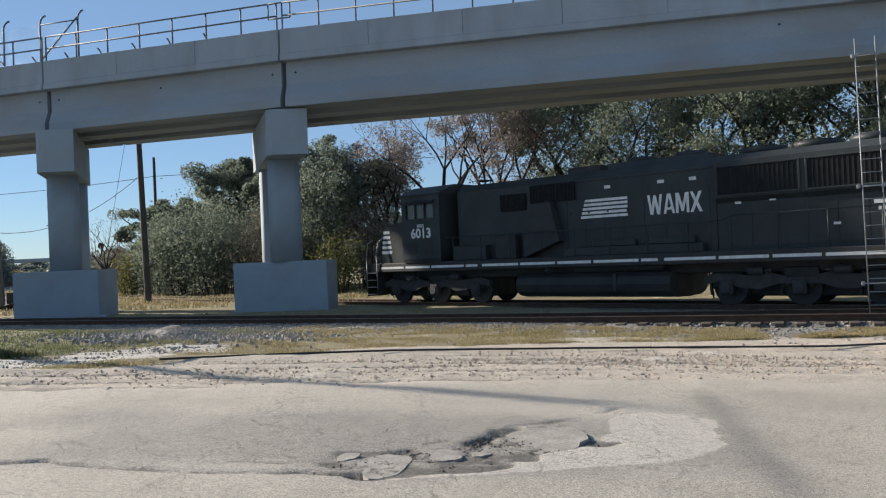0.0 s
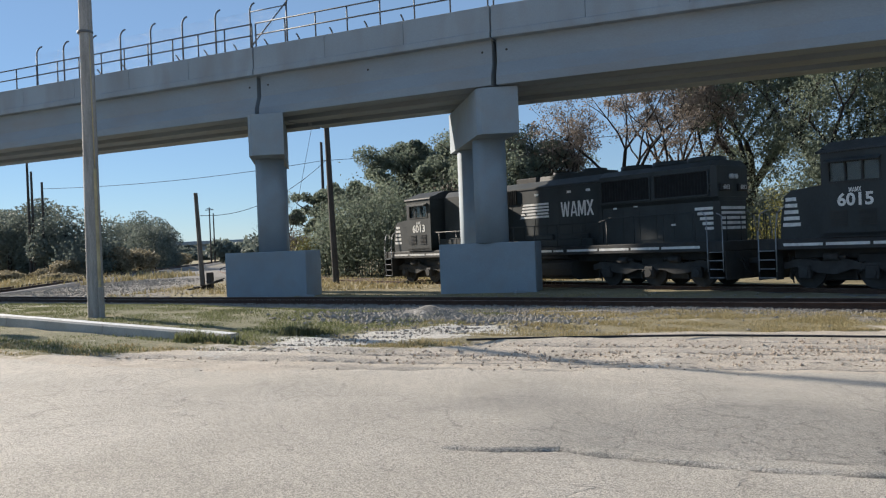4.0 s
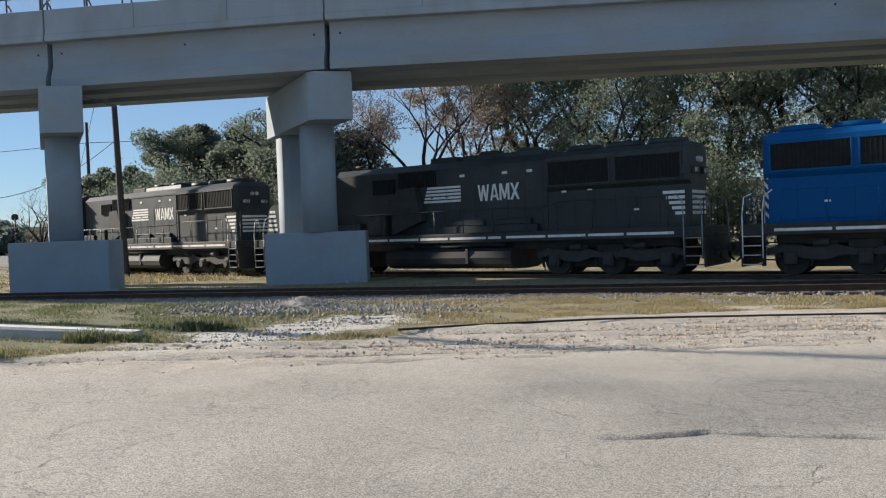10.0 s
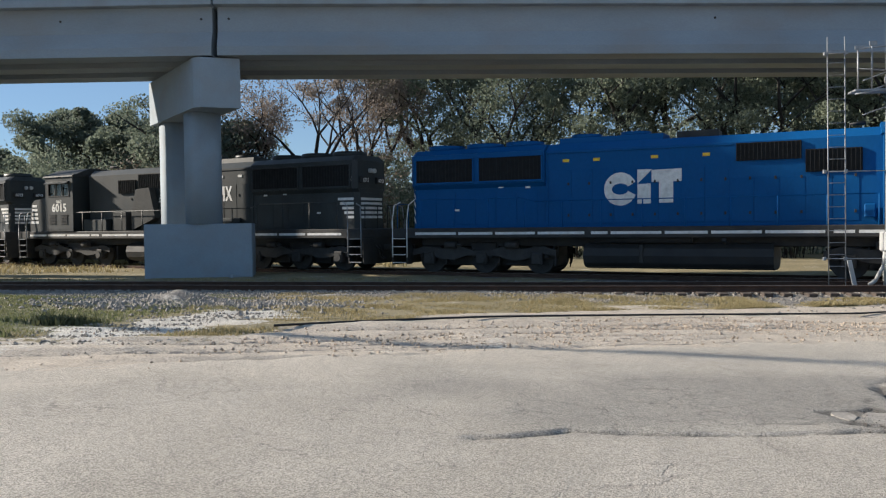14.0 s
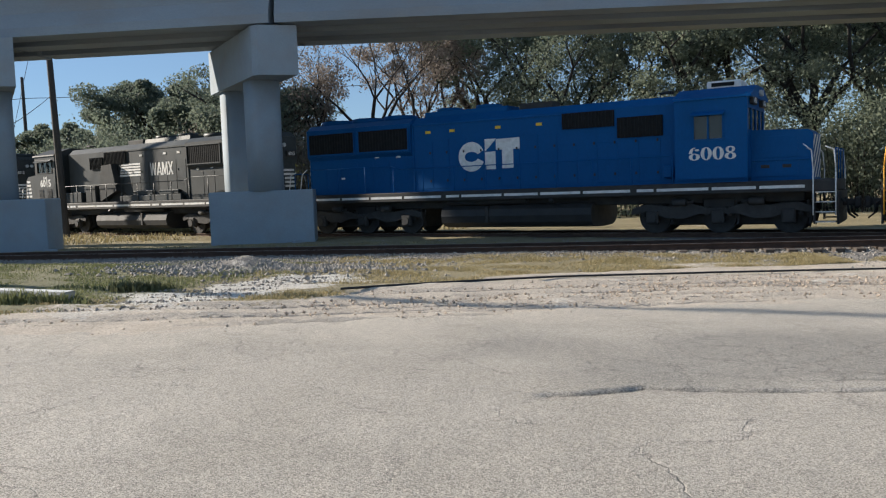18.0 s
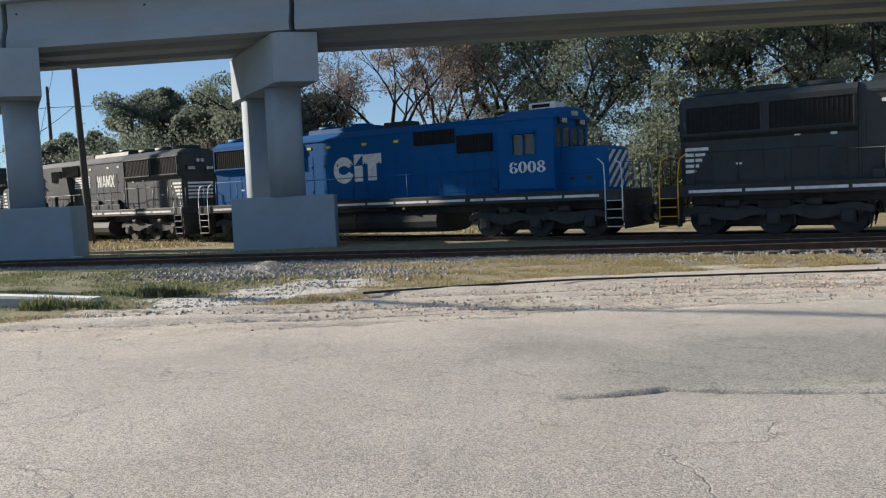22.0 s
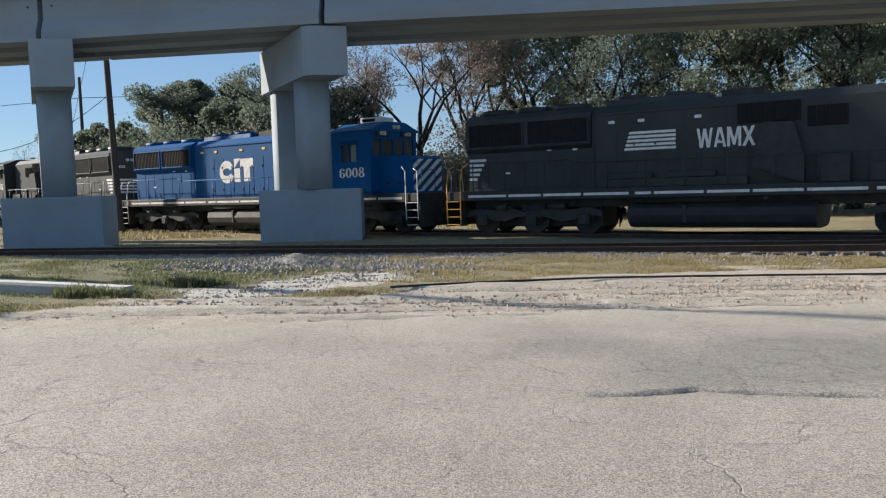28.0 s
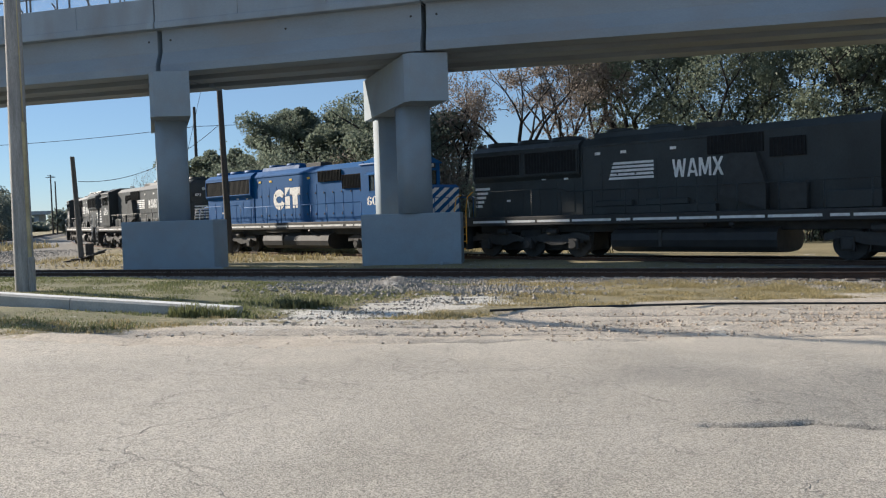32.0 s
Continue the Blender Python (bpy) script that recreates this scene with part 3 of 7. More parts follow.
def asphalt_material():
    m = bpy.data.materials.new("bleached cracked asphalt")
    m.use_nodes = True
    t = m.node_tree
    N, L = t.nodes, t.links
    b = N["Principled BSDF"]
    b.inputs["Roughness"].default_value = 0.82
    b.inputs["Specular IOR Level"].default_value = 0.4
    tc = N.new("ShaderNodeTexCoord")

    def nz(s, d=5.0, r=0.6):
        n = N.new("ShaderNodeTexNoise")
        n.inputs["Scale"].default_value, n.inputs["Detail"].default_value, n.inputs["Roughness"].default_value = s, d, r
        L.new(tc.outputs["Object"], n.inputs["Vector"])
        return n

    def rng(sock, a, c, lo, hi):
        r = N.new("ShaderNodeMapRange")
        r.inputs["From Min"].default_value, r.inputs["From Max"].default_value = a, c
        r.inputs["To Min"].default_value, r.inputs["To Max"].default_value = lo, hi
        L.new(sock, r.inputs["Value"])
        return r.outputs[0]

    def mixc(fac, a, c):
        x = N.new("ShaderNodeMix")
        x.data_type = 'RGBA'
        L.new(fac, x.inputs["Factor"])
        for s, k in ((a, "A"), (c, "B")):
            if isinstance(s, tuple):
                x.inputs[k].default_value = (*s, 1)
            else:
                L.new(s, x.inputs[k])
        return x.outputs["Result"]

    def op(kind, a, c):
        k = N.new("ShaderNodeMath")
        k.operation = kind
        for i, s in enumerate((a, c)):
            if isinstance(s, float):
                k.inputs[i].default_value = s
            else:
                L.new(s, k.inputs[i])
        return k.outputs[0]

    at = N.new("ShaderNodeAttribute")
    at.attribute_name = "wear_and_tone"
    sp = N.new("ShaderNodeSeparateColor")
    L.new(at.outputs["Color"], sp.inputs[0])
    col = mixc(rng(nz(0.5).outputs["Fac"], 0.35, 0.65, 0, 1), (0.355, 0.326, 0.280), (0.44, 0.406, 0.353))
    col = mixc(rng(sp.outputs[0], 0.15, 0.95, 0, 0.75), col, (0.265, 0.250, 0.224))
    col = mixc(rng(op('ADD', sp.outputs[1], rng(nz(3.0).outputs["Fac"], 0.3, 0.7, -0.3, 0.3)), 0.2, 0.9, 0, 0.8), col, (0.48, 0.437, 0.372))
    # blue channel: darker in the pothole, the deep crease and along the lips
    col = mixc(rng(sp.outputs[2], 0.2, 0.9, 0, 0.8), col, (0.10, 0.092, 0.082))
    # alpha channel: darkens that one band across the lane
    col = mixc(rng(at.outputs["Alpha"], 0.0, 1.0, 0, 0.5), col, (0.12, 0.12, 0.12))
    at2 = N.new("ShaderNodeAttribute")
    at2.attribute_name = "patch"
    col = mixc(rng(at2.outputs["Fac"], 0.3, 0.6, 0, 0.85), col, (0.50, 0.465, 0.415))
    # stone chips in the surface
    v = N.new("ShaderNodeTexVoronoi")
    v.inputs["Scale"].default_value = 140.0
    L.new(tc.outputs["Object"], v.inputs["Vector"])
    chip = N.new("ShaderNodeSeparateColor")
    L.new(v.outputs["Color"], chip.inputs[0])
    k = N.new("ShaderNodeVectorMath")
    k.operation = 'SCALE'
    L.new(col, k.inputs[0])
    L.new(rng(chip.outputs[0], 0, 1, 0.42, 1.48), k.inputs["Scale"])
    # cracks: long wandering ones everywhere, a fine net in the old patch
    wob = N.new("ShaderNodeVectorMath")
    wob.operation = 'MULTIPLY_ADD'
    L.new(nz(1.3, 6).outputs["Color"], wob.inputs[0])
    wob.inputs[1].default_value = (0.9, 0.9, 0)
    L.new(tc.outputs["Object"], wob.inputs[2])
    cracks = []
    for s, w in ((0.55, 0.008), (2.1, 0.022)):
        c = N.new("ShaderNodeTexVoronoi")
        c.feature = 'DISTANCE_TO_EDGE'
        c.voronoi_dimensions = '2D'
        c.inputs["Scale"].default_value = s
        L.new(wob.outputs[0], c.inputs["Vector"])
        cracks.append(rng(c.outputs["Distance"], 0.0, w, 1.0, 0.0))
    # shrinkage cracks that fan across the lane
    fan = N.new("ShaderNodeMapping")
    fan.inputs["Rotation"].default_value = (0, 0, radians(-38))
    fan.inputs["Scale"].default_value = (0.55, 1.9, 1)
    L.new(wob.outputs[0], fan.inputs[0])
    c = N.new("ShaderNodeTexVoronoi")
    c.feature, c.voronoi_dimensions = 'DISTANCE_TO_EDGE', '2D'
    c.inputs["Scale"].default_value = 1.25
    L.new(fan.outputs[0], c.inputs["Vector"])
    fans = op('MULTIPLY', rng(c.outputs["Distance"], 0.0, 0.016, 1.0, 0.0), rng(nz(0.45, 2).outputs["Fac"], 0.46, 0.58, 0, 0.9))
    gate = rng(nz(0.8, 3).outputs["Fac"], 0.45, 0.54, 0, 1)
    net = op('MULTIPLY', cracks[1], rng(op('ADD', sp.outputs[0], rng(nz(1.0, 3).outputs["Fac"], 0.3, 0.7, -0.35, 0.3)), 0.25, 0.6, 0, 1))
    crack = op('MAXIMUM', op('MAXIMUM', op('MULTIPLY', op('MULTIPLY', cracks[0], gate), 0.85), net), fans)
    out = mixc(op('MULTIPLY', crack, 0.62), k.outputs[0], (0.09, 0.083, 0.075))
    L.new(out, b.inputs["Base Color"])
    hgt = op('SUBTRACT', op('ADD', rng(v.outputs["Distance"], 0, 0.5, 0.5, 0.0), nz(24.0, 6, 0.7).outputs["Fac"]), op('MULTIPLY', crack, 0.9))
    bp = N.new("ShaderNodeBump")
    bp.inputs["Strength"].default_value, bp.inputs["Distance"].default_value = 0.6, 0.014
    L.new(hgt, bp.inputs["Height"])
    L.new(bp.outputs[0], b.inputs["Normal"])
    return m


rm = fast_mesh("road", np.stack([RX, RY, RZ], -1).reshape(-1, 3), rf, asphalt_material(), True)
# channels: old patch, dust at the edge, dark hollows, dark band
ca = rm.color_attributes.new("wear_and_tone", 'FLOAT_COLOR', 'POINT')
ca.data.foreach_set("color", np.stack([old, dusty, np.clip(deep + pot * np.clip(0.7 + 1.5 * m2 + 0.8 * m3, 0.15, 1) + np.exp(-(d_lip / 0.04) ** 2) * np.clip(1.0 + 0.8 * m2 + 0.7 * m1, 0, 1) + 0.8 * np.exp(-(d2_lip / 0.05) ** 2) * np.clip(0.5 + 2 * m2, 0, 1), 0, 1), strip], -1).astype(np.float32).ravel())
pa = rm.color_attributes.new("patch", 'FLOAT_COLOR', 'POINT')
pa.data.foreach_set("color", np.stack([fill, fill, fill, fill * 0 + 1], -1).astype(np.float32).ravel())
road = tagged(new("road", rm), "bleached grey asphalt road with cracks and a pothole", "road", kind="structure")


# ---- tracks ----
TRK = (28.862, 12.193, 35.187, 34.879, 0.0058571, 60.0)   # start x, y, heading, start of bend, bend, length of bend
_s = np.arange(-60.0, 420.0, 0.25)
_h = np.radians(TRK[2]) + TRK[4] * np.clip(_s - TRK[3], 0, TRK[5]) + 0.004 * np.clip(_s - 95, 0, 35)
_cx, _cy = np.cumsum(-np.cos(_h) * 0.25), np.cumsum(np.sin(_h) * 0.25)
_k = int(np.argmin(np.abs(_s)))
_cx, _cy = _cx - _cx[_k] + TRK[0] + np.sin(_h) * 1.2, _cy - _cy[_k] + TRK[1] + np.cos(_h) * 1.2


def track_at(s):
    """middle of the train's track at s metres along it"""
    return Vector((float(np.interp(s, _s, _cx)), float(np.interp(s, _s, _cy)), RAIL_Z))


RAIL_PROF = [(-0.07, -0.17), (0.07, -0.17), (0.07, -0.155), (0.012, -0.13), (0.012, -0.045), (0.036, -0.035), (0.036, -0.006),
             (0.026, 0.0), (-0.026, 0.0), (-0.036, -0.006), (-0.036, -0.035), (-0.012, -0.045), (-0.012, -0.13), (-0.07, -0.155)]


def sweep(shape, pts, prof, off):
    n, rings = len(prof), []
    for i, p in enumerate(pts):
        a, b = pts[max(0, i - 1)], pts[min(len(pts) - 1, i + 1)]
        d = (b - a).normalized()
        q = Vector((d.y, -d.x, 0))
        rings.append([p + q * (off + u) + Vector((0, 0, w)) for u, w in prof])
    vs = [v for r in rings for v in r]
    fs = []
    for i in range(len(rings) - 1):
        for j in range(n):
            fs.append((i * n + j, i * n + (j + 1) % n, (i + 1) * n + (j + 1) % n, (i + 1) * n + j))
    return shape.add(vs, fs)


def build_track(name, pts, label, ties=(), berm=0.0):
    root = thing(name, Matrix(), label, "railway track", kind="structure")
    for off in (-0.755, 0.755):
        rail = part("rail", sweep(Shape(), pts, RAIL_PROF, off), M_RAIL, root, "rusty steel rail")
        part("railhead", sweep(Shape(), pts, [(-0.024, 0.003), (0.024, 0.003), (0.024, -0.004), (-0.024, -0.004)], off), M_RAILTOP, rail, "worn shiny rail head")
    if berm:
        part("ballast_bed", sweep(Shape(), pts, [(-2.7, -0.66), (-1.55, -0.15), (1.55, -0.15), (2.7, -0.66)], 0), M_BALLAST, root, "dark crushed stone bed")
    rnd = random.Random(len(name))
    if ties:
        tie = Shape().box(-1.28, 1.28, -0.115, 0.115, -0.36, -0.165, 0.015).mesh("sleeper", M_TIE)
    for p, ang in ties:
        o = part("sleeper", tie, M_TIE, root)
        o.matrix_basis = pose(p.x + rnd.uniform(-0.04, 0.04), p.y, p.z + rnd.uniform(-0.012, 0.008), rnd.uniform(-1, 1), 0, ang + rnd.uniform(-1.5, 1.5))
    return root


_na = math.degrees(math.atan2(NEAR_NRM.y, NEAR_NRM.x))
_np = [NEAR_P + NEAR_DIR * k + Vector((0, 0, RAIL_Z + 0.012 * math.sin(k * 0.23))) for k in range(-60, 81, 2)]
build_track("near_track", _np, "straight railway track half sunk in gravel beside the road",
            [(NEAR_P + NEAR_DIR * k * 0.55 + Vector((0, 0, RAIL_Z)), _na) for k in range(-36, 60)])
_tp = [track_at(s) for s in np.arange(-40, 300, 2.0)]
_ties = []
for s in np.arange(10, 75, 0.6):
    d = track_at(s + 0.5) - track_at(s - 0.5)
    _ties.append((track_at(s), math.degrees(math.atan2(d.y, d.x)) + 90))
build_track("train_track", _tp, "curving railway track passing under the bridge", _ties, 0.2)
_lp = [Vector(p) for p in ((-38.6, 37.7, 0.13), (-38.9, 39.5, 0.17), (-40.0, 44.5, 0.25), (-43.2, 53.2, 0.38), (-53, 74.6, 0.45), (-64.5, 100, 0.45), (-77, 127, 0.45), (-101, 175, 0.45), (-128, 228, 0.45), (-188, 342, 0.45), (-260, 475, 0.45))]
_bt = []
for a, b in zip(_lp[:5], _lp[1:6]):
    k = int((b - a).length / 0.62)
    _bt += [(a.lerp(b, i / k), math.degrees(math.atan2((b - a).y, (b - a).x)) + 90) for i in range(k)]
build_track("branch_track", _lp, "branch railway track on a low dark gravel bed", _bt, 0.3)


# ---- loose stones and grass ----
def scatter_stones(name, spots, material, label, seed):
    """spots: rows of x, y, size; eight-sided uneven stones"""
    rnd = np.random.RandomState(seed)
    n = len(spots)
    dirs = np.array([(1, 0, 0), (0, 1, 0), (-1, 0, 0), (0, -1, 0), (0, 0, 1), (0, 0, -1)], float)
    r = rnd.uniform(0.55, 1.15, (n, 6, 1)) * spots[:, 2][:, None, None]
    a = rnd.uniform(0, 6.28, n)
    ca_, sa_ = np.cos(a), np.sin(a)
    P = dirs[None] * r
    P[:, :, 2] *= 0.75
    P[:, :, :2] += rnd.uniform(-0.25, 0.25, (n, 6, 2)) * spots[:, 2][:, None, None]
    X = P[:, :, 0] * ca_[:, None] - P[:, :, 1] * sa_[:, None]
    Y = P[:, :, 0] * sa_[:, None] + P[:, :, 1] * ca_[:, None]
    z = np.array([ground_z(x, y) for x, y in spots[:, :2]])
    V = np.stack([X + spots[:, 0][:, None], Y + spots[:, 1][:, None], P[:, :, 2] + (z + spots[:, 2] * 0.3)[:, None]], -1).reshape(-1, 3)
    tri = np.array([(0, 1, 4), (1, 2, 4), (2, 3, 4), (3, 0, 4), (1, 0, 5), (2, 1, 5), (3, 2, 5), (0, 3, 5)])
    Fc = (tri[None] + 6 * np.arange(n)[:, None, None]).reshape(-1, 3)
    return tagged(new(name, fast_mesh(name, V, Fc, material)), label, "stones", kind="stuff")


rnd = np.random.RandomState(11)
u = rnd.uniform(-36, 22, 21000)
w = rnd.normal(-0.3, 1.5, 21000)
bx, by = NEAR_P.x - NEAR_DIR.x * u + NEAR_NRM.x * w * (1 if NEAR_NRM.y > 0 else -1), NEAR_P.y - NEAR_DIR.y * u + NEAR_NRM.y * w * (1 if NEAR_NRM.y > 0 else -1)
scatter_stones("ballast_stones", np.stack([bx, by, rnd.uniform(0.02, 0.055, 21000)], -1), M_STONE, "grey crushed ballast stones around the rails", 3)
bx, by = rnd.uniform(-17, -1, 7000), rnd.uniform(0, 1, 7000)
by = NEAR_P.y + (bx - NEAR_P.x) * NEAR_DIR.y / NEAR_DIR.x - 1.6 - 2.6 * by ** 1.5
scatter_stones("verge_stones", np.stack([bx, by, rnd.uniform(0.02, 0.05, 7000)], -1), M_STONE, "grey ballast stones spilled down the verge", 7)
wa, wb = rnd.uniform(-3.2, 3.2, 1500), rnd.normal(0, 0.6, 1500)
scatter_stones("washed_gravel", np.stack([-2.45 + 0.45 * wa - 0.893 * wb, 13.7 + 0.893 * wa + 0.45 * wb, 0.008 + 0.03 * rnd.uniform(0, 1, 1500) ** 2], -1), M_STONE, "grey gravel washed over the pale sand", 12)
px, py = np.concatenate([rnd.normal(-2.4, 1.5, 3600), rnd.normal(-3.0, 0.5, 1100)]), np.concatenate([rnd.normal(19.0, 1.1, 3600), rnd.normal(19.2, 0.35, 1100)])
scatter_stones("gravel_heap", np.stack([px, py, rnd.uniform(0.025, 0.08, 4700)], -1), M_STONE, "low heap of spilled grey gravel", 4)
fr = np.random.RandomState(44)
fy = fr.uniform(30, 62, 9000)
fx = -33 - 0.38 * (fy - 40) + fr.normal(0, 4.5, 9000)
ok_ = (fy + 0.32 * (fx + 18) > 31)
scatter_stones("branch_ballast", np.stack([fx, fy, fr.uniform(0.025, 0.065, 9000)], -1)[ok_], M_STONE, "grey crushed stones spread between the two tracks", 14)
cx = rnd.uniform(-5, 15, 15000)
cy = np.interp(cx, [-5, -3, 1, 5, 9, 15], [10.4, 10.9, 12.2, 13.5, 14.3, 14.6]) + rnd.normal(0, 1.05, 15000)
keep = rnd.uniform(0, 1, 15000) < np.clip((cx + 5) / 11, 0.15, 1)
scatter_stones("dirt_clods", np.stack([cx, cy, 0.006 + 0.034 * rnd.uniform(0, 1, 15000) ** 5], -1)[keep], M_CLOD, "small stones and clods strewn over the sandy shoulder", 5)
qx, qy = rnd.normal(5.6, 0.55, 900), rnd.normal(-0.1, 0.28, 900)
M_CRUMB = mat("dark asphalt crumb", (0.09, 0.08, 0.07), 0.95, vary=0.4, scale=8, bump=0.3)
scatter_stones("asphalt_crumbs", np.stack([qx, 6.95 + 0.75 * (qx - 5.7) + qy, 0.006 + 0.022 * rnd.uniform(0, 1, 900) ** 2], -1), M_CRUMB, "dark loose asphalt crumbs round the pothole", 8)
rx_, ry_ = rnd.uniform(-6, 10, 900), rnd.uniform(2.5, 10, 900)
scatter_stones("road_grit", np.stack([rx_, ry_, 0.005 + 0.014 * rnd.uniform(0, 1, 900) ** 2], -1), M_STONE, "grit on the asphalt", 6)


def blades(name, spots, height, material, label, seed, width=0.012):
    """spots: rows of x, y, height factor; each blade one bent strip of two quads"""
    rnd = np.random.RandomState(seed)
    n = len(spots)
    a, lean = rnd.uniform(0, 6.28, n), rnd.uniform(0.1, 0.9, n)
    h = height * spots[:, 2] * rnd.uniform(0.5, 1.3, n)
    z = np.array([ground_z(x, y) for x, y in spots[:, :2]]) - 0.01
    wx, wy = np.cos(a + 1.57) * width, np.sin(a + 1.57) * width
    V = np.zeros((n, 5, 3))
    for i, (t, ww) in enumerate(((0, 1), (0, -1), (0.55, 0.7), (0.55, -0.7), (1, 0))):
        V[:, i, 0] = spots[:, 0] + np.cos(a) * lean * h * t * t + wx * ww
        V[:, i, 1] = spots[:, 1] + np.sin(a) * lean * h * t * t + wy * ww
        V[:, i, 2] = z + h * t * (1 - 0.25 * lean * t)
    k = 5 * np.arange(n)[:, None]
    F3 = np.concatenate([k + np.array([[0, 1, 3]]), k + np.array([[0, 3, 2]]), k + np.array([[2, 3, 4]])])
    return tagged(new(name, fast_mesh(name, V.reshape(-1, 3), F3, material)), label, "grass", kind="stuff")


def spread(n, x0, x1, lo, hi, seed, clump=0.9):
    """random spots between two edges given as functions of x, in patches"""
    r = np.random.RandomState(seed)
    x = r.uniform(x0, x1, n)
    t = r.uniform(0, 1, n)
    y = lo(x) * (1 - t) + hi(x) * t
    k = np.array([noise.noise(Vector((a * clump, b * clump, seed))) for a, b in zip(x, y)])
    ok = (k > r.uniform(-0.45, 0.3, n)) & (chalk(x, y) < r.uniform(0.3, 0.9, n))
    return np.stack([x, y, 0.6 + 0.9 * np.clip(k + 0.4, 0, 1)], -1)[ok]


def track_side(d):
    return lambda x: NEAR_P.y + (x - NEAR_P.x) * NEAR_DIR.y / NEAR_DIR.x + d


blades("dry_grass", spread(130000, -2.5, 15, lambda x: grass_edge(x) - 0.1, track_side(-1.6), 21), 0.062, M_DRYGRASS, "short dry yellow grass along the track", 1, 0.0065)
blades("green_grass", spread(105000, -17, -1.5, lambda x: grass_edge(x) + 0.1, track_side(-2.3), 22), 0.062, M_GREENGRASS, "patchy green grass behind the kerb", 2, 0.008)
blades("verge_tufts", spread(40000, -34, -17, lambda x: grass_edge(x) + 0.1, track_side(-2.3), 26), 0.08, M_GREENGRASS, "sparse dull grass along the track", 12, 0.014)
blades("verge_grass", spread(9000, -14, -0.5, lambda x: grass_edge(x) - 0.25, lambda x: grass_edge(x) + 1.4, 27, 1.6), 0.055, M_DRYGRASS, "sparse dry grass at the dirt's edge", 8)
cl = np.random.RandomState(31)
blades("weed_clump", np.stack([cl.normal(-3.95, 0.22, 600), cl.normal(14.1, 0.16, 600), np.full(600, 1.0)], -1), 0.16, M_WEED, "dark weedy clump beside the washed-out sand", 9, 0.02)
blades("pier_grass", spread(9000, -18, 4, track_side(1.8), track_side(4.5), 23), 0.07, M_DRYGRASS, "dry grass between track and bridge piers", 3)
blades("field_grass", spread(24000, -25.5, 4, lambda x: 36 + 0 * x, lambda x: 58 - 0.4 * x, 24, 0.25), 0.2, M_DRYGRASS, "dry tawny grass in the field behind the bridge", 4, 0.03)
blades("brush_grass", spread(9000, -80, -41, lambda x: 28 - 0.45 * x, lambda x: 46 - 0.62 * x, 29, 0.6), 0.55, M_DRYGRASS, "tall tan grass beside the branch track", 10, 0.06)
blades("kerb_weeds", spread(700, -5.6, -4.1, lambda x: 12.0 - 0.2 * (x + 4.5), lambda x: 12.4 - 0.22 * (x + 4.5), 25, 2.0), 0.16, M_GREENGRASS, "tall green weeds at the kerb's end", 5, 0.016)


# ---- bridge ----
BR = pose(-3.4, 30.1, 0, 0, 0, -10.4)
JOINTS = [-84, -48, -11.15, 0.0, 36.0, 72.0]
BEND = pose(0, 0, 0, 0, 0, 3.9)   # the span past the joint turns a little
Z_SOFFIT, Z_SLAB, Z_LEDGE, Z_PARA = 7.92, 9.66, 9.93, 10.88
bridge = thing("overpass_bridge", BR, "grey concrete railway overpass with box beams and a plain parapet", "bridge")
for a, b in zip(JOINTS[:-1], JOINTS[1:]):
    g, turn = 0.11, (BEND if a >= 0 else Matrix())
    for i, (v0, v1) in enumerate(((0.12, 1.12), (2.10, 3.10), (4.10, 5.12))):
        pr = [(v0, Z_SOFFIT), (v1, Z_SOFFIT), (v1, Z_SOFFIT + 0.32), (v1 - 0.2, Z_SOFFIT + 0.85), (v1 - 0.2, Z_SLAB), (v0 + 0.2, Z_SLAB), (v0 + 0.2, Z_SOFFIT + 0.85), (v0, Z_SOFFIT + 0.32)]
        part("beam", Shape().prism(pr, a + g, b - g, 'x'), M_BEAM, bridge, "grey concrete box beam").matrix_basis = turn
    part("deck_slab", Shape().box(a + 0.03, b - 0.03, -0.06, 5.26, Z_SLAB, Z_LEDGE, 0.02), M_CONC, bridge, "concrete deck slab edge").matrix_basis = turn
    n = max(1, round((b - a) / 3.7))
    for k in range(n):
        p0, p1 = a + (b - a) * k / n, a + (b - a) * (k + 1) / n
        e0, e1 = (0.035 if k == 0 else 0.006), (0.035 if k == n - 1 else 0.006)
        part("parapet_panel", Shape().box(p0 + e0, p1 - e1, 0.0, 0.26, Z_LEDGE, Z_PARA, 0.012), M_CONC, bridge, "stained concrete parapet panel").matrix_basis = turn
        part("parapet_panel", Shape().box(p0 + e0, p1 - e1, 4.94, 5.20, Z_LEDGE, Z_PARA, 0.012), M_CONC, bridge).matrix_basis = turn
    for k, u in enumerate((a + 0.5, (a + b) / 2, b - 0.5)):
        part("lifting_hole", Shape().tube((u, 0.31, Z_SLAB - 0.42), (u, 0.34, Z_SLAB - 0.42), 0.045, n=10), M_BLACK2, bridge, "dark drain hole").matrix_basis = turn


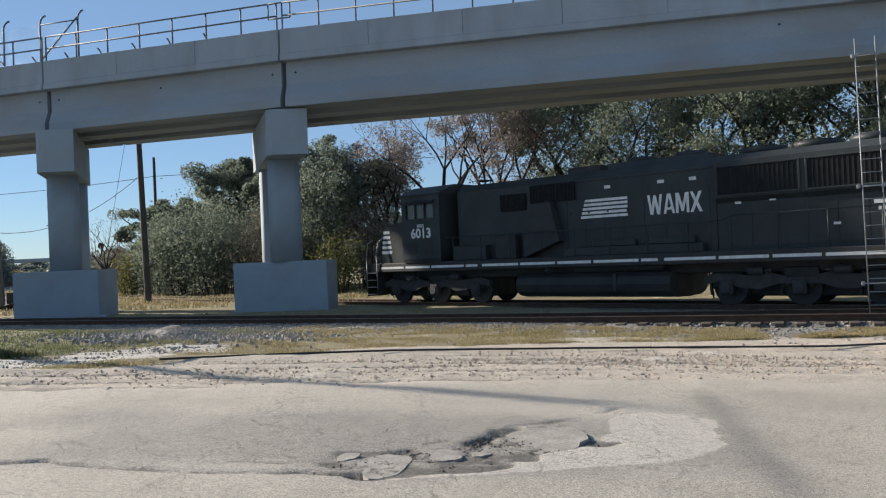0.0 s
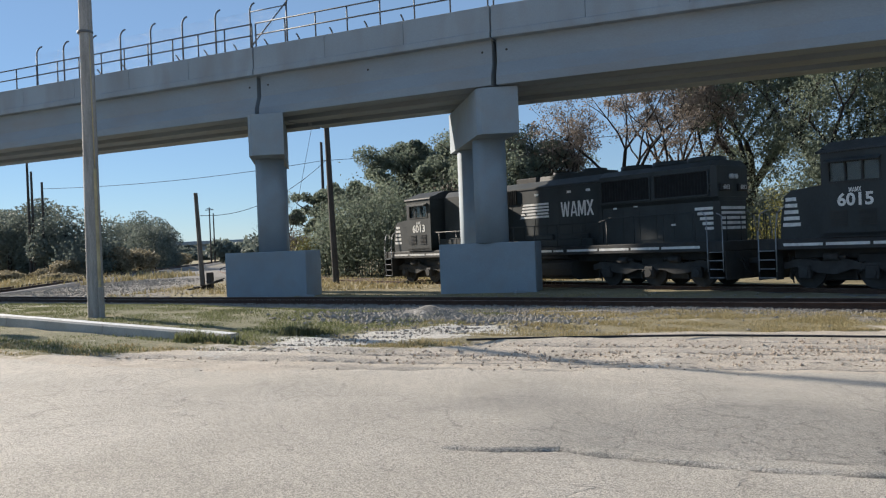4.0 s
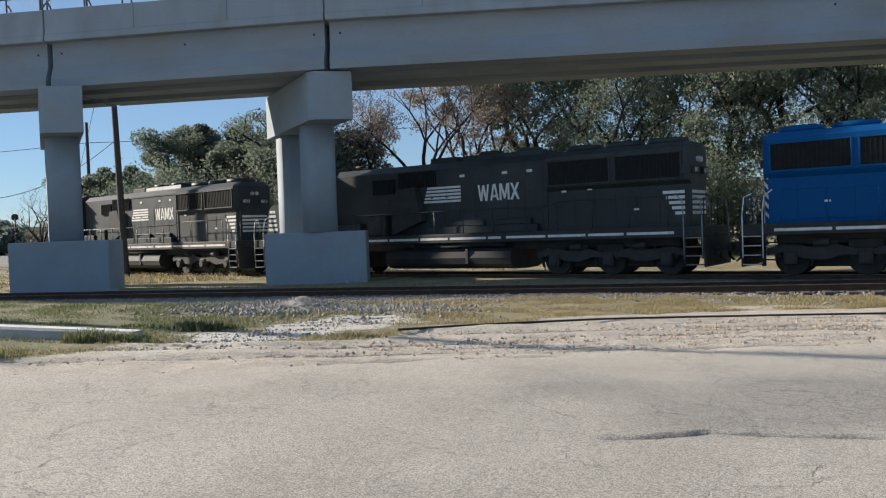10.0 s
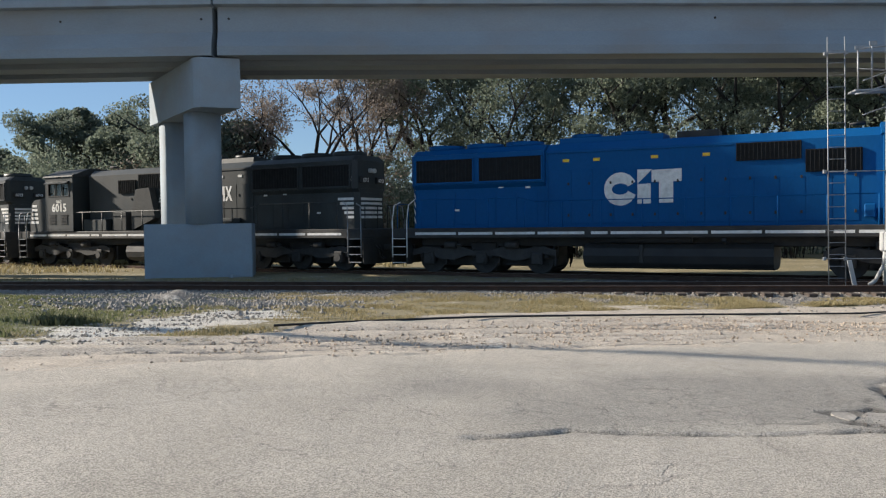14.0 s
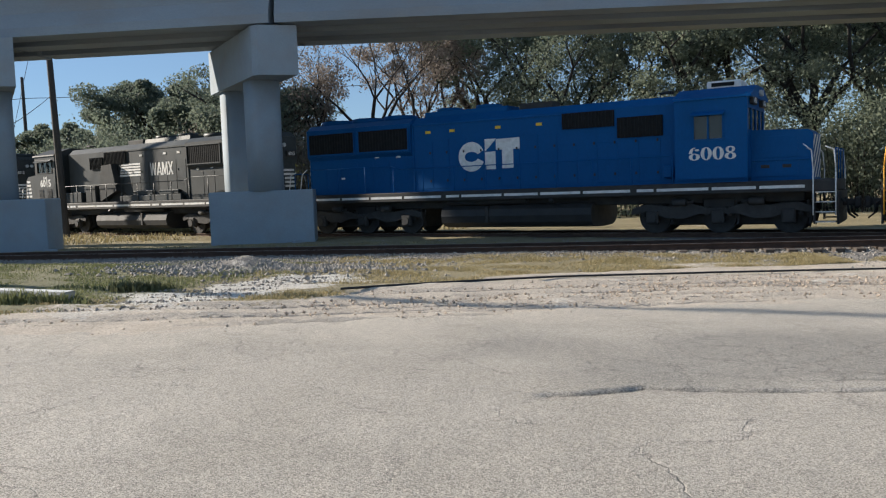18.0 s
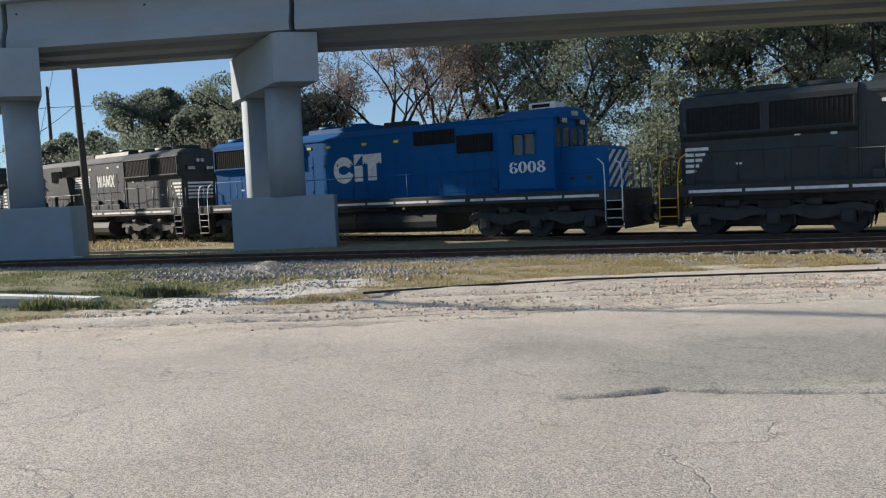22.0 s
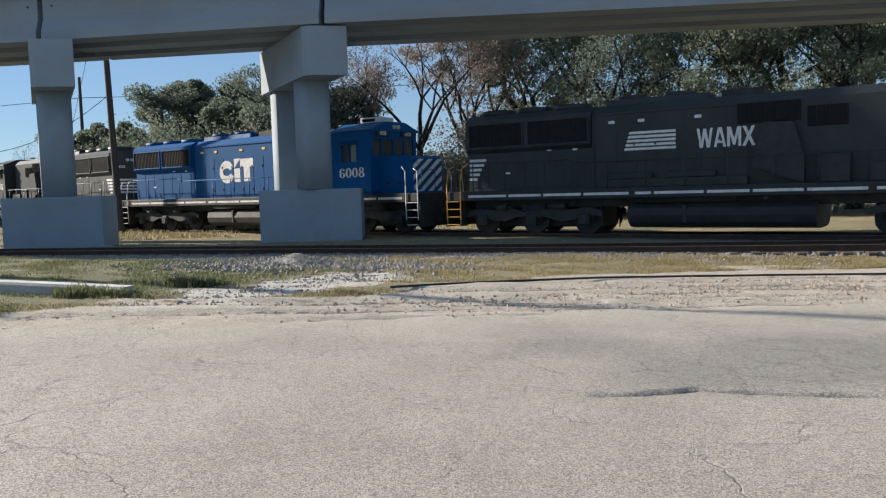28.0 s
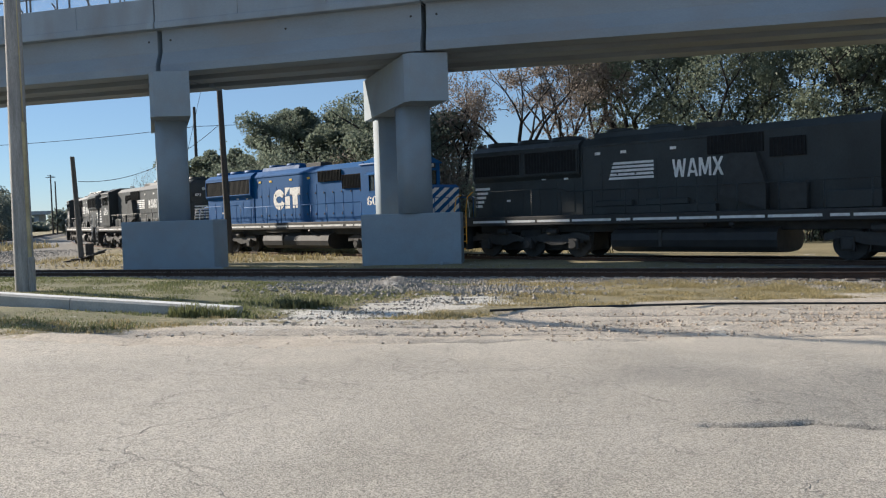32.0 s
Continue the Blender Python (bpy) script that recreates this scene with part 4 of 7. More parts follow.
def railing(u0, u1, v, step, m=BR, name="bridge_railing"):
    r = thing(name, m, "grey steel pipe railing with two rails on the parapet", "railing", "bridge railings")
    zt = Z_PARA + 1.05
    for z in (zt, Z_PARA + 0.55):
        part("rail_pipe", Shape().tube((u0, v, z), (u1, v, z), 0.033, n=8), M_GALVD, r)
    n = round((u1 - u0) / step)
    for k in range(n + 1):
        u = u0 + (u1 - u0) * k / n
        part("post", Shape().tube((u, v, Z_PARA), (u, v, zt), 0.033, n=8).box(u - 0.08, u + 0.08, v - 0.06, v + 0.06, Z_PARA - 0.002, Z_PARA + 0.015), M_GALVD, r)
    return r


railing(-47.9, -11.25, 0.13, 1.52)
railing(-11.05, -0.12, 0.13, 1.52)
railing(0.12, 35.9, 0.13, 1.52, BR @ BEND)
railing(-47.9, -0.12, 5.07, 1.6)
gate = Shape()
for z in (Z_PARA + 0.45, Z_PARA + 1.05):
    gate.tube((-0.45, 0.13, z), (0.45, 0.13, z), 0.03)
for u in (-0.45, 0.45):
    gate.tube((u, 0.13, Z_PARA + 0.45), (u, 0.13, Z_PARA + 1.05), 0.03)
part("joint_loop", gate, M_GALVD, bpy.data.objects["bridge_railing.002"], "pipe loop at the expansion joint")


def fence_post(r, u, v, h, sign):
    pts = [Vector((u, v, Z_PARA)), Vector((u, v, Z_PARA + h * 0.78))]
    for k in range(1, 6):
        a = k / 5 * 1.15
        pts.append(Vector((u + 0.0, v + sign * 0.55 * (1 - math.cos(a)), Z_PARA + h * 0.78 + 0.55 * math.sin(a))))
    return part("post", Shape().pipe(pts, 0.04, 8), M_GALVD, r)


fence = thing("curved_safety_fence", BR, "curved-top chain-link safety fence on the parapet", "fence")
us = [-9.45 - 1.95 * k for k in range(9)]
for u in us:
    fence_post(fence, u, 0.22, 2.05, 1)
part("brace", Shape().tube((us[1], 0.22, Z_PARA + 0.1), (us[0], 0.22, Z_PARA + 1.75), 0.03), M_GALVD, fence, "diagonal brace pipe")
part("top_rail", Shape().tube((us[1], 0.22, Z_PARA + 1.62), (us[0], 0.22, Z_PARA + 1.62), 0.026), M_GALVD, fence)
net = Shape()
for k in range(150):
    u = us[-1] + k * 0.13
    for sg in (-1, 1):
        ub = u + sg * 1.62
        if us[-1] <= ub <= us[0] and us[-1] <= u <= us[0]:
            net.tube((u, 0.22, Z_PARA + 0.02), (ub, 0.22, Z_PARA + 1.64), 0.0022, n=3, caps=False)
tagged(part("chain_link", net, M_GALV, fence, "thin chain-link wire"), kind="stuff")
far_fence = thing("far_safety_fence", BR, "curved-top fence posts on the far parapet", "fence")
for k in range(11):
    fence_post(far_fence, -6.3 - 1.95 * k, 5.00, 1.6, -1)


CAP_TOP, CAP_LOW = 7.86, 6.1


def pier(x, y, ang, label, block):
    """x, y: middle of the cap's front face; ang: turn of its long axis; block: x0, x1, y0 of the crash block"""
    p = thing("bridge_pier", pose(x, y, 0), label, "bridge pier", "bridge piers")
    part("footing_block", Shape().box(block[0], block[1], block[2], block[2] + 1.6, -0.6, 1.98, 0.03), M_CONC2, p, "grey concrete crash block")
    q = Matrix.Rotation(radians(ang), 4, 'Z')
    mid = Vector((-0.06, 0.16, 0))
    for k in (2.02, 5.55):
        prof = []
        for cu, cv, a0 in ((0.20, 0.27, 0), (-0.20, 0.27, 90), (-0.20, -0.27, 180), (0.20, -0.27, 270)):
            for j in range(6):
                a = radians(a0 + j * 18)
                w = mid + q @ Vector((k + cu + 0.36 * math.cos(a), cv + 0.36 * math.sin(a), 0))
                prof.append((w.x, w.y))
        col = Shape().prism(prof, 1.98 if k < 3 else -0.6, CAP_LOW, 'z').mesh("column", M_CONC2)
        for f in col.polygons:
            f.use_smooth = len(f.vertices) == 4
        part("column", col, M_CONC2, p, "rounded grey concrete column")
    # the cap is a skewed bar: its end face runs with the bridge, its front corner is cut off
    along, across = q @ Vector((1, 0, 0)), Vector((0.987, 0.162, 0))
    c0 = Vector((-0.86, 0.02, 0))
    pts = [c0 + across * 0.17, c0 + across * 1.56, c0 + across * 1.56 + along * 6.45, c0 + along * 6.45, c0 + along * 0.22]
    part("cap", Shape().prism([(v.x, v.y) for v in pts], CAP_LOW, CAP_TOP, 'z'), M_CONC2, p, "skewed concrete pier cap")
    for k in (1.1, 2.6, 4.1, 5.6):
        o = c0 + across * 0.78 + along * k
        part("bearing_pad", Shape().box(o.x - 0.4, o.x + 0.4, o.y - 0.25, o.y + 0.25, CAP_TOP, Z_SOFFIT, 0.005), M_BLACK2, p, "black rubber bearing pad")
    return p


pier(-3.2, 30.2, 114.4, "grey concrete bridge pier with two columns on a crash block", (-3.0, 0.9, 1.5))
pier_a = pier(-13.53, 31.4, 114.4, "grey concrete bridge pier beside the railway track", (-2.77, 1.13, 1.0))
for w_ in (BR @ Vector((-48.0, 0.3, 0)), BR @ BEND @ Vector((36.0, 0.3, 0))):
    copy_thing(pier_a, pose(w_.x, w_.y, 0))
stone_w = Shape().box(-0.25, 0.25, -0.12, 0.12, -0.05, 0.1, 0.05)
for i, (x, y) in enumerate(((-14.3, 31.9), (-12.3, 32.3), (-2.9, 31.4))):
    tagged(part("broken_stone", stone_w, M_CONC, None, "pale broken stone slab at the foot of the pier"), category="stone").matrix_basis = pose(x, y, ground_z(x, y), 0, 4, 20 * i)


# ---- locomotives ----
HALF = 10.845


def lx(r):
    """metres from the rear coupler to the locomotive's own x (cab end is +x)"""
    return r - HALF


WHEEL_R = 0.51
_wheel = Shape()
for sy in (-1, 1):
    _wheel.tube((0, sy * 0.70, 0), (0, sy * 0.83, 0), WHEEL_R, n=28)
    _wheel.tube((0, sy * 0.68, 0), (0, sy * 0.70, 0), WHEEL_R + 0.03, n=28)
    _wheel.tube((0, sy * 0.83, 0), (0, sy * 0.86, 0), 0.17, n=14)
    for k in range(5):
        a = k * 2 * math.pi / 5
        _wheel.tube((0.3 * math.cos(a), sy * 0.832, 0.3 * math.sin(a)), (0.3 * math.cos(a), sy * 0.845, 0.3 * math.sin(a)), 0.06, n=8)
_wheel.tube((0, -0.7, 0), (0, 0.7, 0), 0.09, n=10)
WHEELSET = _wheel.mesh("wheelset", M_TRUCK)

_tf = Shape()
for sy in (-1, 1):
    y0, y1 = sorted((sy * 0.98, sy * 1.14))
    _tf.prism([(-2.75, 0.62), (-2.75, 0.82), (-2.3, 0.95), (-1.5, 0.86), (-1.0, 1.0), (-0.3, 0.80), (0.3, 0.80), (1.0, 1.0), (1.5, 0.86), (2.3, 0.95), (2.75, 0.82),
               (2.75, 0.62), (2.3, 0.70), (1.6, 0.50), (1.1, 0.46), (0.6, 0.62), (-0.6, 0.62), (-1.1, 0.46), (-1.6, 0.50), (-2.3, 0.70)], y0, y1, 'y')
TRUCK_FRAME = _tf.mesh("side_frame", M_TRUCK)
_jb = Shape().box(-0.2, 0.2, -0.12, 0.12, -0.2, 0.24, 0.04).tube((0, 0.1, 0), (0, 0.17, 0), 0.15, n=14).tube((0, -0.1, 0), (0, -0.17, 0), 0.15, n=14)
JOURNAL = _jb.mesh("journal_box", M_TRUCK)
_sp = Shape()
for k in range(7):
    _sp.tube((0, 0, k * 0.045), (0, 0, k * 0.045 + 0.025), 0.085, n=10)
SPRING = _sp.mesh("spring", M_TRUCK)
BRAKE = Shape().tube((-0.24, 0, 0), (0.2, 0, 0), 0.12, n=12).tube((0.2, 0, 0), (0.42, 0, 0), 0.045, n=8).mesh("brake_cylinder", M_TRUCK)
SHOE = Shape().prism([(0, -0.2), (0.07, -0.16), (0.1, 0), (0.07, 0.16), (0, 0.2), (0.03, 0)], -0.06, 0.06, 'y').box(-0.04, 0.03, -0.03, 0.03, 0.0, 0.55, 0.008).mesh("brake_shoe", M_TRUCK)


def truck(parent, x):
    t = part("truck", TRUCK_FRAME, M_TRUCK, parent, "six-wheel bogie with dusty cast side frames")
    t.matrix_basis = pose(x, 0, 0)
    sets = []
    for wx in (-2.07, 0.0, 2.07):
        w = part("wheelset", WHEELSET, M_TRUCK, t)
        w.matrix_basis = pose(wx, 0, WHEEL_R)
        sets.append(w)
        for sy in (-1, 1):
            part("journal_box", JOURNAL, M_TRUCK, t).matrix_basis = pose(wx, sy * 1.1, WHEEL_R)
            part("brake_shoe", SHOE, M_TRUCK, t).matrix_basis = pose(wx + 0.52, sy * 0.86, WHEEL_R - 0.05)
            for dx in (-0.32, 0.32):
                part("spring", SPRING, M_TRUCK, t).matrix_basis = pose(wx + dx, sy * 1.06, 0.55)
    for sy in (-1, 1):
        for bx_ in (-1.15, 1.15):
            part("brake_cylinder", BRAKE, M_TRUCK, t).matrix_basis = pose(bx_, sy * 1.2, 1.0, 0, 0, 0 if bx_ < 0 else 180)
        part("sand_pipe", Shape().pipe([(2.75, sy * 0.8, 1.1), (2.7, sy * 0.8, 0.5), (2.62, sy * 0.78, 0.16)], 0.022), M_TRUCK, t)
    part("bolster", Shape().box(-0.5, 0.5, -0.95, 0.95, 0.7, 1.1, 0.04).box(-2.6, 2.6, -0.62, 0.62, 0.24, 0.95, 0.05), M_BLACK2, t, "dark truck bolster and motors")
    return sets


def side_panel(x0, x1, z0, z1, y, t=0.014, b=0.006):
    """A thin proud panel on the side at +y or -y."""
    y0, y1 = sorted((y, y + math.copysign(t, y)))
    return Shape().box(x0, x1, y0, y1, z0, z1, b)


def number_mesh(name, words, height, material, bold, squeeze):
    """the number, or a plain bar where it cannot be read"""
    if words:
        return text_mesh(name, words, height, material, 0.0, bold, squeeze)
    return Shape().box(-1.2 * height, 1.2 * height, -0.002, 0.0, -height / 2, height / 2).mesh(name, material)


def clip_band(half, z_low, rise, thick, z0, z1):
    """outline of a slanting band across a panel, cut at the panel's lower and upper edge"""
    pts = [(-half, z_low), (half, z_low + rise), (half, z_low + rise + thick), (-half, z_low + thick)]
    for lim, up in ((z0, True), (z1, False)):
        cut = []
        for (ya, za), (yb, zb) in zip(pts, pts[1:] + pts[:1]):
            ina, inb = (za >= lim, zb >= lim) if up else (za <= lim, zb <= lim)
            if ina:
                cut.append((ya, za))
            if ina != inb:
                cut.append((ya + (yb - ya) * (lim - za) / (zb - za), lim))
        pts = cut
        if not pts:
            break
    return pts


# heavy condensed block capitals, one unit high, each drawn in one unit's width
BLOCK = {
    "W": (0.82, [[(0, 1), (.17, 1), (.27, .36), (.41, .97), (.59, .97), (.73, .36), (.83, 1), (1, 1), (.82, 0), (.63, 0), (.50, .58), (.37, 0), (.18, 0)]]),
    "A": (0.62, [[(0, 0), (.22, 0), (.29, .20), (.5, .20), (.5, .36), (.335, .36), (.5, .82), (.5, 1), (.35, 1)],
                 [(1, 0), (.65, 1), (.5, 1), (.5, .82), (.665, .36), (.5, .36), (.5, .20), (.71, .20), (.78, 0)]]),
    "M": (0.70, [[(0, 0), (0, 1), (.27, 1), (.5, .40), (.73, 1), (1, 1), (1, 0), (.80, 0), (.80, .64), (.58, .08), (.42, .08), (.20, .64), (.20, 0)]]),
    "X": (0.64, [[(0, 0), (.36, .51), (.02, 1), (.28, 1), (.5, .67), (.72, 1), (.98, 1), (.64, .51), (1, 0), (.74, 0), (.5, .34), (.26, 0)]]),
}


def oval(cx_, cz_, a, b, a2, b2, t0=0.0, t1=360.0, n=22):
    """ring pieces between two ovals, from t0 to t1 degrees"""
    out = []
    for k in range(n):
        p, q = radians(t0 + (t1 - t0) * k / n), radians(t0 + (t1 - t0) * (k + 1) / n)
        out.append([(cx_ + a * math.cos(p), cz_ + b * math.sin(p)), (cx_ + a * math.cos(q), cz_ + b * math.sin(q)),
                    (cx_ + a2 * math.cos(q), cz_ + b2 * math.sin(q)), (cx_ + a2 * math.cos(p), cz_ + b2 * math.sin(p))])
    return out


# fat old-style figures with heavy sides and thin tops
FIGURES = {
    "0": (0.76, oval(.5, .5, .5, .5, .17, .44)),
    "8": (0.76, oval(.5, .76, .42, .24, .15, .17) + oval(.5, .26, .5, .26, .18, .19)),
    "6": (0.76, oval(.5, .27, .5, .27, .17, .20) + oval(.5, .5, .5, .5, .17, .44, 75, 176, 10) + oval(.74, .80, .2, .09, .01, .01, n=10)),
}


def glyph_mesh(name, words, height, material, face, gap=0.05, stretch=1.0):
    """Upright flat lettering in the x-z plane, facing -y, centred on the origin."""
    s, x = Shape(), 0.0
    for ch in words:
        w, polys = face[ch]
        w *= stretch
        for poly in polys:
            s.add([((x + u * w) * height, 0.0, (z - 0.5) * height) for u, z in poly], [tuple(range(len(poly)))])
        x += w + gap
    half = (x - gap) / 2 * height
    s.v = [(a - half, b, c) for a, b, c in s.v]
    me = bpy.data.meshes.new(name)
    me.from_pydata(s.v, [], s.f)
    me.materials.append(material)
    return me


def lettering(name, parent, words, x, z, y, height, material, bold=0.03, squeeze=0.8, label=""):
    face = BLOCK if words == "WAMX" else FIGURES if words == "6008" else None
    me = glyph_mesh(name, words, height, material, face, stretch=squeeze) if face else number_mesh(name, words, height, material, bold, squeeze)
    o = part(name, me, material, parent, label)
    o.matrix_basis = pose(x, y + math.copysign(0.005, y), z, 0, 0, 0 if y < 0 else 180)
    return o


def locomotive(name, number, blue, rail_mat, label):
    body = M_BLUE if blue else M_BLACK
    dark = M_BLUE if blue else M_BLACK2
    lo = thing(name, Matrix(), label, "locomotive", "locomotives of the train")

    def P(nm, sh, m=body, lab="", par=None):
        return part(nm, sh, m, par or lo, lab)

    # underframe
    fr = P("underframe", Shape().box(lx(0.6), lx(21.1), -1.48, 1.48, 1.24, 1.60, 0.03).box(lx(1.5), lx(20.2), -0.9, 0.9, 0.95, 1.26, 0.03), M_BLACK2, "black steel underframe")
    for sy in (-1, 1):
        x = 1.55
        k = 0
        while x < 20.0:
            w = (1.62, 1.3, 1.45, 1.62, 0.55)[k % 5]
            x1 = min(x + w, 20.25)
            part("sill_stripe", side_panel(lx(x), lx(x1), 1.365, 1.455, sy * 1.48, 0.006, 0), M_WHITE, fr, "white reflective sill stripe")
            x, k = x1 + (0.10 if k % 5 != 3 else 0.22), k + 1
    # hood
    hw, e = 0.95, 0.16
    prof = [(-hw, 1.60), (hw, 1.60), (hw, 4.16), (hw - 0.30, 4.42), (-hw + 0.30, 4.42), (-hw, 4.16)]
    hood = P("long_hood", Shape().prism(prof, lx(6.35), lx(16.5), 'x'), body, "long engine hood")
    rw = 1.08
    rad = Shape()
    plan = [(lx(1.15), -rw + e), (lx(1.15) + e, -rw), (lx(6.33), -rw), (lx(6.33), rw), (lx(1.15) + e, rw), (lx(1.15), rw - e)]
    low = [(lx(1.15), -hw + e), (lx(1.15) + e, -hw), (lx(6.33), -hw), (lx(6.33), hw), (lx(1.15) + e, hw), (lx(1.15), hw - e)]
    P("radiator_base", Shape().prism(low, 1.60, 2.998, 'z'), body, "lower hood under the radiators")
    P("radiator_flare", Shape().prism(low, 3.0, 3.138, 'z', plan), body)
    P("radiator_section", rad.prism(plan, 3.14, 4.218, 'z'), body, "flared radiator section of the hood")
    P("radiator_roof", Shape().prism(plan, 4.22, 4.42, 'z', [(x + 0.05 if x < lx(2) else x, y * 0.72) for x, y in plan]), body)
    for sy in (-1, 1):
        for g0, g1 in ((1.42, 3.66), (3.92, 6.22)):
            s = Shape()
            g = part("radiator_grille", side_panel(lx(g0), lx(g1), 3.24, 4.04, sy * rw, 0.012, 0), M_GRILLE, lo, "dark screened radiator opening")
            n = int((g1 - g0) / 0.13)
            for k in range(n + 1):
                x = lx(g0) + (g1 - g0) * k / n
                yy = sorted((sy * (rw + 0.012), sy * (rw + 0.026)))
                s.box(x - 0.01, x + 0.01, yy[0], yy[1], 3.24, 4.04)
            part("grille_screen", s, M_SLAT, g)
            s = Shape()
            yy = sorted((sy * rw, sy * (rw + 0.05)))
            s.box(lx(g0) - 0.06, lx(g1) + 0.06, *yy, 4.04, 4.09, 0.01).box(lx(g0) - 0.06, lx(g1) + 0.06, *yy, 3.18, 3.24, 0.01)
            s.box(lx(g0) - 0.06, lx(g0), *yy, 3.24, 4.04, 0.01).box(lx(g1), lx(g1) + 0.06, *yy, 3.24, 4.04, 0.01)
            part("grille_frame", s, body, g)
        # seam between hood sections and roof gutter
        part("hood_seam", side_panel(lx(6.34), lx(6.42), 1.6, 4.15, sy * hw, 0.035), body, lo)
        part("roof_gutter", side_panel(lx(6.45), lx(12.4), 4.08, 4.13, sy * hw, 0.03), body, lo)
        # doors
        x = 1.4
        for k in range(6):
            w = 0.78
            part("hood_door", side_panel(lx(x), lx(x + w - 0.035), 1.72, 2.86, sy * hw, 0.014), body, lo)
            x += w
        x = 6.55
        for k in range(13):
            w = 0.72
            if blue or x < 13.2:
                dr = part("hood_door", side_panel(lx(x), lx(x + w - 0.035), 1.72, 3.5 if x < 12.3 else 3.05, sy * hw, 0.014), body, lo)
                for zz in (1.95, 3.0):
                    part("door_latch", Shape().box(lx(x + w - 0.16), lx(x + w - 0.10), *sorted((sy * (hw + 0.014), sy * (hw + 0.04))), zz, zz + 0.09, 0.008), M_BLACK2 if blue else M_TRUCK, dr)
            x += w
        for k, x in enumerate((6.95, 8.0, 9.9, 11.5)):
            part("warning_label", side_panel(lx(x), lx(x + 0.22), 3.78, 3.88, sy * hw, 0.02, 0), M_LABEL_Y if blue else M_WHITE, lo, "small yellow label" if blue else "small white label")
        for x, z in ((4.6, 2.98), (5.6, 2.95), (2.9, 2.2)):
            part("warning_label", side_panel(lx(x), lx(x + 0.18), z, z + 0.07, sy * hw, 0.02, 0), M_WHITE, lo, "small white label")
        # openings near the cab
        if blue:
            spec = ((12.5, 14.34, 3.58, 4.12), (14.45, 15.96, 3.17, 3.84))
        else:
            spec = ((11.25, 13.1, 3.50, 4.12), (13.3, 14.4, 3.30, 3.9))
        for g0, g1, z0, z1 in spec:
            g = part("air_intake", side_panel(lx(g0), lx(g1), z0, z1, sy * hw, 0.06, 0.01), M_GRILLE, lo, "dark air intake screen")
            s = Shape()
            for k in range(int((g1 - g0) / 0.12) + 1):
                xx = lx(g0) + 0.12 * k
                s.box(xx, xx + 0.018, *sorted((sy * (hw + 0.06), sy * (hw + 0.085))), z0, z1)
            part("grille_screen", s, M_SLAT, g)
        if not blue:
            # slanting blower duct and equipment behind the cab
            d = Shape().prism([(lx(11.75), 2.15), (lx(13.25), 1.62), (lx(13.25), 2.4), (lx(12.95), 3.45), (lx(12.1), 3.5)], *sorted((sy * hw, sy * (hw + 0.34))), 'y')
            part("blower_duct", d, M_DUCT, lo, "pale grey slanting blower duct")
            part("equipment_box", Shape().box(lx(13.6), lx(14.5), *sorted((sy * hw, sy * 1.3)), 1.6, 2.45, 0.03), M_DUCT, lo, "grey equipment box on the walkway")
            part("walkway_casing", Shape().box(lx(6.7), lx(11.6), *sorted((sy * hw, sy * 1.22)), 1.6, 1.88, 0.02), M_BLACK, lo, "low black casing along the walkway")
            for x0, x1 in ((7.0, 8.5), (9.0, 10.6)):
                part("casing_box", Shape().box(lx(x0), lx(x1), *sorted((sy * hw, sy * 1.12)), 1.88, 2.1, 0.03), M_BLACK, lo)
            part("equipment_box", Shape().box(lx(15.0), lx(16.6), *sorted((sy * hw, sy * 1.25)), 1.6, 2.15, 0.03), M_BLACK, lo)
        # walkway handrail
        hr = part("handrail", Shape().pipe([(lx(1.75), sy * 1.44, 2.62), (lx(5.6), sy * 1.44, 2.62), (lx(6.1), sy * 1.44, 2.48), (lx(16.3 if blue else 16.7), sy * 1.44, 2.48)], 0.019, 6), body, lo)
        x = 1.75
        while x < 16.6:
            part("stanchion", Shape().tube((lx(x), sy * 1.44, 1.42), (lx(x), sy * 1.44, 2.62 if x < 5.7 else 2.48), 0.022, n=6), body, hr)
            x += 1.33
        # fuel tank with air reservoirs above
    tank = []
    for k in range(16):
        a = 2 * math.pi * k / 16
        c, s_ = math.cos(a), math.sin(a)
        tank.append((1.36 * math.copysign(abs(c) ** 0.55, c), 0.66 + 0.46 * math.copysign(abs(s_) ** 0.7, s_)))
    ft = P("fuel_tank", Shape().prism(tank, lx(7.75), lx(13.6), 'x'), M_TANK, "dull black fuel tank slung under the frame")
    for sy in (-1, 1):
        part("air_reservoir", Shape().tube((lx(8.0), sy * 1.16, 1.19), (lx(11.2), sy * 1.16, 1.19), 0.13, n=14), M_TANK, ft, "long air reservoir tube")
        part("tank_strap", Shape().box(lx(9.6), lx(9.72), *sorted((sy * 1.2, sy * 1.375)), 0.42, 1.0, 0.01), M_BLACK2, ft)
        part("filler_pipe", Shape().tube((lx(12.2), sy * 1.3, 1.1), (lx(12.2), sy * 1.46, 1.2), 0.07, n=10), M_TANK, ft, "fuel filler cap")
    # roof fittings
    for r in (2.15, 3.7, 5.25):
        f = P("radiator_fan", Shape().tube((lx(r), 0, 4.40), (lx(r), 0, 4.60), 0.68, n=20), body, "round roof fan housing")
        part("fan_guard", Shape().tube((lx(r), 0, 4.60), (lx(r), 0, 4.62), 0.60, n=20), M_GRILLE, f)
    hb = Shape().prism([(-0.55, 4.38), (0.55, 4.38), (0.5, 4.62), (-0.5, 4.62)], lx(6.7), lx(10.2), 'x')
    P("dynamic_brake_hatch", hb, body, "raised roof hatch")
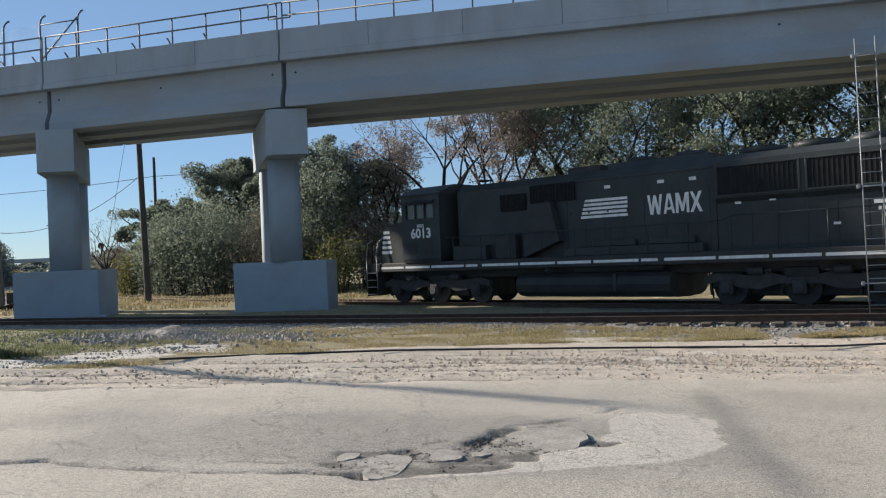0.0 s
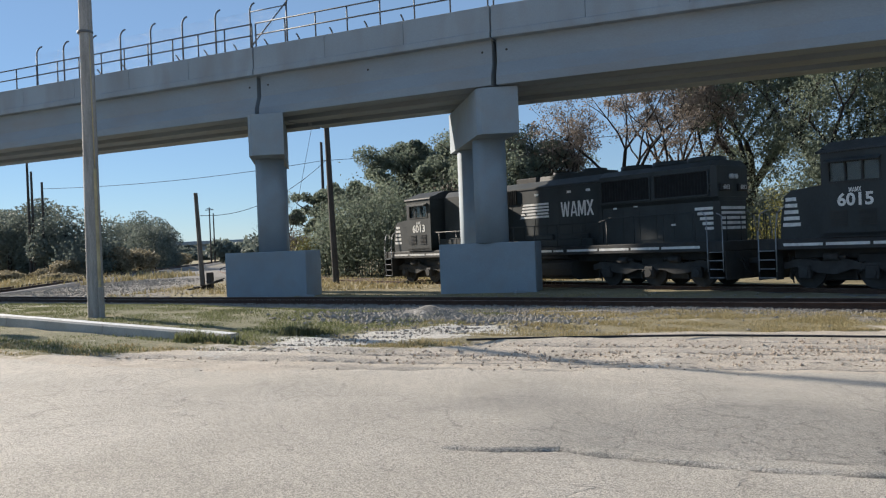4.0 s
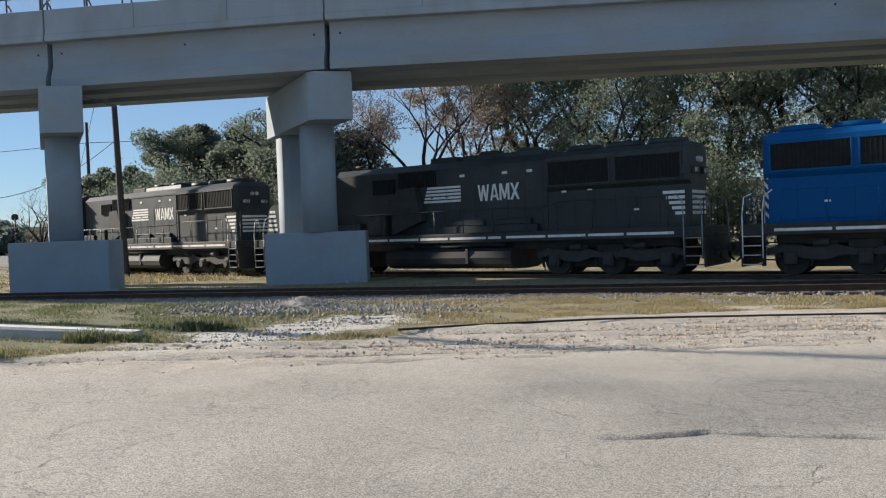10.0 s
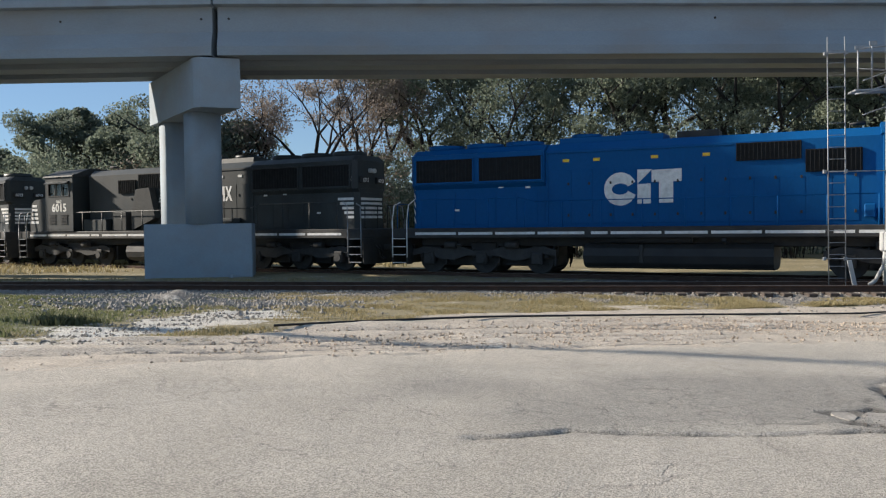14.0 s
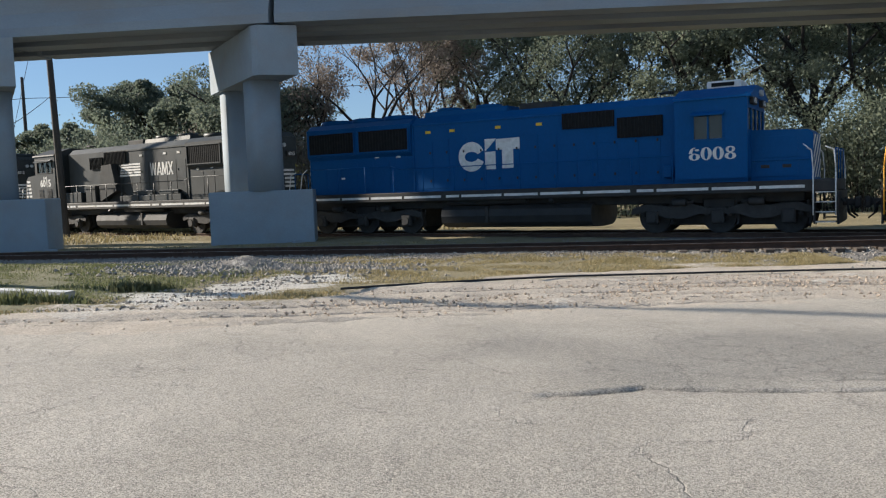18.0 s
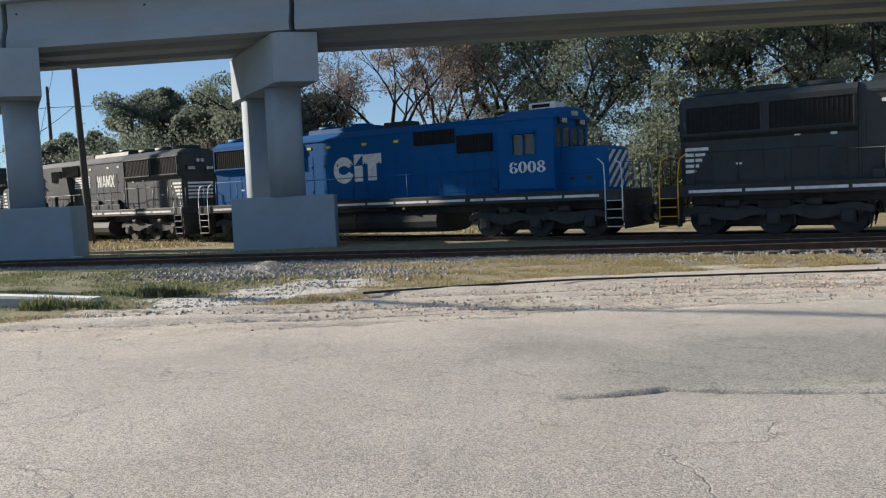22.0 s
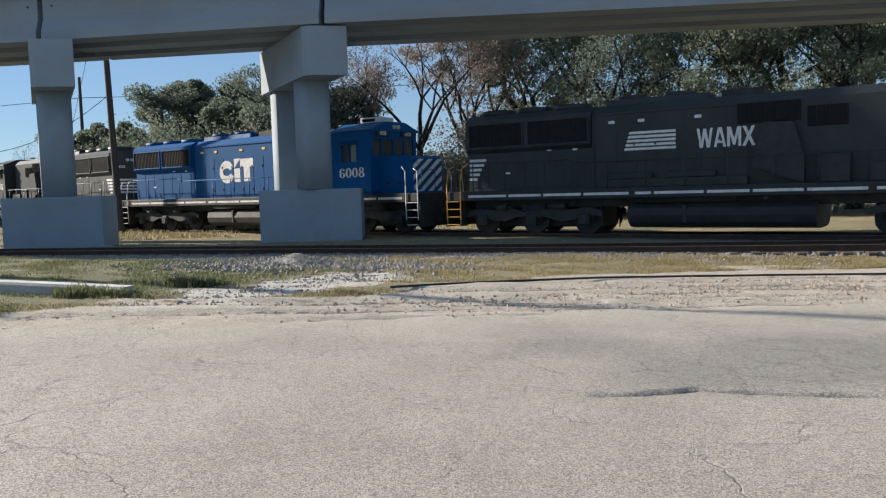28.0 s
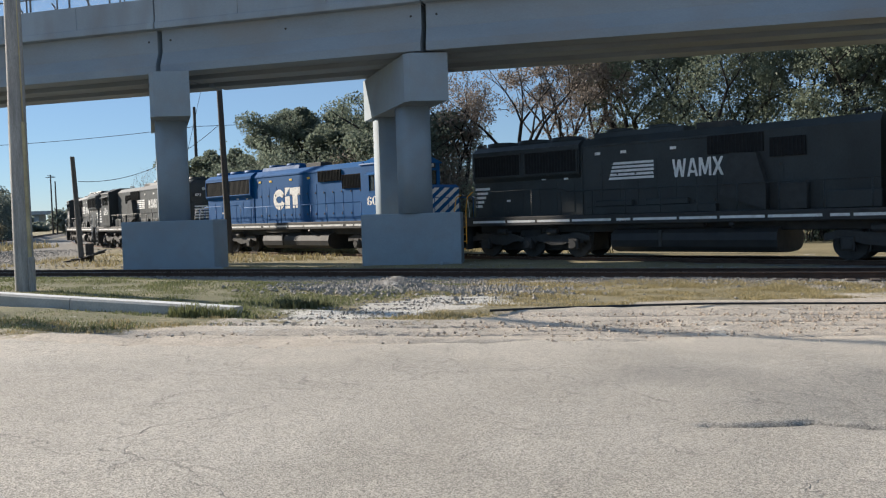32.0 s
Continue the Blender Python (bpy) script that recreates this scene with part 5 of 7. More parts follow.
    for r in (7.5, 9.2):
        P("brake_fan", Shape().tube((lx(r), 0, 4.6), (lx(r), 0, 4.74), 0.5, n=18), body)
    P("exhaust_silencer", Shape().box(lx(10.6), lx(11.9), -0.36, 0.36, 4.38, 4.66, 0.03), M_BLACK2, "black exhaust silencer")
    horn = Shape()
    for k, d in enumerate((-0.09, 0.0, 0.09)):
        horn.tube((lx(15.6), d, 4.60), (lx(15.95 + 0.05 * k), d, 4.62), 0.025, 0.055, 10)
    horn.tube((lx(15.62), 0, 4.4), (lx(15.62), 0, 4.6), 0.02)
    P("horn", horn, M_BLACK2)
    if blue:
        for y in (-1.1, 1.1):
            P("walkway_lamp", Shape().box(lx(16.0), lx(16.3), y - 0.1, y + 0.1, 1.8, 2.2, 0.03), body)
        cab_rear, cab_front, cwid = 16.48, 18.66, 1.50
    else:
        cab_rear, cab_front, cwid = 16.95, 18.95, 1.52
    # cab: shell of walls with window openings
    cab = P("cab", Shape().box(lx(cab_rear), lx(cab_front), -cwid, cwid, 1.60, 1.75, 0.02), body, "driver's cab")
    wz0, wz1 = (2.95, 3.66) if blue else (3.28, 3.84)
    wx0, wx1 = (17.05, 17.95) if blue else (17.22, 18.72)
    for sy in (-1, 1):
        y0, y1 = sorted((sy * cwid, sy * (cwid - 0.08)))
        ws = Shape()
        ws.box(lx(cab_rear), lx(cab_front), y0, y1, 1.6, wz0).box(lx(cab_rear), lx(cab_front), y0, y1, wz1, 4.18)
        ws.box(lx(cab_rear), lx(wx0), y0, y1, wz0, wz1).box(lx(wx1), lx(cab_front), y0, y1, wz0, wz1)
        part("cab_side", ws, body, cab)
        win = part("side_window", side_panel(lx(wx0), lx(wx1), wz0, wz1, sy * (cwid - 0.05), 0.012, 0), M_GLASS, cab, "dark cab side window")
        yy = sorted((sy * (cwid - 0.01), sy * (cwid + 0.02)))
        for zb in (wz1, wz0 - 0.04):
            part("window_rail", Shape().box(lx(wx0) - 0.04, lx(wx1) + 0.04, *yy, zb, zb + 0.04), M_DUCT if not blue else body, win)
        npane = 2 if blue else 3
        for k in range(npane + 1):
            xx = lx(wx0) + (wx1 - wx0) * k / npane
            part("window_bar", Shape().box(xx - 0.025, xx + 0.025, *yy, wz0, wz1), M_DUCT if not blue else body, win)
        vis = Shape().prism([(sy * cwid, wz1 + 0.1), (sy * (cwid + 0.22), wz1 + 0.0), (sy * (cwid + 0.22), wz1 + 0.02), (sy * cwid, wz1 + 0.13)], lx(wx0) - 0.05, lx(wx1) + 0.05, 'x')
        part("sun_visor", vis, body, cab)
        if not blue:
            for k in range(2):
                lv = Shape()
                for j in range(7):
                    lv.box(lx(17.35 + k * 0.85), lx(17.85 + k * 0.85), *sorted((sy * cwid, sy * (cwid + 0.025))), 1.95 + j * 0.07, 1.98 + j * 0.07)
                part("louvre", lv, M_BLACK2, cab)
        lettering("road_number", cab, number, lx(17.62 if blue else 17.95), 2.50 if blue else 2.72, sy * cwid, 0.40 if blue else 0.40, M_WHITE, 0.03, 1.12 if blue else 1.05, "white painted number")
        if not blue:
            lettering("small_mark", cab, "WAMX", lx(17.95), 3.0, sy * cwid, 0.14, M_WHITE, 0.02, 0.9, "small white lettering")
    part("cab_rear_wall", Shape().box(lx(cab_rear), lx(cab_rear) + 0.08, -cwid + 0.08, cwid - 0.08, 1.6, 4.3), body, cab)
    fw = Shape()
    fw.box(lx(cab_front) - 0.08, lx(cab_front), -cwid + 0.08, cwid - 0.08, 1.6, 3.18).box(lx(cab_front) - 0.08, lx(cab_front), -cwid + 0.08, cwid - 0.08, 3.85, 4.3)
    for y in (-cwid + 0.08, -0.78, -0.06, 0.66, cwid - 0.2):
        fw.box(lx(cab_front) - 0.08, lx(cab_front), y, y + 0.12, 3.18, 3.85)
    part("cab_front_wall", fw, body, cab)
    for y0, y1 in ((-1.3, -0.78), (-0.66, -0.06), (0.06, 0.66), (0.78, 1.3)):
        part("windscreen", Shape().box(lx(cab_front) - 0.05, lx(cab_front) - 0.035, y0, y1, 3.18, 3.85), M_GLASS, cab, "cab windscreen pane")
    part("control_stand", Shape().box(lx(17.6), lx(18.2), -0.9, 0.9, 1.75, 2.9, 0.05), M_CABIN, cab, "pale control stand")
    part("cab_seat", Shape().box(lx(17.0), lx(17.5), -1.1, -0.6, 1.75, 2.3, 0.05).box(lx(17.0), lx(17.1), -1.1, -0.6, 2.3, 3.2, 0.03).box(lx(17.0), lx(17.5), 0.6, 1.1, 1.75, 2.3, 0.05).box(lx(17.0), lx(17.1), 0.6, 1.1, 2.3, 3.2, 0.03), M_BLACK2, cab)
    rp = [(-cwid - 0.05, 4.16), (cwid + 0.05, 4.16), (cwid + 0.03, 4.22), (0.62, 4.56), (-0.62, 4.56), (-cwid - 0.03, 4.22)]
    part("cab_roof", Shape().prism(rp, lx(cab_rear) - 0.06, lx(cab_front) + 0.12, 'x'), M_DUCT if not blue else body, cab, "sloped cab roof")
    if blue:
        ac = part("air_conditioner", Shape().box(lx(17.25), lx(18.3), -0.5, 0.5, 4.55, 4.80, 0.04), M_WHITE if blue else M_DUCT, cab, "boxy roof air conditioner")
        for sy in (-1, 1):
            part("vent", side_panel(lx(17.4), lx(18.1), 4.62, 4.74, sy * 0.5, 0.01, 0), M_GRILLE, ac)
    # number boards
    for sy in (-1, 1):
        nb = part("number_board", Shape().box(lx(cab_front) + 0.0, lx(cab_front) + 0.12, *sorted((sy * 0.45, sy * 1.15)), 3.95, 4.2, 0.02), M_BLACKP, cab)
        me = number_mesh("board_number", number, 0.17, M_WHITE, 0.02, 0.9)
        o = part("board_number", me, M_WHITE, nb)
        o.matrix_basis = pose(lx(cab_front) + 0.126, sy * 0.8, 4.075, 0, 0, 90)
        rb = part("rear_number_board", Shape().box(lx(1.05), lx(1.2), *sorted((sy * 0.25, sy * 0.80)), 3.35, 3.6, 0.02), M_BLACKP, lo, "number board on the hood end")
        o = part("board_number", number_mesh("board_number", number, 0.16, M_WHITE, 0.02, 0.9), M_WHITE, rb)
        o.matrix_basis = pose(lx(1.05) - 0.006, sy * 0.52, 3.475, 0, 0, -90)
        if not blue:
            sb = part("side_number_board", side_panel(lx(1.30), lx(2.10), 3.36, 3.63, sy * hw, 0.13, 0.02), M_GREYBOX, lo, "number board on the hood side")
            o = part("board_number", number_mesh("board_number", number, 0.19, M_BLACKP, 0.02, 0.9), M_BLACKP, sb)
            o.matrix_basis = pose(lx(1.7), sy * (hw + 0.136), 3.495, 0, 0, 0 if sy < 0 else 180)
    # nose
    if blue:
        npf = [(lx(18.66), 1.6), (lx(20.42), 1.6), (lx(20.42), 2.98), (lx(20.28), 3.10), (lx(18.66), 3.16)]
        nw = 0.95
    else:
        npf = [(lx(18.95), 1.6), (lx(20.38), 1.6), (lx(20.38), 2.2), (lx(20.22), 2.95), (lx(20.0), 3.12), (lx(18.95), 3.22)]
        nw = 1.36
    nose = P("short_hood", Shape().prism(npf, -nw, nw, 'y'), body, "low short hood in front of the cab")
    if blue:
        for sy in (-1, 1):
            part("nose_door", side_panel(lx(18.8), lx(20.0), 1.72, 2.16, sy * nw, 0.02), body, nose)
            part("nose_band", side_panel(lx(18.7), lx(20.3), 2.20, 2.25, sy * nw, 0.03), body, nose)
            part("nose_door", side_panel(lx(18.8), lx(20.0), 2.3, 2.95, sy * nw, 0.012), body, nose)
            for k in range(2):
                part("nose_vent", side_panel(lx(18.95 + k * 0.62), lx(19.2 + k * 0.62), 1.98, 2.08, sy * nw, 0.03), M_BLACK2, nose)
        # hazard chevrons on both ends
        for xe, face in ((lx(20.42) + 0.006, 1), (lx(1.15) - 0.006, -1)):
            w_, z0, z1 = (0.93, 1.66, 2.96) if face > 0 else (0.76, 1.66, 4.15)
            n_st = 7 if face > 0 else 8
            for k in range(n_st):
                zc = z0 - 0.35 + k * (z1 - z0 + 0.45) / n_st
                if face > 0:
                    # slanting bands rising from one side of the nose to the other
                    zc = z0 - 1.25 + k * 0.42
                    pts = [(xe, y, z) for y, z in clip_band(w_, zc, 1.25, 0.21, z0, z1)]
                    if len(pts) > 2:
                        part("hazard_stripe", Shape().add(pts, [tuple(range(len(pts)))]), M_WHITE, nose, "white diagonal hazard stripe")
                    continue
                for sy in (-1, 1):
                    pts = []
                    for y, z in ((0, zc + 0.75), (0, zc + 0.95), (sy * w_, zc + 0.2), (sy * w_, zc)):
                        pts.append((xe, y, min(z1, max(z0, z))))
                    part("hazard_stripe", Shape().add(pts, [(0, 1, 2, 3)]), M_WHITE, nose if face > 0 else lo, "white diagonal hazard stripe")
            if face < 0:
                for sy in (-1, 1):
                    for k in range(8):
                        z = 1.75 + k * 0.30
                        a = (lx(1.15) + 0.005, sy * (hw - e + 0.008))
                        b_ = (lx(1.15) + e - 0.005, sy * (hw + 0.003 - 0.003))
                        part("hazard_stripe", Shape().add([(a[0] - 0.006, a[1], z + 0.14), (b_[0] - 0.006, b_[1] + sy * 0.004, z), (b_[0] - 0.006, b_[1] + sy * 0.004, z + 0.14), (a[0] - 0.006, a[1], z + 0.28)], [(0, 1, 2, 3)]), M_WHITE, lo)
    else:
        for sy in (-1, 1):
            for k in range(5):
                z = 1.98 + k * 0.20
                part("nose_stripe", side_panel(lx(19.72 + 0.03 * k), lx(20.30 - 0.028 * k), z, z + 0.115, sy * nw, 0.004, 0), M_WHITE, nose, "white nose stripe")
                zr = 2.0 + k * 0.175
                part("hood_stripe", side_panel(lx(1.33), lx(1.66 + 0.10 * k), zr, zr + 0.10, sy * hw, 0.019, 0), M_WHITE, lo, "white stripe on the hood end")
        for k in range(5):
            z = 2.0 + k * 0.2
            xe = lx(20.38) + 0.004 if z < 2.2 else lx(20.38 - (z - 2.2) * 0.2133) + 0.004
            part("nose_stripe", Shape().box(xe - 0.05, xe + 0.004, -1.2, 1.2, z, z + 0.10), M_WHITE, nose)
            part("hood_stripe", Shape().box(lx(1.15) - 0.005, lx(1.15) + 0.01, -0.72, 0.72, 2.0 + k * 0.175, 2.1 + k * 0.175), M_WHITE, lo)
    part("headlight", Shape().tube((lx(cab_front) + 0.05, -0.13, 4.35), (lx(cab_front) + 0.2, -0.13, 4.35), 0.09, n=12).tube((lx(cab_front) + 0.05, 0.13, 4.35), (lx(cab_front) + 0.2, 0.13, 4.35), 0.09, n=12), M_GREYBOX, cab, "twin headlight")
    part("rear_headlight", Shape().tube((lx(1.05), -0.13, 3.85), (lx(1.2), -0.13, 3.85), 0.09, n=12).tube((lx(1.05), 0.13, 3.85), (lx(1.2), 0.13, 3.85), 0.09, n=12), M_GREYBOX, lo, "twin rear headlight")
    # flag stripes, lettering and emblem on the hood
    if blue:
        for sy in (-1, 1):
            y = sy * (hw + 0.017)
            yy = math.copysign(0.005, sy)
            sgn = -1 if sy > 0 else 1
            k_ = 0.00874
            shapes = oval(774, -225, 62, 62, 32, 21, 24, 338, 26)
            shapes += [[(838, -208), (838, -155), (893, -155)], [(838, -281), (887, -281), (887, -207), (838, -209)],
                       [(917, -279), (968, -279), (968, -202), (998, -202), (998, -156), (890, -158), (890, -202), (917, -202)]]
            em = Shape()
            for q in shapes:
                em.add([(lx(9.61) + sgn * (u - 855) * k_, y + yy, 2.86 + (z + 221) * k_) for u, z in q], [tuple(range(len(q)))])
            part("emblem", em, M_WHITE, lo, "white emblem shape on the hood")
    else:
        for sy in (-1, 1):
            y = sy * (hw + 0.014)
            # seen with the cab leading: flag ahead of the letters; the other side the same way round
            fx, wx = ((10.95, 8.4) if number == "6015" else (10.15, 7.68)) if sy > 0 else (8.42, 10.88)
            sgn = -1 if sy > 0 else 1
            for k in range(5):
                z = 2.84 + k * 0.135
                sk = 0.045 * (k)
                pts = [(lx(fx) + sgn * u, y + sy * 0.006, zz) for u, zz in ((-0.92 + sk, z), (0.86, z), (0.86, z + 0.085), (-0.92 + sk + 0.03, z + 0.085))]
                part("flag_stripe", Shape().add(pts, [(0, 1, 2, 3)]), M_WHITE, lo, "white flag stripe")
            lettering("lettering", lo, "WAMX", lx(wx), 3.12, y, 0.62, M_WHITE, 0.025, 1.0, "white painted letters")
    # ends: pilots, couplers, steps, rails
    for sx, r_end in ((1, 21.1), (-1, 0.6)):
        pil = Shape().prism([(-1.45, 0.28), (1.45, 0.28), (1.48, 1.24), (-1.48, 1.24)], *sorted((lx(r_end) - 0.0 * sx, lx(r_end) + 0.05 * sx)), 'x')
        P("pilot", pil, M_BLACK2, "black end pilot plate")
        cp = Shape().box(*sorted((lx(r_end) - 0.2 * sx, lx(r_end) + 0.42 * sx)), -0.11, 0.11, 0.78, 0.98, 0.03)
        cp.box(*sorted((lx(r_end) + 0.36 * sx, lx(r_end) + 0.56 * sx)), -0.2, 0.17, 0.70, 1.04, 0.05)
        P("coupler", cp, M_TRUCK, "rusty knuckle coupler")
        for y in (-0.75, -0.55, 0.5, 0.7):
            hs = Shape()
            hs.pipe([(lx(r_end) + 0.05 * sx, y, 1.0), (lx(r_end) + 0.22 * sx, y, 0.82), (lx(r_end) + 0.26 * sx, y * 0.9, 0.55), (lx(r_end) + 0.42 * sx, y * 0.8, 0.42)], 0.025, 6)
            P("air_hose", hs, M_WIRE, "black air brake hose")
        for sy in (-1, 1):
            st = P("step_well", Shape().box(*sorted((lx(r_end) - 0.62 * sx, lx(r_end) - 0.58 * sx)), *sorted((sy * 1.1, sy * 1.5)), 0.3, 1.3), M_BLACK2, "boarding steps")
            for k in range(4):
                part("step", Shape().box(*sorted((lx(r_end) - 0.58 * sx, lx(r_end))), *sorted((sy * 1.22, sy * 1.52)), 0.34 + k * 0.29, 0.375 + k * 0.29, 0.006), M_BLACK2, st)
                part("step_edge", Shape().box(*sorted((lx(r_end) - 0.56 * sx, lx(r_end) - 0.02 * sx)), *sorted((sy * 1.521, sy * 1.53)), 0.345 + k * 0.29, 0.37 + k * 0.29), rail_mat, st, "bright step edge")
            for xo, dz in ((0.02, 0), (0.62, 0.1)):
                xx = lx(r_end) - xo * sx
                P("grab_rail", Shape().pipe([(xx, sy * 1.52, 0.55), (xx, sy * 1.52, 1.9), (xx - 0.05 * sx, sy * 1.46, 2.45), (xx - 0.28 * sx, sy * 1.40, 2.55 + dz)], 0.02, 7), rail_mat, "bent grab rail")
            P("end_rail", Shape().pipe([(lx(r_end) - 0.05 * sx, sy * 1.2, 1.6), (lx(r_end) - 0.05 * sx, sy * 1.2, 2.5), (lx(r_end) - 0.05 * sx, sy * 0.35, 2.5), (lx(r_end) - 0.05 * sx, sy * 0.35, 1.6)], 0.018, 6), body)
    wheels = truck(lo, lx(4.0)) + truck(lo, lx(17.69))
    return lo, wheels


TRAIN = []
for nm, no, blue, rm_, lab, off, back in (
        ("black_locomotive", "6013", False, M_GALV, "weathered black diesel locomotive with white stripes leading the train", 26.0, False),
        ("black_locomotive", "6015", False, M_GALV, "weathered black diesel locomotive coupled behind the leading one", 4.31, False),
        ("blue_locomotive", "6008", True, M_WHITE, "bright blue diesel locomotive with white sill stripe and hazard chevrons", -17.38, True),
        ("black_locomotive", "6014", False, M_YELLOW, "black diesel locomotive running backwards, with yellow grab rails", -39.07, True)):
    lo, wh = locomotive(nm, no, blue, rm_, lab)
    TRAIN.append((lo, wh, off - 0.03, back))


# ---- trees ----
def grow_tree(x, y, height, spread_r, seed, leaf, n_leaf, leaf_size, label, trunk_r=0.32, fork=0.28, droop=0.0, bare=0.0, skirt=0.35, name="oak_tree"):
    rnd = random.Random(seed)
    wood, tips = Shape(), []
    base = Vector((0, 0, -0.3))

    def limb(p, d, length, r, level):
        n = 3 if level < 2 else 2
        for i in range(n):
            q = p + d * (length / n)
            r2 = r * (0.86 if level < 3 else 0.75)
            wood.tube(p, q, r, r2, 7 if level < 2 else (5 if level < 3 else 4), caps=False)
            p, r = q, r2
            d = (d + Vector((rnd.uniform(-.28, .28), rnd.uniform(-.28, .28), rnd.uniform(-.14, .22) - droop * level * 0.05))).normalized()
            if level >= 2:
                tips.append((p.copy(), level))
        if level >= 4:
            return
        kids = rnd.randint(2, 3) if level else rnd.randint(4, 5)
        a0 = rnd.uniform(0, 6.28)
        for i in range(kids):
            a = a0 + i * 6.28 / kids + rnd.uniform(-.4, .4)
            out = Vector((math.cos(a), math.sin(a), 0))
            up = rnd.uniform(0.1, 0.95) if level else rnd.uniform(0.35, 1.1)
            nd = (d * 0.55 + out * rnd.uniform(0.7, 1.25) * spread_r / height * 1.5 + Vector((0, 0, up * 0.55))).normalized()
            limb(p, nd, length * rnd.uniform(0.62, 0.85), r * rnd.uniform(0.62, 0.82), level + 1)

    limb(base, Vector((rnd.uniform(-.12, .12), rnd.uniform(-.12, .12), 1)).normalized(), height * fork, trunk_r, 0)
    top = max(t[0].z for t in tips)
    k = height / max(top + 0.6, 1)
    wood.v = [(a * k, b * k, c * k) for a, b, c in wood.v]
    T = np.array([tuple(t[0] * k) for t in tips])
    r = np.random.RandomState(seed)
    keep = r.uniform(0, 1, len(T)) >= bare
    T = T[keep] if keep.any() else T
    w = np.array([t[1] for t in tips])[keep].astype(float) if keep.any() else None
    low = r.choice(len(T), int(len(T) * skirt))
    drop = T[low] * np.stack([r.uniform(0.75, 1.08, len(low)), r.uniform(0.75, 1.08, len(low)), r.uniform(0.45, 0.9, len(low))], -1)
    T, w = np.concatenate([T, drop]), np.concatenate([w, np.full(len(low), 4.0)])
    dry = leaf is M_DRYLEAF
    mass = (w - 1) * r.uniform(0.15, 1.0, len(T)) * (r.uniform(0, 1, len(T)) < (0.5 if dry else 0.42))
    n_leaf = int(n_leaf * (1.25 if dry else 1.35))
    pick = r.choice(len(T), n_leaf, p=mass / mass.sum())
    puff = r.uniform(0.4, 1.0, len(T)) * height * (0.058 if dry else 0.066)
    G = r.normal(0, 1, (n_leaf, 3))
    G *= np.minimum(1, 1.55 / np.linalg.norm(G, axis=1))[:, None] * r.uniform(0.75, 1.0, n_leaf)[:, None]
    C = T[pick] + G * puff[pick][:, None] * np.array([1, 1, 0.7])
    C[:, 2] = np.maximum(C[:, 2], 0.5)
    A = r.normal(0, 1, (n_leaf, 3))
    A /= np.linalg.norm(A, axis=1)[:, None]
    B = np.cross(A, r.normal(0, 1, (n_leaf, 3)))
    B /= np.linalg.norm(B, axis=1)[:, None]
    s = leaf_size * (0.9 if dry else 0.84) * r.uniform(0.55, 1.3, n_leaf)[:, None]
    V = np.stack([C - A * s, C + B * s * 0.55, C + A * s, C - B * s * 0.55], 1).reshape(-1, 3)
    Fq = np.arange(4 * n_leaf).reshape(-1, 4)
    root = thing(name, pose(x, y, ground_z(x, y), 0, 0, 0), label, "tree", "trees behind the railway")
    tw = wood.mesh("trunk", M_BARK)
    part("trunk", tw, M_BARK, root, "dark branching trunk")
    if n_leaf > 10:
        part("crown", fast_mesh("crown", V, Fq, leaf), leaf, root, "uneven leafy crown")
    return root


OAK = "live oak with a dark green crown and gaps of sky"
GREY = "large oak with grey green leaves and dark limbs"
grow_tree(-14.3, 62, 11.4, 6.0, 3, M_OAK, 37500, 0.124, OAK, 0.4, 0.2)
grow_tree(-10.0, 58, 10.2, 4.6, 31, M_OAK, 30000, 0.124, OAK, 0.35, 0.2)
grow_tree(-20.5, 66, 9.2, 5.0, 5, M_OAK, 30000, 0.124, OAK, 0.35, 0.2)
grow_tree(-24.4, 68, 8.4, 4.0, 7, M_OAK, 27500, 0.124, OAK, 0.35, 0.2)
grow_tree(-8.0, 54, 11.4, 5.0, 19, M_OAK, 30000, 0.112, OAK, 0.36, 0.16, skirt=0.9)
grow_tree(-3.3, 53, 11.8, 4.4, 9, M_DRYLEAF, 13500, 0.090, "oak with sparse brown dry leaves", 0.34, 0.24)
grow_tree(-0.1, 54.5, 14.0, 4.6, 12, M_DRYLEAF, 2600, 0.080, "almost bare tree with thin grey branches", 0.30, 0.3, bare=0.8, skirt=0.0, name="bare_tree")
grow_tree(3.2, 56, 13.6, 4.8, 15, M_DRYLEAF, 15000, 0.095, "oak with thinning brown green leaves", 0.34, 0.26)
grow_tree(7.0, 57, 16.4, 6.4, 17, M_OAK2, 24000, 0.118, GREY, 0.42, 0.24, skirt=0.5)
grow_tree(10.6, 51, 14.6, 5.6, 61, M_OAK2, 22000, 0.108, GREY, 0.40, 0.22, skirt=0.7)
grow_tree(17.5, 50, 15.08, 6.05, 23, M_OAK2, 25500, 0.112, GREY, 0.42, 0.24)
grow_tree(22.5, 55, 16.82, 7.02, 27, M_OAK, 27000, 0.124, GREY, 0.45, 0.24)
grow_tree(24.5, 46, 15.08, 6.05, 29, M_OAK2, 24500, 0.112, GREY, 0.42, 0.24)
grow_tree(31.0, 50, 16.24, 6.7, 33, M_OAK, 27500, 0.124, GREY, 0.42, 0.24)
grow_tree(32.0, 40, 15.08, 6.48, 35, M_OAK2, 25000, 0.124, GREY, 0.42, 0.24)
grow_tree(39.0, 56, 17.4, 7.56, 41, M_OAK, 22500, 0.174, GREY, 0.42, 0.24)


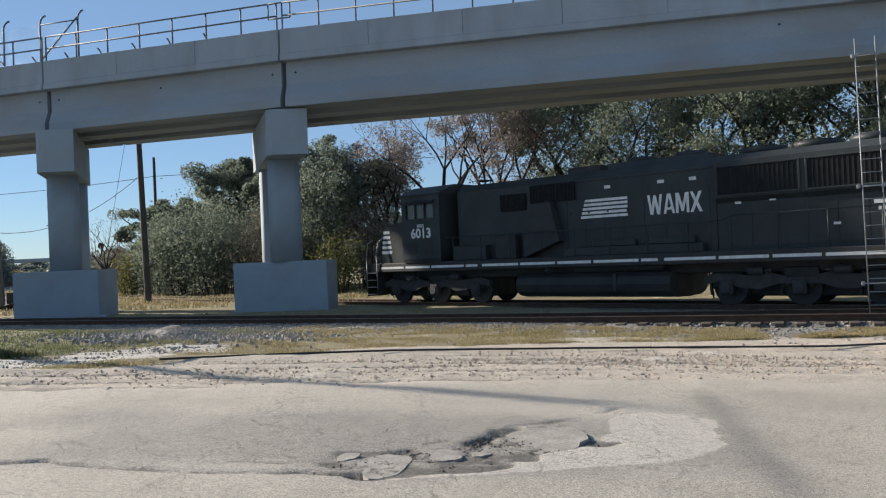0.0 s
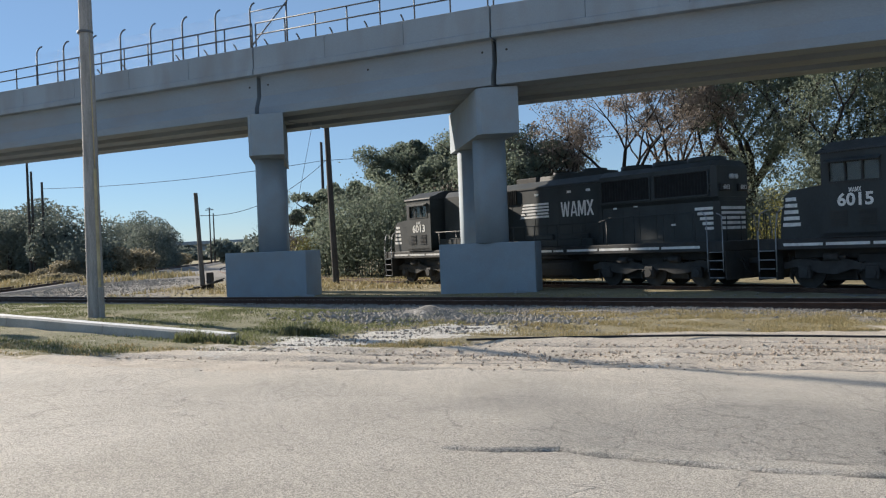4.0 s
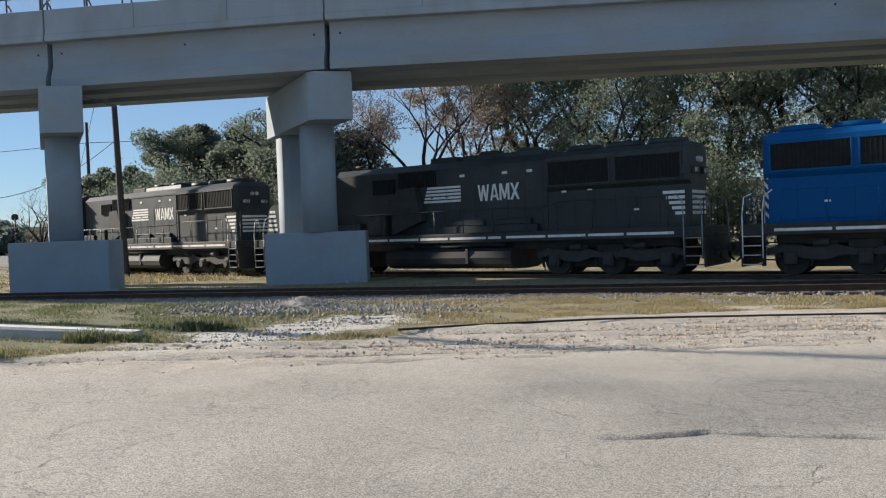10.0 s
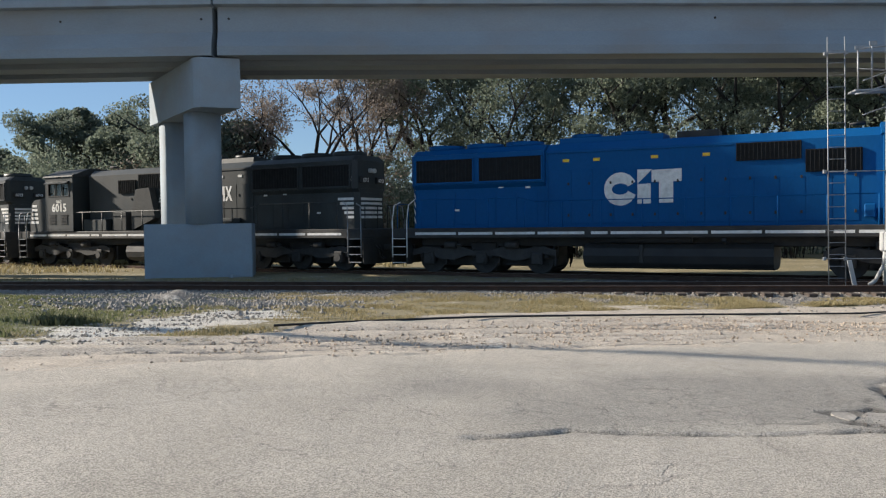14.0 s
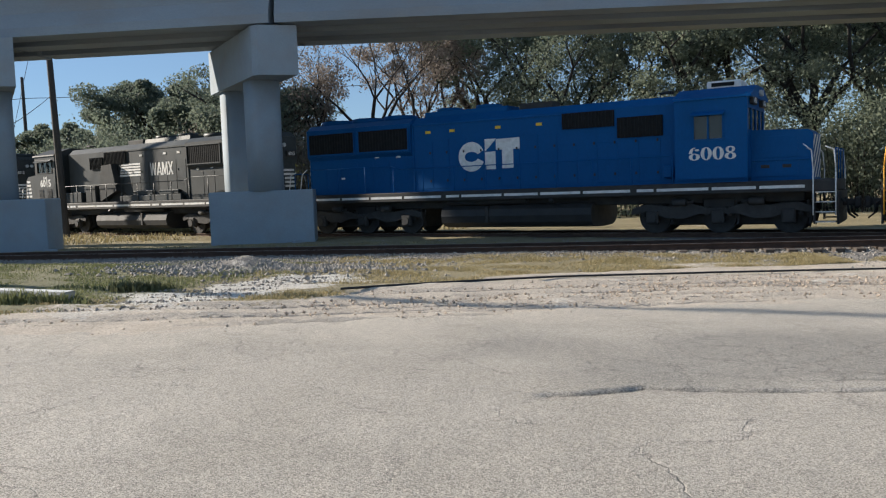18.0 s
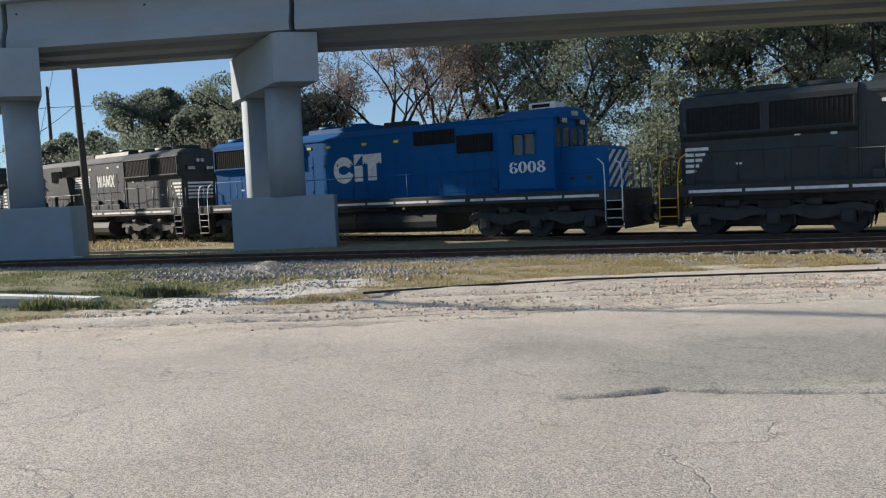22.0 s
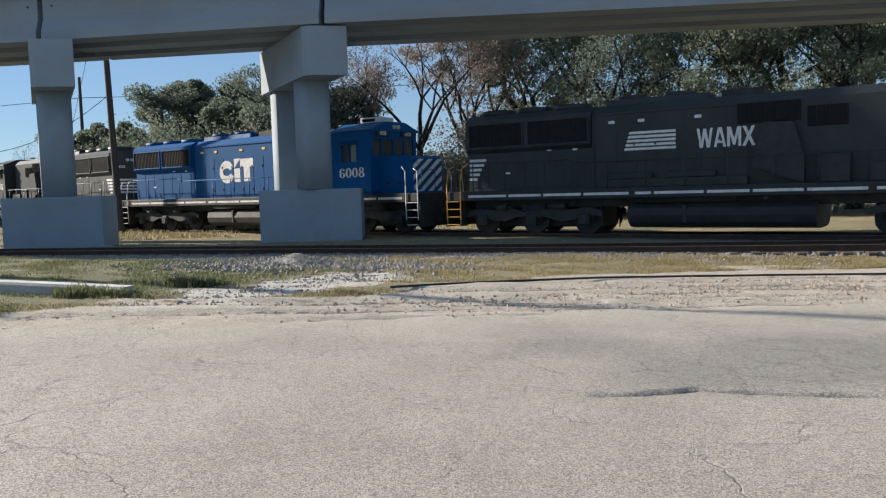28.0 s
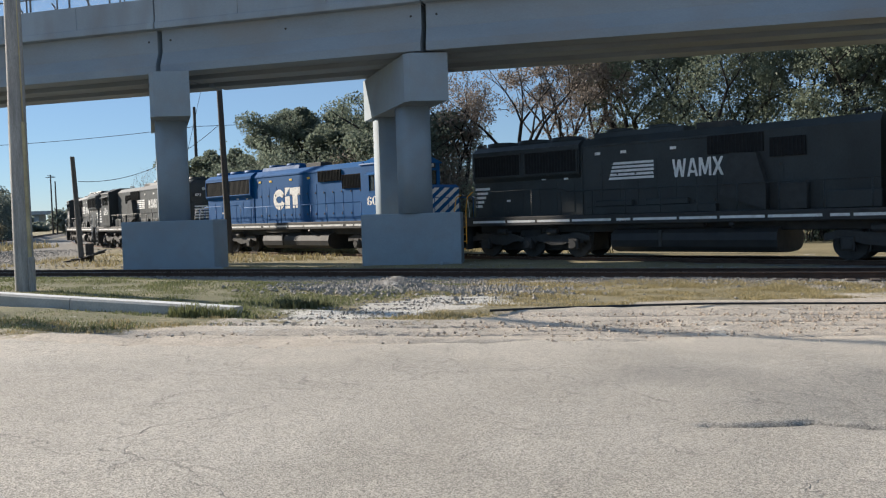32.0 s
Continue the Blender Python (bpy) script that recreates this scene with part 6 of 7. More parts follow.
def shrub(x, y, w, h, seed, leaf, n, size, label, name="shrub"):
    r = np.random.RandomState(seed)
    s = Shape()
    tips = []
    for k in range(26):
        a, t = r.uniform(0, 6.28), r.uniform(0.1, 1)
        p0 = Vector((0.3 * w * math.cos(a) * t, 0.3 * w * math.sin(a) * t, -0.1))
        p1 = Vector((0.55 * w * math.cos(a) * t, 0.45 * w * math.sin(a) * t, h * r.uniform(0.5, 0.95) * (1.1 - 0.4 * t)))
        s.tube(p0, (p0 + p1) / 2 + Vector((r.uniform(-.1, .1), r.uniform(-.1, .1), 0.1)), 0.03, 0.02, 4, False)
        s.tube((p0 + p1) / 2, p1, 0.02, 0.008, 4, False)
        tips.append(p1)
        tips.append((p0 + p1) / 2)
    T = np.array([tuple(t) for t in tips])
    C = T[r.choice(len(T), n)] + r.normal(0, 1, (n, 3)) * np.array([0.12 * w, 0.12 * w, 0.13 * h])
    C[:, 2] = np.abs(C[:, 2])
    A = r.normal(0, 1, (n, 3))
    A /= np.linalg.norm(A, axis=1)[:, None]
    B = np.cross(A, r.normal(0, 1, (n, 3)))
    B /= np.linalg.norm(B, axis=1)[:, None]
    sz = size * r.uniform(0.5, 1.3, n)[:, None]
    V = np.stack([C - A * sz, C + B * sz * 0.5, C + A * sz, C - B * sz * 0.5], 1).reshape(-1, 3)
    root = thing(name, pose(x, y, ground_z(x, y)), label, "shrub", "shrubs behind the railway")
    part("woody_base", s, M_BARK, root, "thin dark stems")
    part("foliage", fast_mesh("foliage", V, np.arange(4 * n).reshape(-1, 4), leaf), leaf, root, "loose small leaves")
    return root


TH = "tangled brown thicket with bare twigs"
rs = random.Random(5)
for i, (x, y, w, h, lf, n, sz, lab) in enumerate((
        (-17.5, 53, 5.0, 6.6, M_OAK, 5200, 0.15, "dense dark green evergreen shrub"), (-20.5, 55, 4.2, 5.4, M_OAK, 4200, 0.15, "dense dark green evergreen shrub"),
        (-14.2, 51, 4.8, 5.8, M_OAK, 4600, 0.14, "dense dark green evergreen shrub"), (-10.5, 49, 4.4, 5.4, M_TWIG, 3400, 0.13, TH), (-22.8, 55.5, 2.6, 3.2, M_BUSH, 1500, 0.13, "small shrub with yellowing green leaves"),
        (-7.2, 50, 4.4, 7.4, M_OAK, 4200, 0.15, "tall dark green shrub"), (-4.5, 50, 3.6, 5.6, M_TWIG, 2600, 0.13, TH), (-5.6, 46.5, 2.8, 3.6, M_BUSH, 1600, 0.12, "small shrub with yellowing green leaves"),
        (-1.5, 49, 4.0, 4.6, M_OAK2, 2600, 0.15, "loose shrub with grey green leaves"), (2.5, 48, 4.4, 5.2, M_TWIG, 2600, 0.14, TH), (6.0, 50, 4.6, 5.6, M_OAK2, 3000, 0.15, "loose shrub with grey green leaves"),
        (10.0, 46, 4.6, 6.2, M_OAK, 3400, 0.15, "dense dark green evergreen shrub"), (13.8, 42.5, 4.4, 6.6, M_OAK2, 3400, 0.15, "dense dark green evergreen shrub"),
        (18.5, 40, 4.6, 6.4, M_OAK, 3400, 0.15, "dense dark green evergreen shrub"), (23.0, 38, 4.6, 6.0, M_OAK2, 3000, 0.15, "dense dark green evergreen shrub"), (28, 36, 5.0, 6.5, M_OAK, 3000, 0.16, "dense dark green evergreen shrub"),
        (-16.0, 56, 4.0, 6.0, M_OAK, 3000, 0.16, "dense dark green evergreen shrub"), (-29, 66, 4.0, 4.2, M_TWIG, 2200, 0.15, TH), (8.0, 43.0, 2.8, 3.6, M_BUSH, 1300, 0.12, "small shrub with yellowing green leaves"), (-12.0, 54.0, 4.0, 6.0, M_OAK, 3000, 0.16, "dense dark green evergreen shrub"),
        (16.0, 44.5, 5.0, 6.0, M_OAK2, 3200, 0.15, "dense grey green evergreen shrub"), (20.5, 43, 5.0, 6.5, M_OAK, 3200, 0.15, "dense dark green evergreen shrub"), (26.0, 41.5, 5.0, 6.5, M_OAK2, 3200, 0.15, "dense grey green evergreen shrub"),
        (33.0, 34.0, 5.5, 7.0, M_OAK, 3200, 0.16, "dense dark green evergreen shrub"), (37.0, 38.0, 5.5, 8.0, M_OAK2, 3200, 0.16, "dense grey green evergreen shrub"), (12.0, 49, 5.0, 6.0, M_OAK, 3200, 0.15, "dense dark green evergreen shrub"), (4.0, 54, 5.0, 5.5, M_OAK2, 2600, 0.15, "dense grey green evergreen shrub"))):
    shrub(x, y, w, h, 100 + i, lf, int(n * 2.2), sz * 0.66, lab)
# dead snag with bare forks at the wood's edge
grow_tree(-28.5, 62, 7.2, 2.4, 77, M_TWIG, 150, 0.062, "leaning dead tree with bare forks", 0.16, 0.3, bare=0.9, skirt=0.0, name="dead_tree")


def far_wood(name, spots, leaf, label, size, seed):
    """a distant belt of trees: rows of x, y, height, radius"""
    r = np.random.RandomState(seed)
    Vs = []
    trunks = Shape()
    for x, y, h, rad in spots:
        n = int(1300 * rad / 4 * (0.4 / min(size, 0.4)) ** 1.6)
        c = r.normal(0, 1, (24, 3))
        c = c / np.linalg.norm(c, axis=1)[:, None] * np.array([rad * 0.6, rad * 0.6, h * 0.34]) + np.array([x, y, h * 0.52])
        G = r.normal(0, 1, (n, 3))
        G *= np.minimum(1, 1.8 / np.linalg.norm(G, axis=1))[:, None] * r.uniform(0.8, 1.0, n)[:, None]
        C = c[r.choice(24, n)] + G * np.array([rad * 0.24, rad * 0.24, h * 0.13])
        C[:, 2] = np.clip(np.abs(C[:, 2]), 0.1, h)
        A = r.normal(0, 1, (n, 3))
        A /= np.linalg.norm(A, axis=1)[:, None]
        B = np.cross(A, r.normal(0, 1, (n, 3)))
        B /= np.linalg.norm(B, axis=1)[:, None]
        s = size * r.uniform(0.5, 1.3, n)[:, None]
        Vs.append(np.stack([C - A * s, C + B * s * 0.6, C + A * s, C - B * s * 0.6], 1).reshape(-1, 3))
        trunks.tube((x, y, -0.5), (x + 0.3, y, h * 0.6), 0.3, 0.15, 6, False)
    V = np.concatenate(Vs)
    root = thing(name, Matrix(), label, "wood", kind="stuff")
    part("foliage", fast_mesh("foliage", V, np.arange(len(V)).reshape(-1, 4), leaf), leaf, root)
    part("trunks", trunks, M_BARK, root)


rs = random.Random(9)
far_wood("left_wood", [(-66 - 3.2 * k + rs.uniform(-2, 2), 100 + 4.0 * k + rs.uniform(-5, 5), rs.uniform(6.0, 9.0), rs.uniform(3, 4.6)) for k in range(8)]
         + [(-61 - 3.0 * k + rs.uniform(-2, 2), 79 + 1.6 * k + rs.uniform(-4, 4), rs.uniform(7, 9.6), rs.uniform(3.4, 4.8)) for k in range(12)]
         + [(-58 - 2.6 * k + rs.uniform(-2, 2), 76 + 1.6 * k + rs.uniform(-3, 3), rs.uniform(3.5, 6.0), rs.uniform(2.6, 3.8)) for k in range(15)], M_FARLEAF, "dense belt of dark dull green trees across the railway", 0.17, 1)
far_wood("left_scrub", [(-57 - 3.6 * k + rs.uniform(-3, 3), 78 + 6.5 * k + rs.uniform(-3, 3), rs.uniform(1.5, 3.4), rs.uniform(1.8, 3.0)) for k in range(16)]
         + [(-54 - 1.7 * k + rs.uniform(-2, 2), 66 + 0.6 * k + rs.uniform(-4, 4), rs.uniform(0.7, 2.0), rs.uniform(1.4, 2.4)) for k in range(18)], M_SCRUB, "low tan scrub along the branch track", 0.15, 2)
far_wood("distant_wood", [(-420 + 26 * k + rs.uniform(-8, 8), 400 + rs.uniform(-40, 60) + 2 * k, rs.uniform(7, 12), rs.uniform(10, 16)) for k in range(34)], M_FARLEAF, "distant low tree line at the horizon", 1.4, 3)
far_wood("horizon_hedge", [(-240 + 7.5 * k + rs.uniform(-3, 3), 305 + rs.uniform(-12, 12), rs.uniform(3.5, 6.2), rs.uniform(4, 6.5)) for k in range(36)], M_FARLEAF, "low dark hedge in front of the far overpass", 0.8, 8)
far_wood("middle_wood", [(-96 + 4.2 * k + rs.uniform(-3, 3), 165 - 1.0 * k + rs.uniform(-12, 20), rs.uniform(4, 7), rs.uniform(3.5, 6)) for k in range(18)], M_FARLEAF, "hazy line of low trees far along the track", 0.6, 4)
far_wood("rear_wood", [(-12 + 3.1 * k + rs.uniform(-1.5, 1.5), 92 + rs.uniform(-5, 8), rs.uniform(5.0, 8.0), rs.uniform(3.5, 4.6)) for k in range(26)], M_FARLEAF, "belt of dull green trees behind the oaks", 0.3, 6)


# ---- poles, wires, signals, kerb ----
def utility_pole(name, x, y, h, r0, r1, material, label, lean=(0, 0)):
    p = thing(name, pose(x, y, ground_z(x, y)), label, "pole")
    s = Shape()
    vs, n = [], 12
    for t in (0, 0.2, 0.4, 0.6, 0.8, 1.0):
        for k in range(n):
            a = 2 * math.pi * k / n
            r = (r0 + (r1 - r0) * t) * (1 + 0.03 * math.sin(3 * a + 9 * t))
            vs.append((lean[0] * t + r * math.cos(a), lean[1] * t + r * math.sin(a), h * t - 0.3))
    s.add(vs, [(i * n + k, i * n + (k + 1) % n, (i + 1) * n + (k + 1) % n, (i + 1) * n + k) for i in range(5) for k in range(n)], True)
    s.add([vs[5 * n + k] for k in range(n)], [tuple(range(n))])
    part("shaft", s, material, p, "tapered wooden shaft")
    return p


M_MOULD = mat("pale weathered moulding", (0.42, 0.36, 0.22), 0.85, vary=0.2, scale=4, bump=0.2)
np_ = utility_pole("utility_pole", -10.72, 16.75, 8.35, 0.20, 0.15, M_WOOD, "weathered grey wooden utility pole beside the kerb", (0.05, 0))
part("ground_wire_cover", Shape().box(0.165, 0.225, -0.11, -0.04, -0.1, 3.6, 0.01).tube((0.2, -0.08, 3.6), (0.165, -0.06, 7.6), 0.014), M_MOULD, np_, "pale yellowish ground wire moulding")
part("metal_band", Shape().tube((0.02, 0, 6.9), (0.02, 0, 6.96), 0.185, n=12), M_GALVD, np_)
part("stub", Shape().box(0.17, 0.27, -0.14, 0.0, -0.2, 0.72, 0.02), M_WOOD, np_, "short stub board against the pole")
utility_pole("leaning_pole", -15.68, 43.4, 13.5, 0.19, 0.13, M_WOODD, "tall dark leaning wooden pole beside the train track", (-0.45, 0.3))
utility_pole("short_pole", -22.9, 41.2, 5.8, 0.15, 0.11, M_WOODM, "short weathered pole with a dark stub at its foot", (-0.25, 0))
stub = thing("pole_stub", pose(-22.5, 41.3, 0), "dark charred pole stub among debris", "post")
part("stub", Shape().box(-0.16, 0.16, -0.16, 0.16, -0.2, 0.95, 0.03), M_WOODD, stub)
deb = thing("debris_heap", pose(-22.6, 40.9, 0), "low heap of dark broken boards", "debris")
for k in range(7):
    part("board", Shape().box(-0.7, 0.7, -0.07, 0.07, -0.03, 0.03, 0.005), M_WOODD, deb).matrix_basis = pose(0.18 * k - 0.6, 0.12 * (k % 3), 0.08 + 0.05 * k, 10 * (k % 3) - 8, -12 + 5 * k, 37 * k)
far_poles = []
for x, y, h in ((-65.3, 75.2, 14.4), (-64.8, 75.2, 12.2), (-63.7, 75.5, 11.0), (-27.9, 70.0, 12.2), (-92.9, 157.7, 12.5), (-92.1, 157.9, 11.2)):
    far_poles.append(utility_pole("distant_pole", x, y, h, 0.17, 0.12, M_WOODD, "dark wooden pole in the distance"))
part("crossarm", Shape().box(-1.0, 1.0, -0.06, 0.06, 11.6, 11.75).box(-0.05, 0.05, -1, 1, 11.9, 12.0), M_WOODD, far_poles[4])


def cable(name, pts, sag, r, label):
    s = Shape()
    for a, b in zip(pts[:-1], pts[1:]):
        a, b = Vector(a), Vector(b)
        prev = a
        for k in range(1, 15):
            t = k / 14
            q = a.lerp(b, t) - Vector((0, 0, sag * 4 * t * (1 - t)))
            s.tube(prev, q, r, n=5, caps=False)
            prev = q
    return tagged(new(name, s.mesh(name, M_WIRE)), label, "cable")


cable("overhead_wire", [(-64.0, 75.8, 10.0), (-27.9, 70.0, 10.2), (30, 74, 12.5)], 0.5, 0.025, "thin black overhead wire between far poles")
cable("drop_wire", [(-22.9, 41.2, 4.2), (-15.95, 43.55, 7.2)], 0.9, 0.016, "slack wire from the short pole to the leaning pole")
cable("guy_wire", [(-16.1, 43.65, 12.4), (-20.4, 47.6, 3.0)], 0.05, 0.012, "thin guy wire of the leaning pole")

kerb = thing("concrete_kerb", Matrix(), "long low concrete kerb with a chipped white top edge", "kerb")
K0, K1 = Vector((-4.45, 12.5, 0)), Vector((-26.0, 19.3, 0))
kd = (K1 - K0).normalized()
kn = Vector((kd.y, -kd.x, 0))
KSIDE = 1 if kn.y > 0 else -1


def kerb_ring(d, w0, w1, top):
    """cross-section of the kerb d metres from its buried end; top: how much of the height it spans"""
    c = K0 + kd * d
    c = c + kn * (0.55 * math.exp(-((d - 5.5) / 4.5) ** 2) * -KSIDE)
    h = 0.15 + 0.09 * min(1.0, d / 5.0)
    z = ground_z(c.x, c.y)
    return [c + kn * w + Vector((0, 0, z + q)) for w, q in ((-w0, -0.3), (w0, -0.3), (w0 - 0.02, h - 0.03), (w1, h), (-w1, h), (0.02 - w0, h - 0.03))], h, c, z


for k in range(8):
    d0, d1 = k * 3.05 + 0.008, (k + 1) * 3.05 - 0.008
    s, rings = Shape(), []
    top_v = []
    for i in range(7):
        d = d0 + (d1 - d0) * i / 6
        ring, h, c, z = kerb_ring(d, 0.17, 0.12, 1)
        rings += ring
        chip = 0.10 + 0.025 * noise.noise(Vector((d * 3, 2.0, 0)))
        top_v += [c - kn * chip + Vector((0, 0, z + h + 0.004)), c + kn * (chip + 0.015) + Vector((0, 0, z + h + 0.004))]
    s.add(rings, [(6 * i + j, 6 * i + (j + 1) % 6, 6 * i + 6 + (j + 1) % 6, 6 * i + 6 + j) for i in range(6) for j in range(6)] + [tuple(range(6)), tuple(range(36, 42))])
    o = part("kerb_stone", s, M_KERB, kerb)
    part("painted_top", Shape().add(top_v, [(2 * i, 2 * i + 1, 2 * i + 3, 2 * i + 2) for i in range(6)]), M_WHITE, o, "worn white painted top")

# crossing signal with crossbuck and lamps
xs_ = thing("crossing_signal", pose(-14.42, 14.0, ground_z(-14.5, 14.2), 0, 0, 42), "railway crossing signal with white crossbuck and red lamps", "signal")
part("mast", Shape().tube((0, 0, -0.3), (0, 0, 4.3), 0.065, n=14), M_GALV, xs_, "silver mast")
part("base_case", Shape().box(-0.22, 0.22, -0.2, 0.2, 0.35, 1.35, 0.03), M_GREYBOX, xs_, "grey junction box")
for ang, words in ((45, "RAILROAD"), (-45, "CROSSING")):
    bl = part("crossbuck_blade", Shape().box(-0.62, 0.62, -0.012, 0.012, -0.115, 0.115, 0.006), M_SIGN, xs_, "white crossbuck blade")
    bl.matrix_basis = pose(0, -0.09 - (0.03 if ang > 0 else 0), 3.55, 0, -ang if words == "CROSSING" else -ang, 0)
    part("words", text_mesh("words", words, 0.13, M_BLACKP, 0.014, 0.012, 0.85), M_BLACKP, bl, "black block letters")
pl = part("tracks_plate", Shape().box(-0.34, 0.34, -0.012, 0.012, -0.1, 0.1, 0.005), M_SIGN, xs_, "white plate with black letters")
pl.matrix_basis = pose(0, -0.09, 2.93)
part("words", text_mesh("words", "TRACKS", 0.11, M_BLACKP, 0.014, 0.01, 0.9), M_BLACKP, pl)
pl = part("count_plate", Shape().box(-0.12, 0.12, -0.012, 0.012, -0.1, 0.1, 0.005), M_SIGN, xs_, "small white plate with a dark bar")
pl.matrix_basis = pose(0, -0.09, 3.15)
part("bar", Shape().box(-0.03, 0.03, -0.018, -0.012, -0.07, 0.07), M_BLACKP, pl)
part("lamp_arm", Shape().tube((-0.55, -0.05, 2.72), (0.55, -0.05, 2.72), 0.03), M_BLACKP, xs_)
for sx in (-1, 1):
    lp = part("lamp", Shape().tube((sx * 0.55, -0.10, 2.48), (sx * 0.55, -0.08, 2.48), 0.26, n=24).tube((sx * 0.55, -0.08, 2.48), (sx * 0.55, 0.1, 2.48), 0.14, n=16), M_BLACKP, xs_, "black lamp with round backplate")
    part("lens", Shape().tube((sx * 0.55, -0.13, 2.48), (sx * 0.55, -0.10, 2.48), 0.145, n=20), M_LENS, lp, "dark red lens")
    hd = Shape()
    for k in range(10):
        a0, a1 = math.pi * k / 10, math.pi * (k + 1) / 10
        q = [(sx * 0.55 + 0.15 * math.cos(a), yy, 2.48 + 0.15 * math.sin(a)) for a, yy in ((a0, -0.1), (a1, -0.1), (a1, -0.34), (a0, -0.34))]
        q2 = [(sx * 0.55 + 0.158 * math.cos(a), yy, 2.48 + 0.158 * math.sin(a)) for a, yy in ((a0, -0.1), (a1, -0.1), (a1, -0.34), (a0, -0.34))]
        hd.add(q + q2, [(0, 1, 2, 3), (4, 7, 6, 5), (3, 2, 6, 7)])
    part("hood", hd, M_BLACKP, lp)

# railway signal mast with ladder
LM, MX = (14.56, 21.3), 1.36
sm = thing("signal_mast", pose(LM[0], LM[1], 0.02, 0, 0, -17.8), "silver railway signal mast with platform and ladder", "signal")
part("mast", Shape().tube((MX, 0, 0.9), (MX, 0, 7.2), 0.085, n=14), M_GALV, sm, "silver tube mast")
part("base_box", Shape().box(MX - 0.17, MX + 0.24, -0.22, 0.22, 0.95, 1.5, 0.04), M_GREYBOX, sm, "grey cable box")
part("foot", Shape().pipe([(MX - 0.08, 0, 0.95), (MX - 0.12, 0, 0.55), (MX - 0.32, 0, 0.15), (MX - 0.5, 0, 0.0)], 0.055, 8).box(MX - 0.1, MX + 0.18, -0.15, 0.15, -0.2, 0.95, 0.03), M_GREYBOX, sm, "splayed grey mast foot")
lad = part("ladder", Shape().tube((-0.2, 0, 0.0), (-0.26, 0, 6.95), 0.016, n=8).tube((0.25, 0, 0.0), (0.2, 0, 6.95), 0.016, n=8), M_GALV, sm, "thin galvanised ladder")
for k in range(20):
    z = 0.2 + k * 0.335
    part("rung", Shape().tube((-0.2 - 0.009 * z, 0, z), (0.25 - 0.007 * z, 0, z), 0.011, n=6), M_GALV, lad)
for z in (0.75, 3.2, 6.5):
    part("bracket", Shape().tube((-0.34, 0, z), (MX, 0, z), 0.016, n=6).box(-0.36, -0.28, -0.05, 0.05, z - 0.05, z + 0.05, 0.01).box(0.20, 0.28, -0.05, 0.05, z - 0.05, z + 0.05, 0.01), M_GALV, sm, "ladder bracket")
part("platform", Shape().box(0.38, 1.45, -0.3, 0.3, 5.38, 5.44, 0.01).tube((0.38, -0.3, 5.3), (1.2, -0.3, 5.42), 0.02), M_GALV, sm, "small grated platform")
rl = Shape()
for x in (0.46, 0.82):
    rl.tube((x, -0.28, 5.44), (x, -0.28, 6.6), 0.025)
rl.tube((0.4, -0.28, 6.55), (MX, -0.1, 6.62), 0.022).tube((0.46, -0.28, 6.0), (MX, -0.1, 5.95), 0.018).box(0.38, 0.62, -0.3, -0.26, 6.52, 6.62).box(0.76, 0.95, -0.3, -0.26, 6.62, 6.74)
part("guard_rail", rl, M_GALV, sm)
part("mast_clamp", Shape().tube((MX, 0, 5.62), (MX, 0, 5.80), 0.12, n=14), M_GALV, sm)
for z in (4.4, 5.0, 5.35):
    part("arm", Shape().tube((MX - 0.7, -0.05, z + 0.35), (MX, 0, z + 0.6), 0.02, n=6), M_GALV, sm)
hd = part("signal_head", Shape().box(1.46, 1.8, -0.18, 0.06, 5.75, 7.1, 0.05), M_BLACKP, sm, "black signal head")
for z in (6.05, 6.45, 6.85):
    part("hood", Shape().tube((1.63, -0.18, z), (1.63, -0.42, z), 0.13, n=14, caps=False), M_BLACKP, hd)
wedge = tagged(new("pale_board", Shape().box(-0.06, 0.06, -0.02, 0.02, 0.0, 0.75, 0.005).mesh("pale_board", M_GREYBOX)), "pale board leaning at the ladder's foot", "board")
wedge.matrix_basis = pose(LM[0] + 0.42, LM[1] - 0.22, 0.0, 0, -12, -17)

# far block signal beside the track
fs_ = thing("block_signal", pose(-40.5, 83.0, 0), "small two-lamp black railway signal by the far track", "signal")
part("mast", Shape().tube((0, 0, -0.3), (0, 0, 4.9), 0.07, n=8), M_BLACKP, fs_)
for z in (3.2, 4.6):
    part("head", Shape().tube((0, -0.05, z), (0, 0.05, z), 0.34, n=18).tube((0, -0.3, z), (0, 0, z), 0.12, n=10), M_BLACKP, fs_, "round black signal head")
# overpass on the horizon
fb = thing("distant_overpass", pose(-150, 345, 0, 0, 0, 3), "long low grey overpass on the horizon", "bridge")
part("deck", Shape().box(-260, 120, -5, 5, 7.0, 8.6, 0.1), M_CONC, fb)
for k in range(12):
    part("column", Shape().box(-250 + 24 * k, -248 + 24 * k, -3, 3, -1, 7.0), M_CONC, fb)
# small trackside signs
sg = thing("track_sign", pose(-29.5, 41.0, 0.0), "narrow pale trackside sign on a dark post", "sign")
part("post", Shape().tube((0, 0, -0.4), (0, 0, 2.5), 0.04, n=8), M_WOODD, sg)
pl = part("plate", Shape().box(-0.14, 0.14, -0.08, -0.05, 1.75, 2.55, 0.01), M_SIGN, sg)
for k in range(2):
    part("dark_bar", Shape().box(-0.09, 0.09, -0.085, -0.081, 1.88 + 0.32 * k, 2.08 + 0.32 * k), M_WOODD, pl, "dark bar on the plate")
